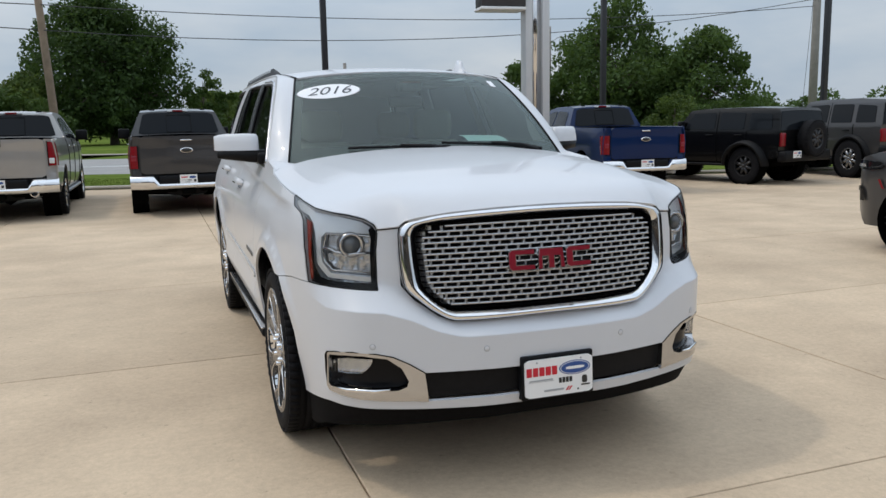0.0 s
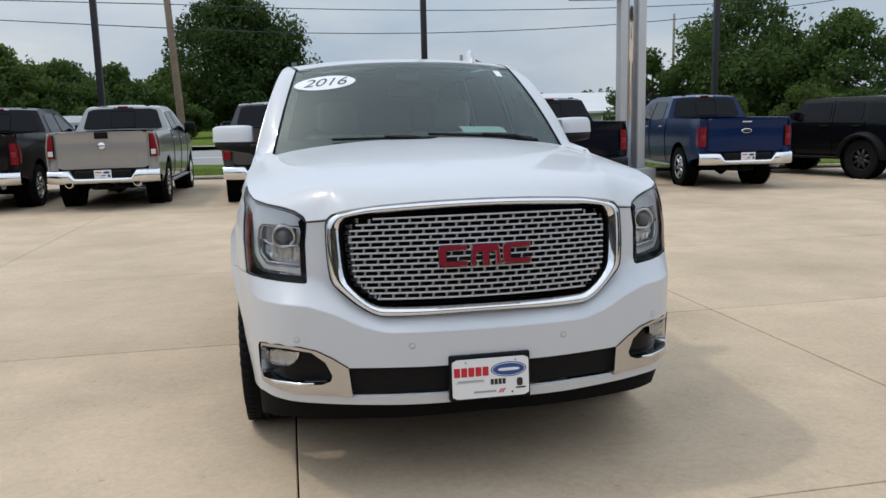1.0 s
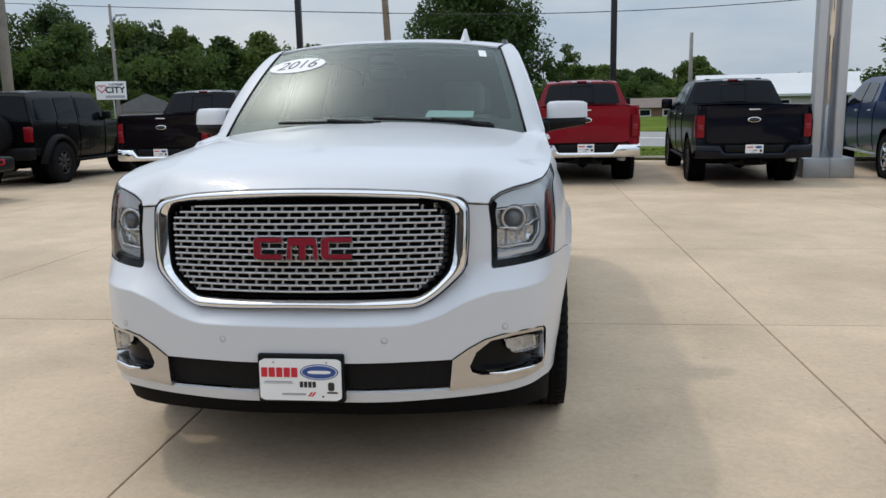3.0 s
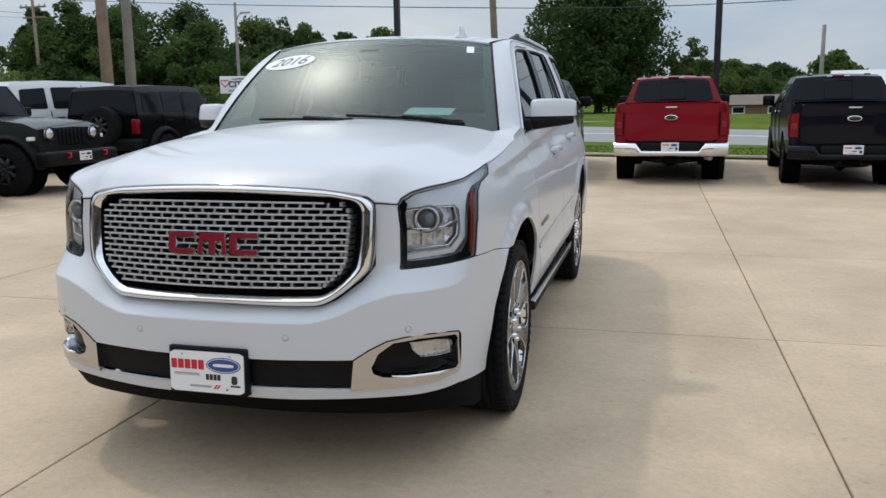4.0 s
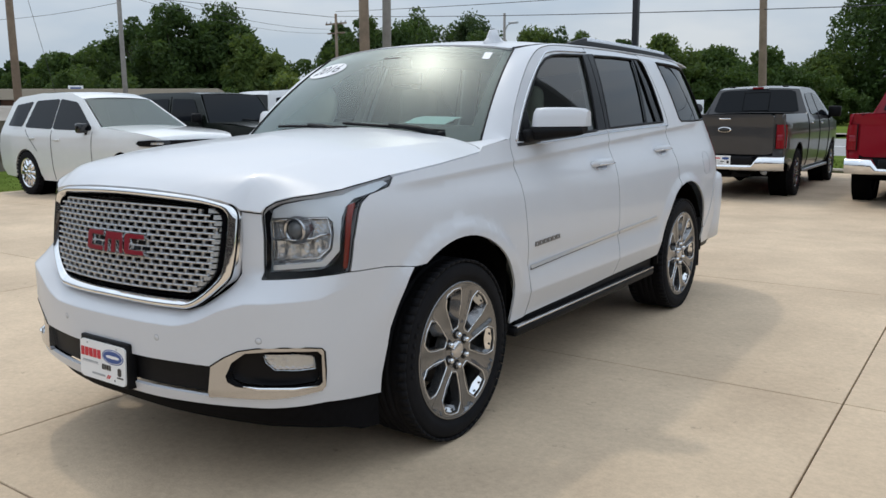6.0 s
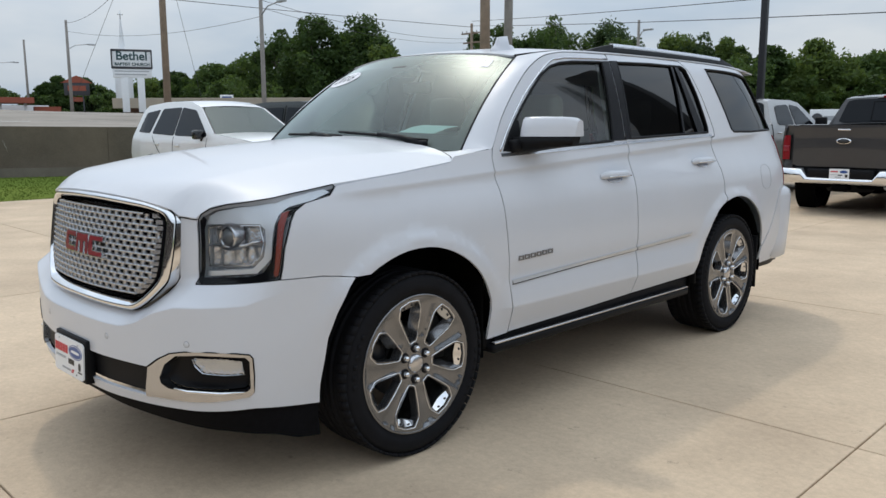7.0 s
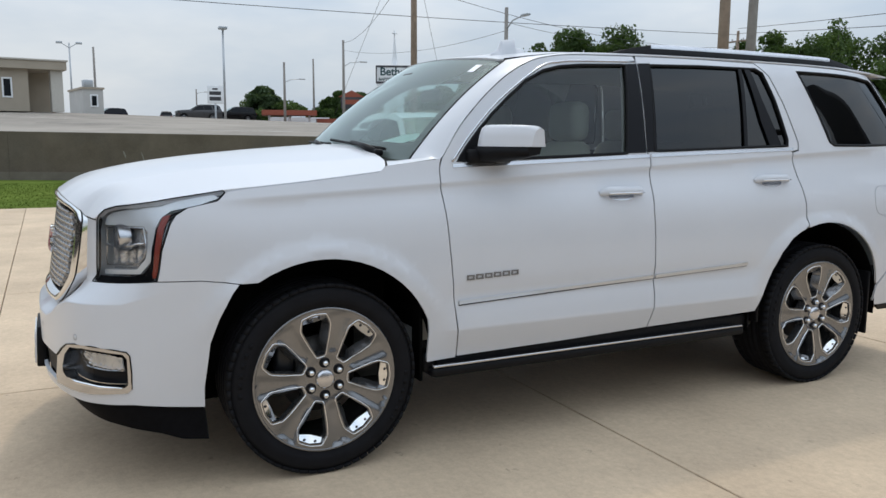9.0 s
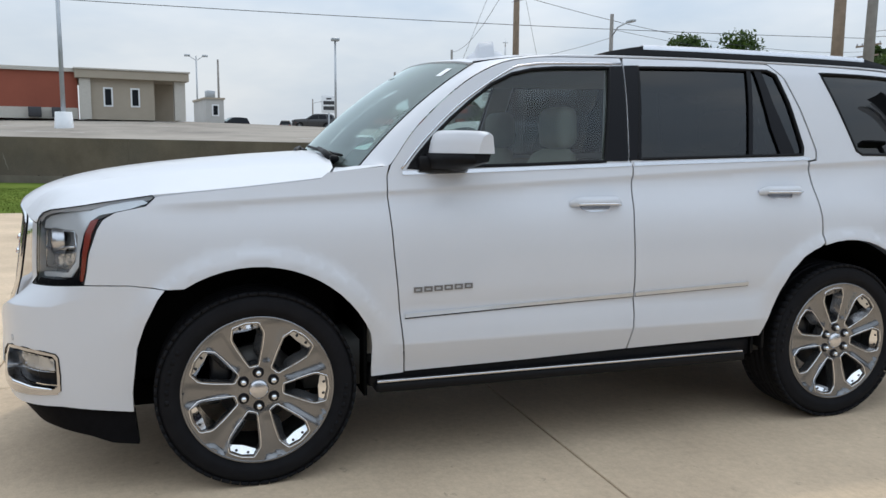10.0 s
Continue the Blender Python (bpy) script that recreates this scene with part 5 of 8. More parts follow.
BOXY = dict(
    width=[(0.40, 0.80), (0.60, 0.86), (0.9, 0.88), (1.20, 0.875), (1.28, 0.86), (1.5, 0.82), (1.75, 0.77), (1.88, 0.70)],
    taper=[(-1.0, 0.99), (0.0, 1.0), (1.9, 1.0), (2.4, 0.95), (3.6, 0.86)],
    side=[(-0.84, 0.62), (-0.86, 1.25), (-0.80, 1.74), (-0.75, 1.82), (0.0, 1.865), (1.2, 1.86), (1.62, 1.82), (1.80, 1.55), (1.95, 1.27), (3.25, 1.18), (3.50, 1.08), (3.52, 0.66), (3.44, 0.55)]
         + ring(2.95, 0.45, 0.49, 12, 172) + [(2.4, 0.48), (0.55, 0.48)] + ring(0, 0.45, 0.49, 8, 172) + [(-0.6, 0.58)],
    windows=[[(-0.66, 1.30), (-0.62, 1.68), (-0.08, 1.72), (-0.08, 1.30)], [(0.06, 1.30), (0.06, 1.73), (0.72, 1.74), (0.72, 1.30)], [(0.86, 1.30), (0.86, 1.74), (1.50, 1.72), (1.74, 1.32)]],
    seams=[(-0.02, 0.9, -0.02, 1.26), (0.79, 0.5, 0.79, 1.78), (1.80, 0.5, 1.85, 1.26)], handles=[(0.18, 1.12), (0.98, 1.12)],
    spine=[("tailgate", "paint", [(-0.84, 0.62, 0), (-0.86, 1.25, 0)]), ("rear_window", "window_dark", [(-0.86, 1.25, 0.04), (-0.80, 1.74, 0.05)]), ("roof_edge", "paint", [(-0.80, 1.74, 0), (-0.75, 1.82, 0)]),
           ("roof", "paint", [(-0.75, 1.82, 0), (0, 1.865, 0), (1.2, 1.86, 0), (1.62, 1.82, 0)]), ("windscreen", "window_dark", [(1.62, 1.82, 0.05), (1.80, 1.55, 0.05), (1.95, 1.27, 0.05)]),
           ("hood", "paint", [(1.95, 1.27, 0), (2.6, 1.25, 0), (3.25, 1.18, 0), (3.50, 1.08, 0)]), ("front_panel", "paint", [(3.50, 1.08, 0), (3.52, 0.66, 0)])],
    floor=(0.66, -0.8, 3.4, 0.42), arches=[(0, 0.49), (2.95, 0.49)], tyre=0.45, flare=0.10, crown=0.02, handle="dark_trim", corner=0.05)


def off_roader(m, paint, label, tyre=0.42, spare=True, rim="wheel_black", round_lamps=False, scale=1.0, flare_mat="dark_trim", group="parked off-roaders", low=1.0, flare=0.10, broad=1.0):
    e = thing("off_road_vehicle", m @ Matrix.Diagonal((scale, scale, scale, 1)), label, "off-roader", group)
    drop = (lambda z: z if z < 0.95 else 0.95 + (z - 0.95) * low)
    spec = dict(BOXY, tyre=tyre, flare_mat=flare_mat, flare=flare, width=[(drop(z), w * broad) for z, w in BOXY["width"]], side=[(y, drop(z)) for y, z in BOXY["side"]],
                windows=[[(y, drop(z)) for y, z in w] for w in BOXY["windows"]], seams=[(a, drop(b), c, drop(d)) for a, b, c, d in BOXY["seams"]],
                spine=[(nm, mt, [(y, drop(z), k) for y, z, k in pts]) for nm, mt, pts in BOXY["spine"]])
    half = shell(e, spec, paint)
    part("rear_bumper", box((-0.88, -1.02, 0.52), (0.88, -0.80, 0.76), 0.04), "dark_trim", e)
    part("front_bumper", box((-0.86, 3.5, 0.48), (0.86, 3.78, 0.72), 0.05), "dark_trim", e)
    for sx in (-1, 1):
        part("tail_lamp", box((min(sx * 0.70, sx * 0.87), -0.90, 0.86), (max(sx * 0.70, sx * 0.87), -0.82, 1.16), 0.015), "red_lens", e)
        mirror(e, sx, 0.88, 1.78, 1.28, "dark_trim", 0.18, 0.17)
        part("side_step", box((min(sx * 0.78, sx * 0.92), 0.55, 0.40), (max(sx * 0.78, sx * 0.92), 2.4, 0.46), 0.02), "dark_trim", e)
        part("tow_hook", tube([(sx * 0.45, 3.78, 0.6), (sx * 0.45, 3.86, 0.62), (sx * 0.45, 3.86, 0.68), (sx * 0.45, 3.78, 0.68)], 0.015, 6), "print_red" if round_lamps else "dark_trim", e)
        for y in (0, 2.95):
            road_wheel(e, sx * 0.82, y, tyre, 0.29, rim, 8, sx, 0.55)
            part("arch_liner", lathe([(0.47, -0.25), (0.47, 0.05)], 24, pose(sx * 0.74, y, 0.45)), "underbody", e)
        if round_lamps:
            l = part("head_lamp", lathe([(0, 0.03), (0.06, 0.025), (0.09, 0.0), (0.105, -0.02)], 24, pose(sx * 0.53, 3.545, 1.0, 0, 0, 90)), "reflector", e, "round headlamp")
            part("lamp_ring", lathe([(0.095, 0.0), (0.11, 0.02), (0.12, 0.0)], 24, pose(sx * 0.53, 3.55, 1.0, 0, 0, 90)), "dark_trim", l)
            part("turn_lamp", box((min(sx * 0.74, sx * 0.9), 3.40, 0.90), (max(sx * 0.74, sx * 0.9), 3.46, 0.96), 0.01), "sign_white", e)
    if round_lamps:
        for k in range(7):
            part("grille_slot", box((-0.33 + k * 0.095, 3.515, 0.80), (-0.27 + k * 0.095, 3.535, 1.08), 0.012), "lamp_black", e)
    else:
        part("grille", box((-0.74, 3.505, 0.84), (0.74, 3.54, 1.04), 0.02), "lamp_black", e)
    part("wiper", tube([(-0.5, 1.97, 1.30), (0.0, 1.96, 1.33)], 0.012, 5), "dark_trim", e)
    if spare:
        road_wheel(e, 0, 0, tyre * 0.97, 0.27, rim, 8, 1, 0.55, "spare_wheel").matrix_local = pose(0.1, -1.03, 1.02 - tyre * 0.97 + 0.0) @ Matrix.Translation((0, 0, tyre * 0.97)) @ pose(0, 0, 0, 0, 0, -90) @ Matrix.Translation((0, 0, -tyre * 0.97))
    dealer_plate(e, -0.45, -1.03, 0.68) if spare else None
    dealer_plate(e, 0.0, 3.785, 0.62, way=1)
    part("rear_axle", tube([(-0.8, 0, 0.42), (0, 0, 0.42), (0.8, 0, 0.42)], [0.06, 0.13, 0.06], 10), "underbody", e)
    return e


off_roader(pose(12.12, 11.3, 0, 0, 0, 14), "black_paint", "black off-roader with wide flares and a spare wheel", 0.42, low=0.86, flare=0.17, broad=1.03)
off_roader(pose(15.5, 11.2, 0, 0, 0, -4), "grey_paint", "grey off-roader with flared arches and ringed wheels", 0.45, rim="wheel_grey", scale=1.03)
off_roader(pose(-10.03, 12.35, 0, 0, 0, 0), "black_paint", "black off-roader with a rear spare wheel", 0.42, scale=1.04, round_lamps=True)
off_roader(pose(-12.0, 8.43, 0, 0, 0, -90), "green_paint", "dark green off-roader with round headlamps and slotted grille", 0.43, scale=1.03, spare=False, round_lamps=True)
off_roader(pose(-12.66, 12.19, 0, 0, 0, -15), "white_car", "white hard-top off-roader behind the others", 0.43, scale=1.12, spare=False, round_lamps=True)

SUV = dict(
    width=[(0.28, 0.90), (0.50, 0.945), (0.85, 0.96), (1.05, 0.945), (1.15, 0.91), (1.40, 0.80), (1.65, 0.69), (1.80, 0.62)],
    taper=[(-1.1, 0.93), (-0.5, 1.0), (3.2, 1.0), (3.46, 0.975), (3.66, 0.90), (3.79, 0.80), (3.86, 0.70), (3.95, 0.5)],
    side=[(-1.02, 0.45), (-1.06, 0.80), (-0.98, 1.15), (-0.78, 1.62), (-0.60, 1.72), (0.2, 1.78), (1.2, 1.76), (1.62, 1.66), (2.40, 1.19), (3.2, 1.13), (3.60, 1.08), (3.76, 1.04), (3.85, 0.98), (3.86, 0.80), (3.86, 0.42), (3.75, 0.27), (3.5, 0.27)]
         + ring(3.04, 0.38, 0.43, 0, 180) + [(2.55, 0.27), (0.5, 0.27)] + ring(0, 0.38, 0.43, 0, 180) + [(-0.5, 0.30), (-0.9, 0.32)],
    windows=[[(-0.70, 1.22), (-0.56, 1.58), (0.0, 1.64), (-0.16, 1.20)], [(-0.04, 1.19), (0.12, 1.65), (0.885, 1.67), (0.885, 1.16)], [(0.925, 1.16), (0.925, 1.67), (1.48, 1.61), (2.14, 1.19), (2.14, 1.14)]], corner=0.05,
    seams=[(0.905, 0.3, 0.905, 1.14), (0.42, 0.78, -0.02, 1.15), (2.15, 0.32, 2.2, 1.12)], handles=[(0.25, 1.0), (1.1, 0.98)], handle="white_car",
    spine=[("tailgate", "paint", [(-1.02, 0.45, 0), (-1.06, 0.80, 0), (-0.98, 1.15, 0)]), ("rear_window", "window_dark", [(-0.98, 1.15, 0.06), (-0.78, 1.62, 0.06)]), ("spoiler", "paint", [(-0.78, 1.62, 0), (-0.60, 1.72, 0)]),
           ("roof", "paint", [(-0.60, 1.72, 0), (0.2, 1.78, 0), (1.2, 1.76, 0), (1.62, 1.66, 0)]), ("windscreen", "windscreen", [(1.62, 1.66, 0.04), (2.0, 1.43, 0.04), (2.40, 1.19, 0.04)]),
           ("hood", "paint", [(2.40, 1.19, 0), (2.8, 1.165, 0), (3.2, 1.13, 0), (3.60, 1.08, 0), (3.76, 1.04, 0)]), ("front_panel", "paint", [(3.76, 1.04, 0), (3.85, 0.98, 0), (3.86, 0.80, 0), (3.86, 0.42, 0), (3.75, 0.27, 0)])],
    floor=(0.75, -0.9, 3.6, 0.24), arches=[(0, 0.43), (3.04, 0.43)], tyre=0.39, crown=0.03, seam=0.005)
NOSE_PLAN = ((0.0, 3.885), (0.40, 3.88), (0.675, 3.868), (0.775, 3.795), (0.872, 3.665), (0.942, 3.463), (0.965, 3.2))


def suv(m, paint, label, rim="chrome", group="parked cars"):
    e = thing("sport_utility_car", m, label, "SUV", group)
    half = shell(e, dict(SUV, handle=paint), paint)
    run = [0.0]
    for (x0, y0), (x1, y1) in zip(NOSE_PLAN, NOSE_PLAN[1:]):
        run.append(run[-1] + math.hypot(x1 - x0, y1 - y0))

    def round_nose(u, z, lift):
        # along the front and round its corners
        s = 1 if u >= 0 else -1
        x, y = np.interp(abs(u), run, [p[0] for p in NOSE_PLAN]), np.interp(abs(u), run, [p[1] for p in NOSE_PLAN])
        return Vector((s * (x + lift * min(1, abs(u))), y + lift - max(0, z - 0.98) * 0.6, z))

    grille = part("front_grille", sheet([(-0.62, 0.995), (-0.58, 0.90), (-0.44, 0.90), (-0.38, 0.865), (0.38, 0.865), (0.44, 0.90), (0.58, 0.90), (0.62, 0.995)], lambda u, z: round_nose(u, z, 0.004), 0.06, (), 0.0), "lamp_black", e, "black horizontal grille")
    for k in range(4):
        part("grille_bar", tube([round_nose(u / 10, 0.895 + k * 0.026, 0.008) for u in range(-5, 6)], 0.005, 5), "dark_trim", grille)
    part("lower_grille", sheet(rounded([(-0.62, 0.40), (0.62, 0.40), (0.54, 0.56), (-0.54, 0.56)], 0.1, 2), lambda u, z: round_nose(u, z, 0.006), 0.06, (), 0.0), "lamp_black", e)
    part("dashboard", box((-0.7, 1.7, 0.9), (0.7, 2.3, 1.14), 0.05), "dash", e)
    for sx in (-1, 1):
        hl = part("head_lamp", sheet([(sx * u, z) for u, z in ((0.60, 0.995), (0.56, 0.90), (0.90, 0.895), (1.12, 0.905), (1.19, 0.945), (1.13, 0.985), (0.90, 0.998))], lambda u, z: round_nose(u, z, 0.007), 0.04, (), 0.0), "gloss_black", e, "dark slim headlamp wrapping the corner")
        part("lamp_unit", sheet([(sx * u, z) for u, z in ((0.70, 0.958), (0.72, 0.925), (0.92, 0.928), (0.90, 0.960))], lambda u, z: round_nose(u, z, 0.011), 0.04, (), 0.0), "reflector", hl)
        part("fog_pocket", sheet([(sx * u, z) for u, z in ((0.60, 0.70), (0.60, 0.655), (0.76, 0.65), (0.80, 0.545), (0.90, 0.545), (0.87, 0.66), (0.80, 0.70))], lambda u, z: round_nose(u, z, 0.006), 0.04, (), 0.0), "lamp_black", e)
        part("side_marker", sheet([(sx * u, z) for u, z in ((1.10, 0.80), (1.16, 0.70), (1.19, 0.70), (1.135, 0.80))], lambda u, z: round_nose(u, z, 0.008), 0.04, (), 0.0), "red_lens", e)
        part("tail_lamp", box((min(sx * 0.55, sx * 0.85), -1.06, 0.94), (max(sx * 0.55, sx * 0.85), -0.98, 1.04), 0.02), "red_lens", e)
        mirror(e, sx, 0.90, 2.02, 1.10, "gloss_black", 0.2, 0.16)
        for y in (0, 3.04):
            road_wheel(e, sx * 0.82, y, 0.39, 0.26, rim, 10, sx, 0.66)
            part("arch_liner", lathe([(0.42, -0.25), (0.42, 0.06)], 24, pose(sx * 0.80, y, 0.38)), "underbody", e)
    dealer_plate(e, 0.0, 3.905, 0.62, way=1)
    return e


suv(pose(-12.2, 6.02, 0, 0, 0, -90) @ Matrix.Diagonal((1.0, 1.0, 1.06, 1)), "white_car", "white SUV with dark windows, parked beside the grass")
suv(pose(7.77, -0.43, 0, 0, 0, 15), "grey_paint", "dark grey SUV parked across the lot", rim="wheel_black")
for x, y, yaw, p, lab in ((-88.0, 15.8, 176, "grey_paint", "dark grey SUV on the raised lot"), (-90.5, 20.1, 184, "black_paint", "black SUV behind the lamp on the raised lot"), (-115.5, 8.2, 200, "navy_paint", "dark SUV far off on the raised lot"), (-124.8, 15.8, 80, "grey_paint", "grey SUV far off by the road")):
    u = (Vector((x, y)) - WALL_A)
    suv(pose(x, y, upper(u.dot(WALL_D), u.dot(WALL_N)), 0, 0, yaw), p, lab, rim="wheel_grey", group="far cars")

# ---- the white SUV ----
hero = thing("large_suv", Matrix.Identity(4), "large pearl-white luxury SUV with chrome grille and chrome-spoked wheels", "SUV")
FRONT = smooth_line([(0, -1.055), (0.16, -1.053), (0.31, -1.042), (0.55, -0.997), (0.737, -0.933), (0.835, -0.855), (0.893, -0.76), (0.938, -0.64), (0.978, -0.46), (1.005, -0.23), (1.014, 0.0)], 10)
REAR = smooth_line([(1.015, 3.1), (1.005, 3.45), (0.985, 3.72), (0.94, 3.92), (0.86, 4.04), (0.60, 4.10), (0.30, 4.12), (0, 4.125)], 8)
PLAN = FRONT + [Vector((1.0145, 1.5))] + REAR
arc = [0.0]
for a, b in zip(PLAN, PLAN[1:]):
    arc.append(arc[-1] + (b - a).length)
zero = arc[len(FRONT) - 1]
ARC = np.array(arc) - zero
PLX, PLY = np.array([p.x for p in PLAN]), np.array([p.y for p in PLAN])
SIDE_Z = [0.18, 0.28, 0.36, 0.44, 0.52, 0.62, 0.72, 0.82, 0.95, 1.05, 1.12, 1.17, 1.22, 1.28, 1.34, 1.45, 1.55, 1.65, 1.75, 1.80, 1.84]
SIDE_W = [0.95, 0.955, 0.962, 0.978, 0.996, 1.010, 1.015, 1.017, 1.014, 1.004, 0.985, 0.963, 0.942, 0.922, 0.905, 0.874, 0.843, 0.808, 0.767, 0.741, 0.705]


def smooth_interp(x, xp, fp):
    """Cubic through a table."""
    i = int(np.clip(np.searchsorted(xp, x) - 1, 0, len(xp) - 2))
    h = xp[i + 1] - xp[i]
    t = (x - xp[i]) / h
    t = min(1.3, max(-0.3, t))
    m0 = (fp[i + 1] - fp[i - 1]) / (xp[i + 1] - xp[i - 1]) if i else (fp[1] - fp[0]) / h
    m1 = (fp[i + 2] - fp[i]) / (xp[i + 2] - xp[i]) if i + 2 < len(xp) else (fp[-1] - fp[-2]) / h
    return ((2 * t ** 3 - 3 * t * t + 1) * fp[i] + (t ** 3 - 2 * t * t + t) * h * m0 + (3 * t * t - 2 * t ** 3) * fp[i + 1] + (t ** 3 - t * t) * h * m1)


def at_x(x):
    """Arc measure of the front where the plan reaches x."""
    n = len(FRONT)
    return float(np.interp(x, PLX[:n], ARC[:n]))


def at_y(y):
    return float(np.interp(y, PLY, ARC))


def ledge(x):
    return float(np.interp(abs(x), [0, 0.40, 0.50, 0.60, 0.70, 0.89, 0.93, 0.97], [0.655, 0.657, 0.685, 0.735, 0.765, 0.770, 0.80, 0.84]))


def skin(s, z, sx=1, d=0.0):
    """The body's outer face: s along the plan from the front axle, z up, sx the side, d metres proud."""
    def f(s, z):
        x, y = float(np.interp(s, ARC, PLX)), float(np.interp(s, ARC, PLY))
        front = bump01(-0.20, -0.84, y)
        zl = ledge(x)
        ramp = min(1.0, max(0.0, (z - zl) / 0.095))
        ramp = ramp * (1.25 - 0.25 * ramp)
        yy = y + bump01(-0.56, -0.95, y) * 0.115 * ramp + front * (0.05 * max(0.0, z - 0.9) + 0.22 * max(0.0, 0.42 - z))
        rear = bump01(3.2, 4.0, y)
        yy -= rear * (0.55 * max(0.0, z - 1.25) - 0.03 * math.exp(-((z - 0.6) / 0.12) ** 2))
        k = smooth_interp(z, SIDE_Z, SIDE_W) / 1.015
        low = 1 - (1 - k) * (1 - 0.75 * front * (1 if z < 1.0 else 0))
        xx = x * low
        for cy in (0.0, 2.946):
            r = math.hypot(y - cy, z - 0.40)
            if r < 0.75 and z > 0.3:
                xx += 0.020 * min(1.0, max(0.0, (0.592 - r) / 0.032)) * bump01(0.58, 0.82, z)
        if -0.5 < y < 3.7:
            d2 = 1.175 + 0.05 * y - z
            if d2 > 0:
                xx -= 0.020 * (1 - math.exp(-d2 / 0.018)) * math.exp(-d2 / 0.13) * bump01(-0.5, -0.2, y) * (1 - bump01(3.3, 3.7, y))
        if 0.5 < y < 2.6:
            xx += float(np.interp(z, [0.42, 0.56, 0.70, 0.77], [0.0, 0.024, -0.010, 0.0])) * bump01(0.50, 0.64, y) * (1 - bump01(2.36, 2.56, y))
        return Vector((xx, yy, z))
    p = f(s, z)
    if d:
        e = 0.01
        n = (f(s + e, z) - f(s - e, z)).cross(f(s, z + e) - f(s, z - e)).normalized()
        p = p + n * d
    return Vector((sx * p.x, p.y, p.z))


def side_sheet(outline, sx, step=0.03, holes=(), thick=0.012, d=0.0, edge=None, lines=()):
    bm = sheet(outline, lambda u, v: skin(u, v, sx, d), step, holes, thick * sx, edge, lines)
    if sx < 0:
        bmesh.ops.reverse_faces(bm, faces=bm.faces[:])
    return bm


def Y(*pts):
    """Side outlines are given as (y, z)."""
    return [(at_y(y), z) for y, z in pts]


ARCH_F = [(-0.357, 0.850)] + ring(-0.005, 0.405, 0.512, 122, 12, 18) + [(0.497, 0.46), (0.497, 0.415)]
ARCH_F = [(y if y < 0.45 else min(y, 0.47), z) for y, z in ARCH_F]
ARCH_R = [(2.437, 0.45), (2.455, 0.51)] + ring(2.946, 0.42, 0.515, 168, 20, 18) + [(3.462, 0.52)]
HL_TOP = [(at_x(0.697), 1.078), (at_x(0.712), 1.098), (at_x(0.75), 1.119), (at_x(0.81), 1.135), (at_y(-0.80), 1.145), (at_y(-0.65), 1.160), (at_y(-0.52), 1.178), (at_y(-0.385), 1.197)]
HL_REAR = [(at_y(-0.378), 1.190), (at_y(-0.417), 1.155), (at_y(-0.53), 1.132), (at_y(-0.575), 1.105), (at_y(-0.597), 1.072), (at_y(-0.636), 0.974), (at_y(-0.655), 0.858)]
HL_LOW = [(at_y(-0.78), 0.851), (at_x(0.694), 0.839)]
GRILLE_OUT = [(0, 0.717), (0.403, 0.714), (0.466, 0.735), (0.552, 0.80), (0.598, 0.857), (0.609, 1.055), (0.596, 1.092), (0.556, 1.113), (0.407, 1.138), (0, 1.152)]
GRILLE_IN = [(0, 0.757), (0.393, 0.760), (0.450, 0.777), (0.516, 0.834), (0.535, 0.875), (0.546, 1.040), (0.538, 1.068), (0.508, 1.086), (0.400, 1.097), (0, 1.111)]
BUMPER_LOW = [(0.0, 0.362), (0.35, 0.362), (0.70, 0.372)]


def grille_face(x, z, d=0.0):
    return Vector((x, -1.005 + 0.15 * (z - 0.74) + 0.21 * x * x - d, z))


# bumper: one skin round the whole nose
half_top = [(at_y(-0.348), 0.836), (at_y(-0.48), 0.852), (at_y(-0.655), 0.854), (at_y(-0.78), 0.848), (at_x(0.698), 0.836), (at_x(0.691), 0.842), (at_x(0.691), 1.078), (at_x(0.617), 1.086)]
half_grille = [(at_x(x + 0.006), z - 0.006) for x, z in reversed(GRILLE_OUT[1:6])]
half_low = [(at_y(y), z) for y, z in ((-0.75, 0.372), (-0.60, 0.355), (-0.488, 0.343))]
half_arch = [(at_y(y), z) for y, z in ((-0.482, 0.42), (-0.476, 0.468), (-0.458, 0.606), (-0.425, 0.70), (-0.375, 0.80))]
right = [(at_x(x), z) for x, z in BUMPER_LOW[1:]] + half_low + half_arch + half_top + half_grille
CEN = at_x(0.0)


def nose(u, v, d=0.0):
    """Both halves of the nose in one measure: u is signed from the middle."""
    p = skin(CEN + abs(u), v, 1, d)
    return Vector((p.x if u >= 0 else -p.x, p.y, p.z))


right = [(s - CEN, z) for s, z in right]
nose_line = [(0.0, 0.362)] + right + [(0.0, 0.711)] + [(-s, z) for s, z in reversed(right)]
FOG = [(at_x(0.555) - CEN, 0.520), (at_x(0.612) - CEN, 0.558), (at_x(0.672) - CEN, 0.588), (at_x(0.735) - CEN, 0.601), (at_x(0.815) - CEN, 0.603), (at_y(-0.80) - CEN, 0.594), (at_y(-0.757) - CEN, 0.585), (at_y(-0.746) - CEN, 0.570), (at_y(-0.742) - CEN, 0.50), (at_y(-0.744) - CEN, 0.437),
       (at_y(-0.757) - CEN, 0.423), (at_x(0.82) - CEN, 0.414), (at_x(0.70) - CEN, 0.411), (at_x(0.60) - CEN, 0.408), (at_x(0.545) - CEN, 0.402)]
slot_hole = FOG + [(0, 0.402)] + [(-s, z) for s, z in reversed(FOG)] + [(0, 0.516)]
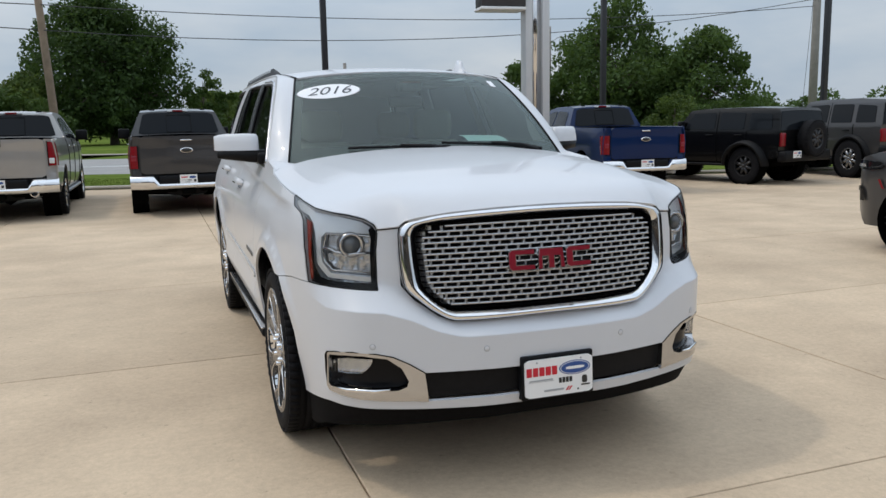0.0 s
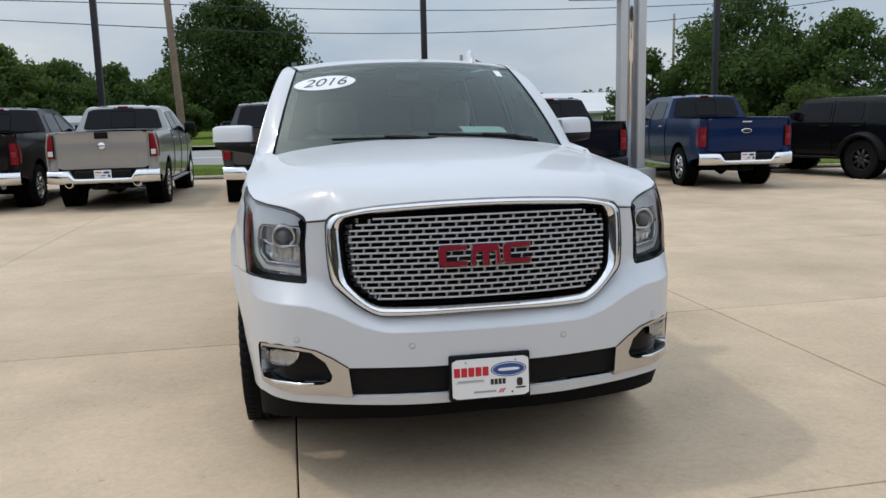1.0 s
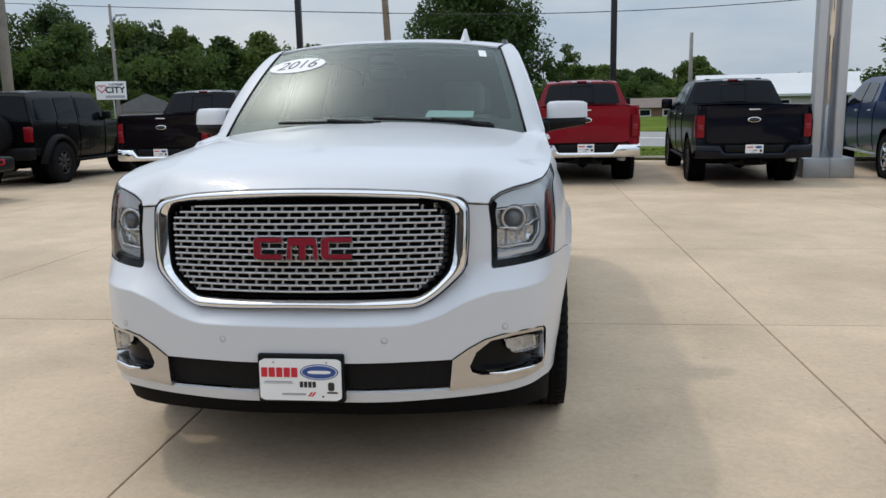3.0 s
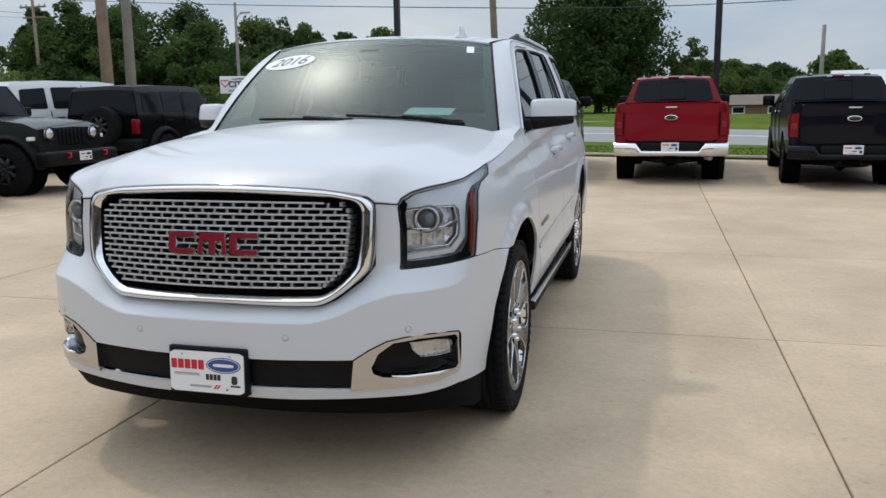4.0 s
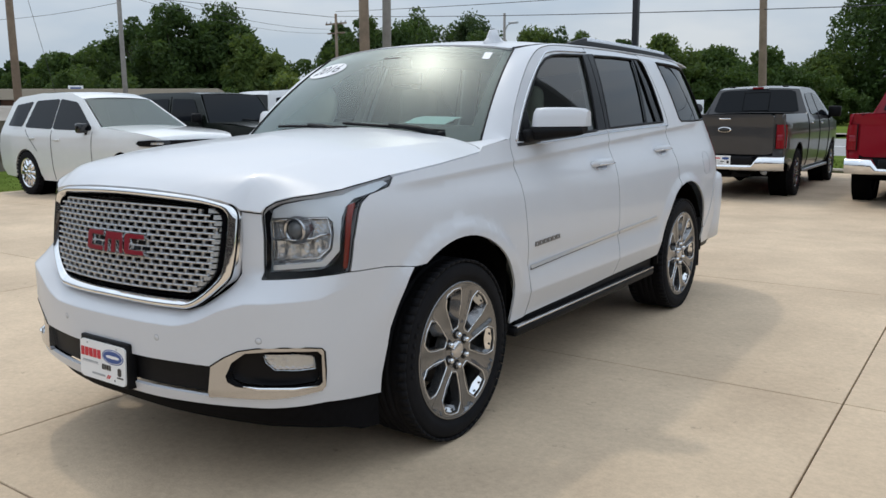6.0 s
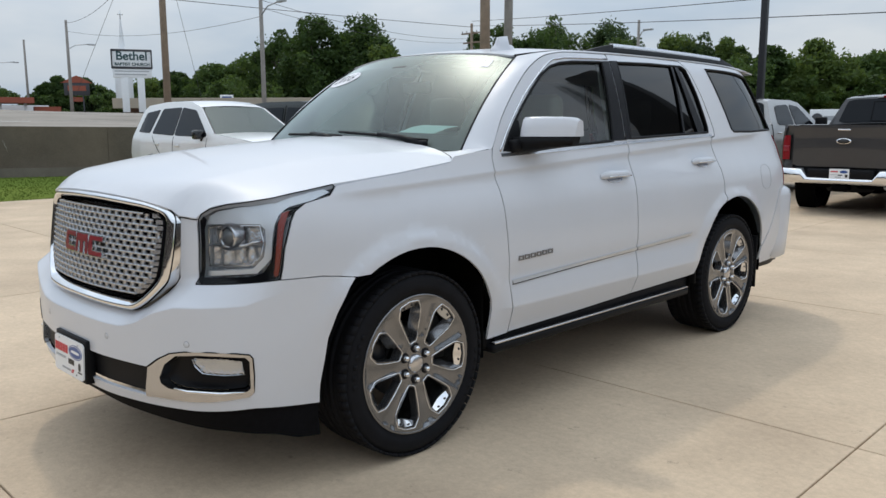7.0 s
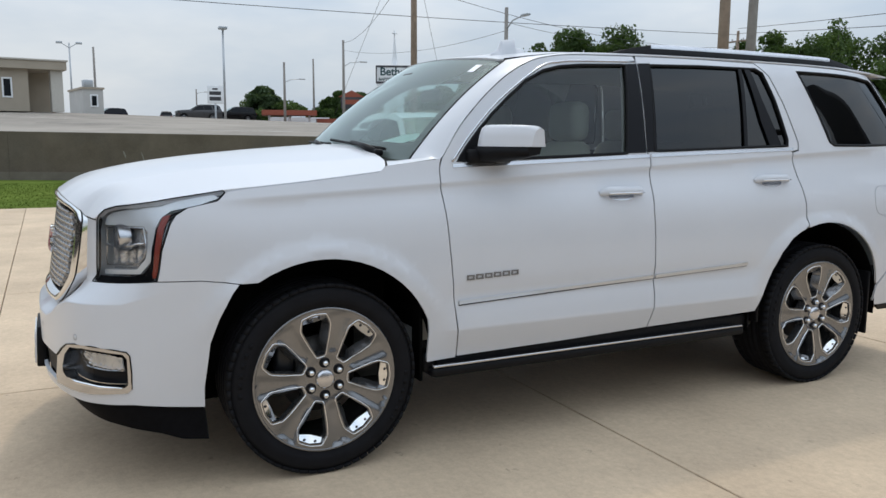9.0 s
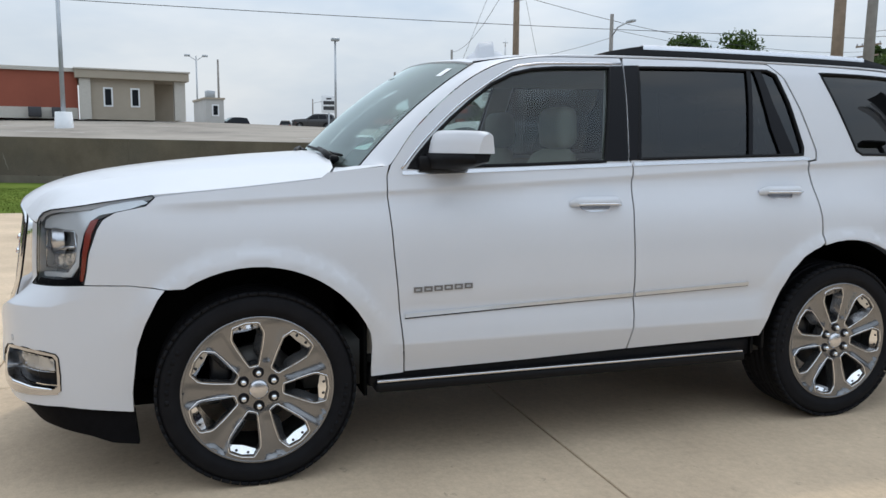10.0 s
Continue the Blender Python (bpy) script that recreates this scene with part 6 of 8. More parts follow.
LEDGE = [at_x(x) - CEN for x in np.linspace(0.0, 0.80, 24)] + [at_y(y) - CEN for y in np.linspace(-0.83, -0.36, 16)]
LEDGE = [(s, ledge(float(np.interp(s + CEN, ARC, PLX)))) for s in sorted(LEDGE)]
nose_lines = []
for lift in (-0.004, 0.0, 0.004, 0.085, 0.100):
    for a in (1, -1):
        nose_lines.append([(a * s, z + lift) for s, z in LEDGE if a > 0 or s > 0.01])
part("front_bumper", sheet(nose_line, nose, 0.028, [slot_hole], 0.015, 0.02, nose_lines[:6]), "white_paint", hero)
part("lower_slot", sheet([(-FOG[0][0], 0.512), (FOG[0][0], 0.514), (FOG[-1][0], 0.408), (-FOG[-1][0], 0.406)], lambda u, v: nose(u, v, -0.022), 0.05, (), 0.0), "dark_trim", hero, "black lower intake panel")
for sx in (1, -1):
    inner = [(at_x(0.618) - CEN, 0.488), (at_x(0.642) - CEN, 0.540), (at_x(0.695) - CEN, 0.580), (at_x(0.78) - CEN, 0.590), (at_y(-0.85) - CEN, 0.586), (at_y(-0.772) - CEN, 0.575), (at_y(-0.758) - CEN, 0.558), (at_y(-0.755) - CEN, 0.455), (at_y(-0.768) - CEN, 0.444),
             (at_y(-0.85) - CEN, 0.444), (at_x(0.745) - CEN, 0.447), (at_x(0.66) - CEN, 0.452), (at_x(0.626) - CEN, 0.466)]
    sg = (lambda pts, sx=sx: [(sx * a, b) for a, b in pts])
    bezel = part("fog_bezel", sheet(sg(FOG), lambda u, v: nose(u, v, 0.002 + 0.004 * math.sin(v * 20)), 0.02, [sg(inner)], 0.05 * sx * sx), "bezel_chrome", hero, "satin chrome fog lamp surround")
    part("fog_pocket", sheet(sg(inner), lambda u, v: nose(u, v, -0.045), 0.03, (), 0.0), "lamp_black", bezel)
    lamp = [(at_x(0.755) - CEN, 0.570), (at_y(-0.84) - CEN, 0.566), (at_y(-0.780) - CEN, 0.552), (at_y(-0.774) - CEN, 0.506), (at_y(-0.84) - CEN, 0.508), (at_x(0.79) - CEN, 0.516), (at_x(0.765) - CEN, 0.542)]
    part("fog_reflector", sheet(sg(lamp), lambda u, v: nose(u, v, -0.030 + 0.006 * math.sin(u * 260)), 0.012, (), 0.0), "reflector", bezel)
    lip = [(at_x(0.690) - CEN, 0.456), (at_x(0.745) - CEN, 0.449), (at_y(-0.85) - CEN, 0.444), (at_y(-0.776) - CEN, 0.442)]
    part("bezel_lip", tube([nose(a, b, 0.004) for a, b in sg(lip)], [0.004, 0.008, 0.008, 0.005], 8), "chrome", bezel, "polished lower lip")
    part("bezel_gap", tube([nose(a, b, 0.001) for a, b in sg(FOG)[:10]], 0.0028, 5), "lamp_black", bezel)
    part("fog_lens", sheet(sg(lamp), lambda u, v: nose(u, v, -0.012), 0.03, (), 0.01), "lens", bezel)
    dam = [(at_x(x), z - 0.002) for x, z in BUMPER_LOW] + [(s, z - 0.002) for s, z in half_low] + [(at_y(-0.488), 0.20), (at_y(-0.60), 0.212), (at_y(-0.70), 0.24), (at_x(0.80), 0.268), (at_x(0.55), 0.276), (at_x(0.0), 0.285)]
    tuck = (lambda u, v, sx=sx: skin(u, v, sx, -0.016) + Vector((0, 0.5 * max(0.0, 0.362 - v) * bump01(-0.55, -0.95, float(np.interp(u, ARC, PLY))), 0)))
    part("air_dam", sheet(dam, tuck, 0.04, (), 0.03 * sx), "dam_black", hero, "black plastic air dam")
for x, z in ((-0.307, 0.603), (0.307, 0.603), (0.745, 0.630), (-0.745, 0.630)):
    u = math.copysign(at_x(abs(x)) - CEN, x)
    c = nose(u, z, 0.0)
    n = (nose(u, z, 0.01) - c).normalized()
    m = Matrix.Translation(c) @ n.to_track_quat('X', 'Z').to_matrix().to_4x4()
    q = part("parking_sensor", lathe([(0, 0.0008), (0.0095, 0.0008), (0.0105, 0.0)], 20, m), "white_paint", hero)
    part("sensor_ring", lathe([(0.0100, 0.0010), (0.0122, 0.0010), (0.013, -0.001)], 20, m), "print_grey", q)

# grille: chrome surround, lattice, backing and badge
outer = GRILLE_OUT + [(-x, z) for x, z in reversed(GRILLE_OUT[1:-1])]
inner = GRILLE_IN + [(-x, z) for x, z in reversed(GRILLE_IN[1:-1])]


def round_loop(pts, per=5):
    """A smooth closed line through points."""
    p = [Vector(q) for q in pts]
    out = []
    for k in range(len(p)):
        a, b, c, d = p[k - 1], p[k], p[(k + 1) % len(p)], p[(k + 2) % len(p)]
        ta, tb = (c - a).normalized(), (d - b).normalized()
        h = (c - b).length
        for j in range(per):
            t = j / per
            out.append(tuple(b * (2 * t ** 3 - 3 * t * t + 1) + ta * h * (t ** 3 - 2 * t * t + t) + c * (3 * t * t - 2 * t ** 3) + tb * h * (t ** 3 - t * t)))
    return out


outer, inner = round_loop(outer), round_loop(inner)


def chain(k):
    rows = []
    for (a, b), dep in zip(((0.0, 1.0), (0.01, 0.99), (0.08, 0.92), (0.44, 0.56), (0.50, 0.50), (0.97, 0.03), (1.0, 0.0)), (-0.03, 0.008, 0.018, 0.020, 0.017, -0.010, -0.020)):
        side_drop = 0.016 * min(1.0, max(0.0, (abs(outer[k][0]) - 0.42) / 0.17))
        rows.append(grille_face(outer[k][0] * b + inner[k][0] * a, outer[k][1] * b + inner[k][1] * a, dep - side_drop * b))
    return rows


bm = bmesh.new()
cols = [chain(k) for k in range(len(outer))]
vs = [[bm.verts.new(p) for p in c] for c in cols]
for k in range(len(vs)):
    a, b = vs[k], vs[(k + 1) % len(vs)]
    for i in range(len(a) - 1):
        bm.faces.new((a[i], b[i], b[i + 1], a[i + 1]))
part("grille_surround", bm, "chrome", hero, "broad chrome grille surround")
part("surround_gap", tube([grille_face(x * 1.004, 0.93 + (z - 0.93) * 1.008, -0.002) for x, z in outer], 0.0026, 6, True), "lamp_black", hero)
part("surround_lip", loft([[grille_face(x, z, 0.0) for x, z in inner], [grille_face(x * 0.998, 0.93 + (z - 0.93) * 0.995, -0.06) for x, z in inner]], True), "lamp_black", hero)
part("grille_backing", sheet(inner, lambda x, z: grille_face(x, z, -0.06), 0.08, (), 0.0), "lamp_black", hero)


def reach(z):
    """Half width of the opening at a height."""
    p = GRILLE_IN
    best = 0.0
    for (x0, z0), (x1, z1) in zip(p, p[1:]):
        if min(z0, z1) <= z <= max(z0, z1) and abs(z1 - z0) > 1e-6:
            best = max(best, x0 + (x1 - x0) * (z - z0) / (z1 - z0))
    return best - 0.020


bm = bmesh.new()
ROWS, Z0, Z1, CELL = 14, 0.776, 1.092, 0.052


def bar(pts, w, t):
    """A flat bar of width w up and depth t along points of the grille face (x, z)."""
    rows = []
    for x, z in pts:
        rows.append([grille_face(x, z - w, -t), grille_face(x, z - w, 0.002), grille_face(x, z - w * 0.5, 0.006), grille_face(x, z + w * 0.5, 0.006), grille_face(x, z + w, 0.002), grille_face(x, z + w, -t)])
    add_loft(bm, rows)


for i in range(ROWS + 1):
    z = Z0 + (Z1 - Z0) * i / ROWS
    zz = min(max(z, 0.765), 1.10)
    r = min(reach(zz), reach(min(max(zz + 0.012, 0.765), 1.085)))
    bar([(r * k / 14, z - 0.012 * (k / 14) ** 2 * (z - 0.9) * 2) for k in range(-14, 15)], 0.0044, 0.013)
for i in range(ROWS):
    za, zb = Z0 + (Z1 - Z0) * i / ROWS, Z0 + (Z1 - Z0) * (i + 1) / ROWS
    r = reach((za + zb) / 2)
    x = -10 * CELL + (CELL / 2 if i % 2 else 0)
    while x < r:
        if abs(x) < r - 0.004:
            rows = []
            drop = -0.012 * (x / max(r, 0.1)) ** 2
            for z in (za, (za + zb) / 2, zb):
                zc = z + drop * (z - 0.9) * 2
                flare = 0.0032 if z != (za + zb) / 2 else 0.0
                rows.append([grille_face(x - 0.0042 - flare, zc, -0.013), grille_face(x - 0.0046 - flare, zc, 0.002), grille_face(x - 0.0018, zc, 0.006), grille_face(x + 0.0018, zc, 0.006),
                             grille_face(x + 0.0046 + flare, zc, 0.002), grille_face(x + 0.0042 + flare, zc, -0.013)])
            add_loft(bm, rows)
        x += CELL
    for s in (-1, 1):
        e = reach((za + zb) / 2)
        rows = [[grille_face(s * (e - 0.012), zz + 0.002, 0.004), grille_face(s * (e + 0.016), zz - 0.001, -0.03)] for zz in (za + 0.003, zb - 0.003)]
        add_loft(bm, rows)
part("grille_lattice", bm, "grille_silver", hero, "silver brick-pattern grille lattice")
badge = part("badge_plate", sheet([(-0.185, 0.905), (0.185, 0.905), (0.185, 0.975), (-0.185, 0.975)], lambda x, z: grille_face(x, z, 0.004), 0.1, (), 0.0), "lamp_black", hero)


def shrink(pts, d):
    """An outline drawn in by d, corner by corner."""
    p = [Vector(q) for q in pts]
    out = []
    for k in range(len(p)):
        a, b = (p[k] - p[k - 1]).normalized(), (p[(k + 1) % len(p)] - p[k]).normalized()
        na, nb = Vector((-a.y, a.x)), Vector((-b.y, b.x))
        m = na + nb
        out.append(p[k] + m * (d / max(0.35, 0.5 * m.length_squared)))
    return out


# three plain blocks, the outer two slotted from one side, the middle one notched above and below
T0, T1 = 0.896, 0.982


def slotted(x0, x1):
    return [(x0 + 0.014, T0), (x1, T0), (x1, T0 + 0.024), (x0 + 0.034, T0 + 0.024), (x0 + 0.034, T1 - 0.024), (x1, T1 - 0.024), (x1, T1), (x0 + 0.014, T1), (x0, T1 - 0.012), (x0, T0 + 0.012)]


blocks = [slotted(-0.186, -0.070), slotted(0.072, 0.190),
          [(-0.060, T0), (-0.036, T0), (-0.036, T0 + 0.050), (-0.012, T0 + 0.050), (-0.012, T0), (0.018, T0), (0.018, T0 + 0.050), (0.042, T0 + 0.050), (0.042, T0), (0.066, T0), (0.058, T1), (-0.052, T1)]]
for line in blocks:
    b = part("badge_block", sheet(line, lambda x, z: grille_face(x, z, 0.022), 0.05, (), 0.02), "chrome", badge, "chrome-edged red badge block")
    part("red_face", sheet(shrink(line, 0.0036), lambda x, z: grille_face(x, z, 0.0245), 0.05, (), 0.003), "red_badge", b)

# front plate in its frame
frame_m = pose(-0.005, -1.082, 0.462, -3, 0, 0)
pf = part("plate_frame", box((-0.163, 0.008, -0.088), (0.163, 0.05, 0.094), 0.006), "dark_trim", hero, "black plate holder")
pf.matrix_local = frame_m
pl = part("licence_plate", sheet(rounded([(-0.154, -0.078), (0.154, -0.078), (0.154, 0.078), (-0.154, 0.078)], 0.06, 2), lambda x, z: Vector((x, 0.0, z)), 0.06, (), 0.006), "plate_white", hero, "white dealer plate with red, blue and grey print")
pl.matrix_local = frame_m


def print_patch(outline, mat, lift=0.0015, name="print_bar"):
    return part(name, sheet(outline, lambda x, z: Vector((x, -lift, z)), 0.05, (), 0.001), mat, pl, smooth=False)


def rect(x0, z0, x1, z1, r=0.06):
    return rounded([(x0, z0), (x1, z0), (x1, z1), (x0, z1)], r, 1)


def oval(cx, cz, a, b, n=28):
    return [(cx + a * math.cos(2 * math.pi * k / n), cz + b * math.sin(2 * math.pi * k / n)) for k in range(n)]


for k in range(5):
    print_patch(rect(-0.147 + k * 0.0285, 0.010, -0.147 + k * 0.0285 + 0.0235, 0.046), "print_red")
print_patch(oval(0.072, 0.030, 0.072, 0.030), "print_blue", 0.0010, "print_oval")
print_patch(oval(0.072, 0.030, 0.067, 0.0265), "plate_white", 0.0014, "print_oval")
print_patch(oval(0.072, 0.030, 0.064, 0.024), "print_blue", 0.0018, "print_oval")
print_patch(rect(0.03, 0.024, 0.115, 0.036, 0.2), "plate_white", 0.0024)
print_patch(rect(-0.135, -0.010, -0.030, -0.005), "print_grey")
print_patch(rect(-0.14, -0.014, -0.025, -0.0125), "print_grey")
for k in range(4):
    print_patch(rect(-0.002 + k * 0.016, -0.028, -0.002 + k * 0.016 + 0.0125, -0.006), "print_black")
print_patch(rect(0.104, -0.040, 0.128, -0.008, 0.2), "print_black")
print_patch(rect(0.10, -0.050, 0.14, -0.044), "print_black")
print_patch(rect(-0.07, -0.058, 0.02, -0.050), "print_grey")
for k in range(2):
    print_patch([(0.028 + k * 0.012, -0.062), (0.035 + k * 0.012, -0.062), (0.047 + k * 0.012, -0.046), (0.040 + k * 0.012, -0.046)], "print_red")
for x in (-0.10, 0.10, 0.085):
    print_patch(oval(x, 0.066 if x != 0.085 else -0.062, 0.004, 0.004, 10), "print_grey" if x != 0.085 else "print_black", 0.002, "plate_bolt")

# head lamps
SI, SO = at_x(0.697), at_y(-0.655)


def lampface(q, z, sx, d):
    return skin(SI + (SO - SI) * q, z, sx, d)


for sx in (1, -1):
    line = HL_TOP + HL_REAR + HL_LOW
    hl = part("head_lamp", side_sheet(line, sx, 0.03, (), 0.02, -0.075), "reflector", hero, "clear-lensed headlamp with projector and amber marker")
    rim = dense([tuple(p) for p in line], 0.025)
    part("lamp_seal", tube([skin(p[0], p[1], sx, -0.003) for p in rim], 0.0024, 6, True), "lamp_black", hl)
    wall = [[skin(p[0], p[1], sx, -0.006) for p in rim], [skin(p[0], p[1], sx, -0.075) for p in rim]]
    part("lamp_wall", loft(wall, True), "lamp_silver", hl)
    dark = [(0.90, 0.985), (0.97, 1.055), (1.07, 1.098), (1.25, 1.122), (1.62, 1.150), (1.62, 1.140), (1.28, 1.110), (1.14, 1.085), (1.06, 1.02), (1.0, 0.870), (0.70, 0.862), (0.88, 0.925)]
    part("outer_bezel", sheet(dark, lambda u, v: lampface(u, v, sx, -0.016), 0.03, (), 0.0), "bezel_black", hl)
    low_black = [(0.02, 0.842), (0.97, 0.860), (0.95, 0.895), (0.60, 0.872), (0.02, 0.864)]
    part("lower_bezel", sheet(low_black, lambda u, v: lampface(u, v, sx, -0.012), 0.08, (), 0.0), "bezel_black", hl)
    part("inner_bezel", sheet([(0.0, 0.845), (0.055, 0.850), (0.055, 1.040), (0.09, 1.078), (0.06, 1.092), (0.01, 1.075)], lambda u, v: lampface(u, v, sx, -0.008), 0.05, (), 0.0), "bezel_black", hl)
    drl = [(0.05, 1.060), (0.09, 1.092), (0.20, 1.112), (0.45, 1.130), (0.80, 1.146), (1.20, 1.164), (1.60, 1.183), (1.66, 1.172), (1.45, 1.146), (1.18, 1.128), (1.04, 1.100), (0.95, 1.060), (0.90, 1.00), (0.88, 0.935), (0.66, 0.878), (0.05, 0.868),
           (0.05, 0.884), (0.60, 0.896), (0.76, 0.940), (0.80, 1.0), (0.80, 1.045), (0.72, 1.066), (0.30, 1.066)]
    part("light_guide", sheet(drl, lambda u, v: lampface(u, v, sx, -0.022 - 0.01 * math.sin(u * 3)), 0.035, (), 0.03 * sx, 0.03), "lamp_silver", hl, "bright C-shaped light guide")
    up = [(0.06, 0.985), (0.70, 0.985), (0.74, 1.02), (0.72, 1.056), (0.06, 1.052)]
    part("upper_reflector", sheet(up, lambda u, v: lampface(u, v, sx, -0.060), 0.05, (), 0.0), "reflector", hl)
    lowr = [(0.06, 0.908), (0.56, 0.915), (0.70, 0.950), (0.72, 0.975), (0.06, 0.975)]
    part("lower_reflector", sheet(lowr, lambda u, v: lampface(u, v, sx, -0.050 - 0.020 * math.cos((u - 0.35) * 4) + 0.006 * math.sin(u * 40) * math.cos(v * 160)), 0.025, (), 0.0), "reflector", hl)
    part("lamp_divider", tube([lampface(q, z, sx, -0.030) for q, z in ((0.05, 0.983), (0.30, 0.978), (0.50, 0.985), (0.60, 1.0), (0.74, 1.003))], 0.0055, 6), "chrome", hl)
    part("lamp_frame", tube([lampface(q, z, sx, -0.034) for q, z in ((0.05, 0.90), (0.05, 0.98), (0.05, 1.05), (0.3, 1.060), (0.72, 1.060), (0.76, 1.0), (0.72, 0.945), (0.57, 0.910), (0.05, 0.902))], 0.004, 6), "chrome", hl)
    c = lampface(0.31, 1.018, sx, -0.045)
    n = Vector((0.12 * sx, -1, 0)).normalized()
    m = Matrix.Translation(c) @ n.to_track_quat('X', 'Z').to_matrix().to_4x4()
    pr = part("projector_ring", lathe([(0.036, 0.020), (0.044, 0.027), (0.052, 0.020), (0.057, -0.02)], 28, m), "satin_chrome", hl)
    part("projector_lens", lathe([(0.0, 0.032), (0.014, 0.030), (0.026, 0.024), (0.036, 0.011), (0.037, -0.01)], 28, m), "projector", pr)
    amb = [(1.07, 1.104), (1.17, 1.112), (1.09, 1.06), (1.03, 0.98), (0.985, 0.870), (0.915, 0.868), (0.955, 0.985), (1.0, 1.06)]
    part("amber_marker", sheet(amb, lambda u, v: lampface(u, v, sx, -0.012), 0.03, (), 0.01 * sx), "amber", hl, "orange-red side marker")
    lens = part("lamp_lens", side_sheet(line, sx, 0.03, (), 0.0, -0.001), "lens", hl)
    lens.visible_shadow = False

# hood, meeting lamps and wings along one line
EDGE = HL_TOP + [(at_y(-0.25), 1.208), (at_y(-0.05), 1.226), (at_y(0.15), 1.247), (at_y(0.268), 1.260)]
edge_pts = [skin(s, z) for s, z in EDGE]
eY = np.array([p.y for p in edge_pts] + [0.31, 0.42])
eX = np.array([p.x for p in edge_pts] + [0.955, 0.955])
eZ = np.array([p.z for p in edge_pts] + [1.265, 1.275])
cY = np.array([-0.98, -0.93, -0.88, -0.78, -0.65, -0.5, -0.3, 0.0, 0.2, 0.42])
cZ = np.array([1.140, 1.172, 1.202, 1.237, 1.267, 1.291, 1.315, 1.343, 1.357, 1.372])


FX = [0.0, 0.20, 0.407, 0.54, 0.585, 0.607, 0.645] + [p.x for p in edge_pts[:6]]
FY = [-0.951, -0.944, -0.925, -0.898, -0.880, -0.864, -0.849] + [p.y for p in edge_pts[:6]]
FZ = [1.158, 1.155, 1.143, 1.125, 1.112, 1.091, 1.087] + [1.083] + [p.z for p in edge_pts[1:6]]
# behind the lamp's inner corner the shoulder runs on evenly
shY, shX, shZ = list(eY[5:]), list(eX[5:]), list(eZ[5:])
shY, shX, shZ = [-1.0] + shY, [shX[0] - 0.07] + shX, [shZ[0] - 0.030] + shZ
lip_fall = {}


def crease_x(y):
    return 0.575 + 0.125 * (y + 0.9)


def hood_z(x, y):
    xe, ze = float(np.interp(y, shY, shX)), float(np.interp(y, shY, shZ))
    zc = float(smooth_interp(y, list(cY), list(cZ)))
    # a nearly flat top as far as the crease, then a plane down to the wing
    xk = crease_x(y)
    zk = ze + (zc - ze) * (0.68 - 0.20 * bump01(-0.35, 0.33, y))
    a = abs(x)
    top = zc - (zc - zk) * (a / xk) ** 2
    fall = zk - (zk - ze) * (a - xk) / max(0.04, xe - xk)
    t = bump01(xk - 0.022, xk + 0.022, a)
    z = top * (1 - t) + fall * t if a < xe * 1.2 else ze
    # the front rolls down to meet the grille surround
    yf = float(np.interp(abs(x), FX, FY))
    if y < yf + 0.15:
        if abs(x) not in lip_fall:
            lip_fall[abs(x)] = 0.0
            lip_fall[abs(x)] = hood_z(x, yf).z - float(np.interp(abs(x), FX, FZ))
        z -= lip_fall[abs(x)] * ((yf + 0.15 - max(y, yf)) / 0.15) ** 2.2
    return Vector((x, y, z))


hood_half = [(0.0, -0.951), (0.20, -0.944), (0.407, -0.925), (0.54, -0.898), (0.585, -0.880), (0.607, -0.864), (0.645, -0.849), (0.681, -0.833)]
hood_half += [(p.x - 0.004, p.y + 0.004) for p in edge_pts[1:]] + [(0.925, 0.285), (0.875, 0.318), (0.80, 0.345), (0.6, 0.365), (0.3, 0.372), (0.0, 0.375)]
hood_line = hood_half + [(-x, y) for x, y in reversed(hood_half[1:-1])]
hood_creases = [[(a * (crease_x(y) + w), y) for y in np.linspace(-0.82, 0.31, 40)] for w in (-0.022, 0.0, 0.022) for a in (1, -1)]
for sx in (1, -1):
    part("hood_gap", tube([skin(at_x(x), z, sx, 0.001) for x, z in ((0.612, 1.084), (0.64, 1.0815), (0.667, 1.079), (0.694, 1.0775))], 0.0032, 5), "lamp_black", hero)
part("hood", sheet(hood_line, hood_z, 0.035, (), 0.02, 0.03, hood_creases), "white_paint", hero)

# wings, doors and quarters
FDOOR_FRONT = [(0.618, 0.430), (0.600, 0.60), (0.588, 0.72), (0.566, 0.95), (0.556, 1.10), (0.552, 1.20), (0.556, 1.27)]
FRAME_TOP = [(p.x, p.y) for p in smooth_line([(0.575, 1.315), (0.675, 1.445), (0.76, 1.53), (0.855, 1.612), (0.98, 1.70), (1.12, 1.768), (1.25, 1.798), (1.40, 1.812), (1.762, 1.822)], 4)]
BGAP = [(1.765, 1.80), (1.735, 1.50), (1.722, 1.352), (1.744, 1.30), (1.722, 1.18), (1.708, 1.04), (1.714, 0.80), (1.716, 0.62), (1.700, 0.455)]
RDOOR_REAR = [(2.628, 1.824), (2.70, 1.756), (2.76, 1.60), (2.822, 1.385), (2.815, 1.345), (2.765, 1.335), (2.772, 1.21), (2.790, 1.05), (2.788, 0.928)]
RARCH = [(2.762, 0.910), (2.72, 0.894), (2.665, 0.864), (2.590, 0.790), (2.535, 0.69), (2.500, 0.592), (2.455, 0.468)]
WIN_F = [(0.648, 1.300), (0.70, 1.362), (0.775, 1.440), (0.855, 1.513), (0.954, 1.592), (1.07, 1.674), (1.178, 1.726), (1.28, 1.750), (1.40, 1.762), (1.690, 1.774), (1.600, 1.330), (1.2, 1.315)]
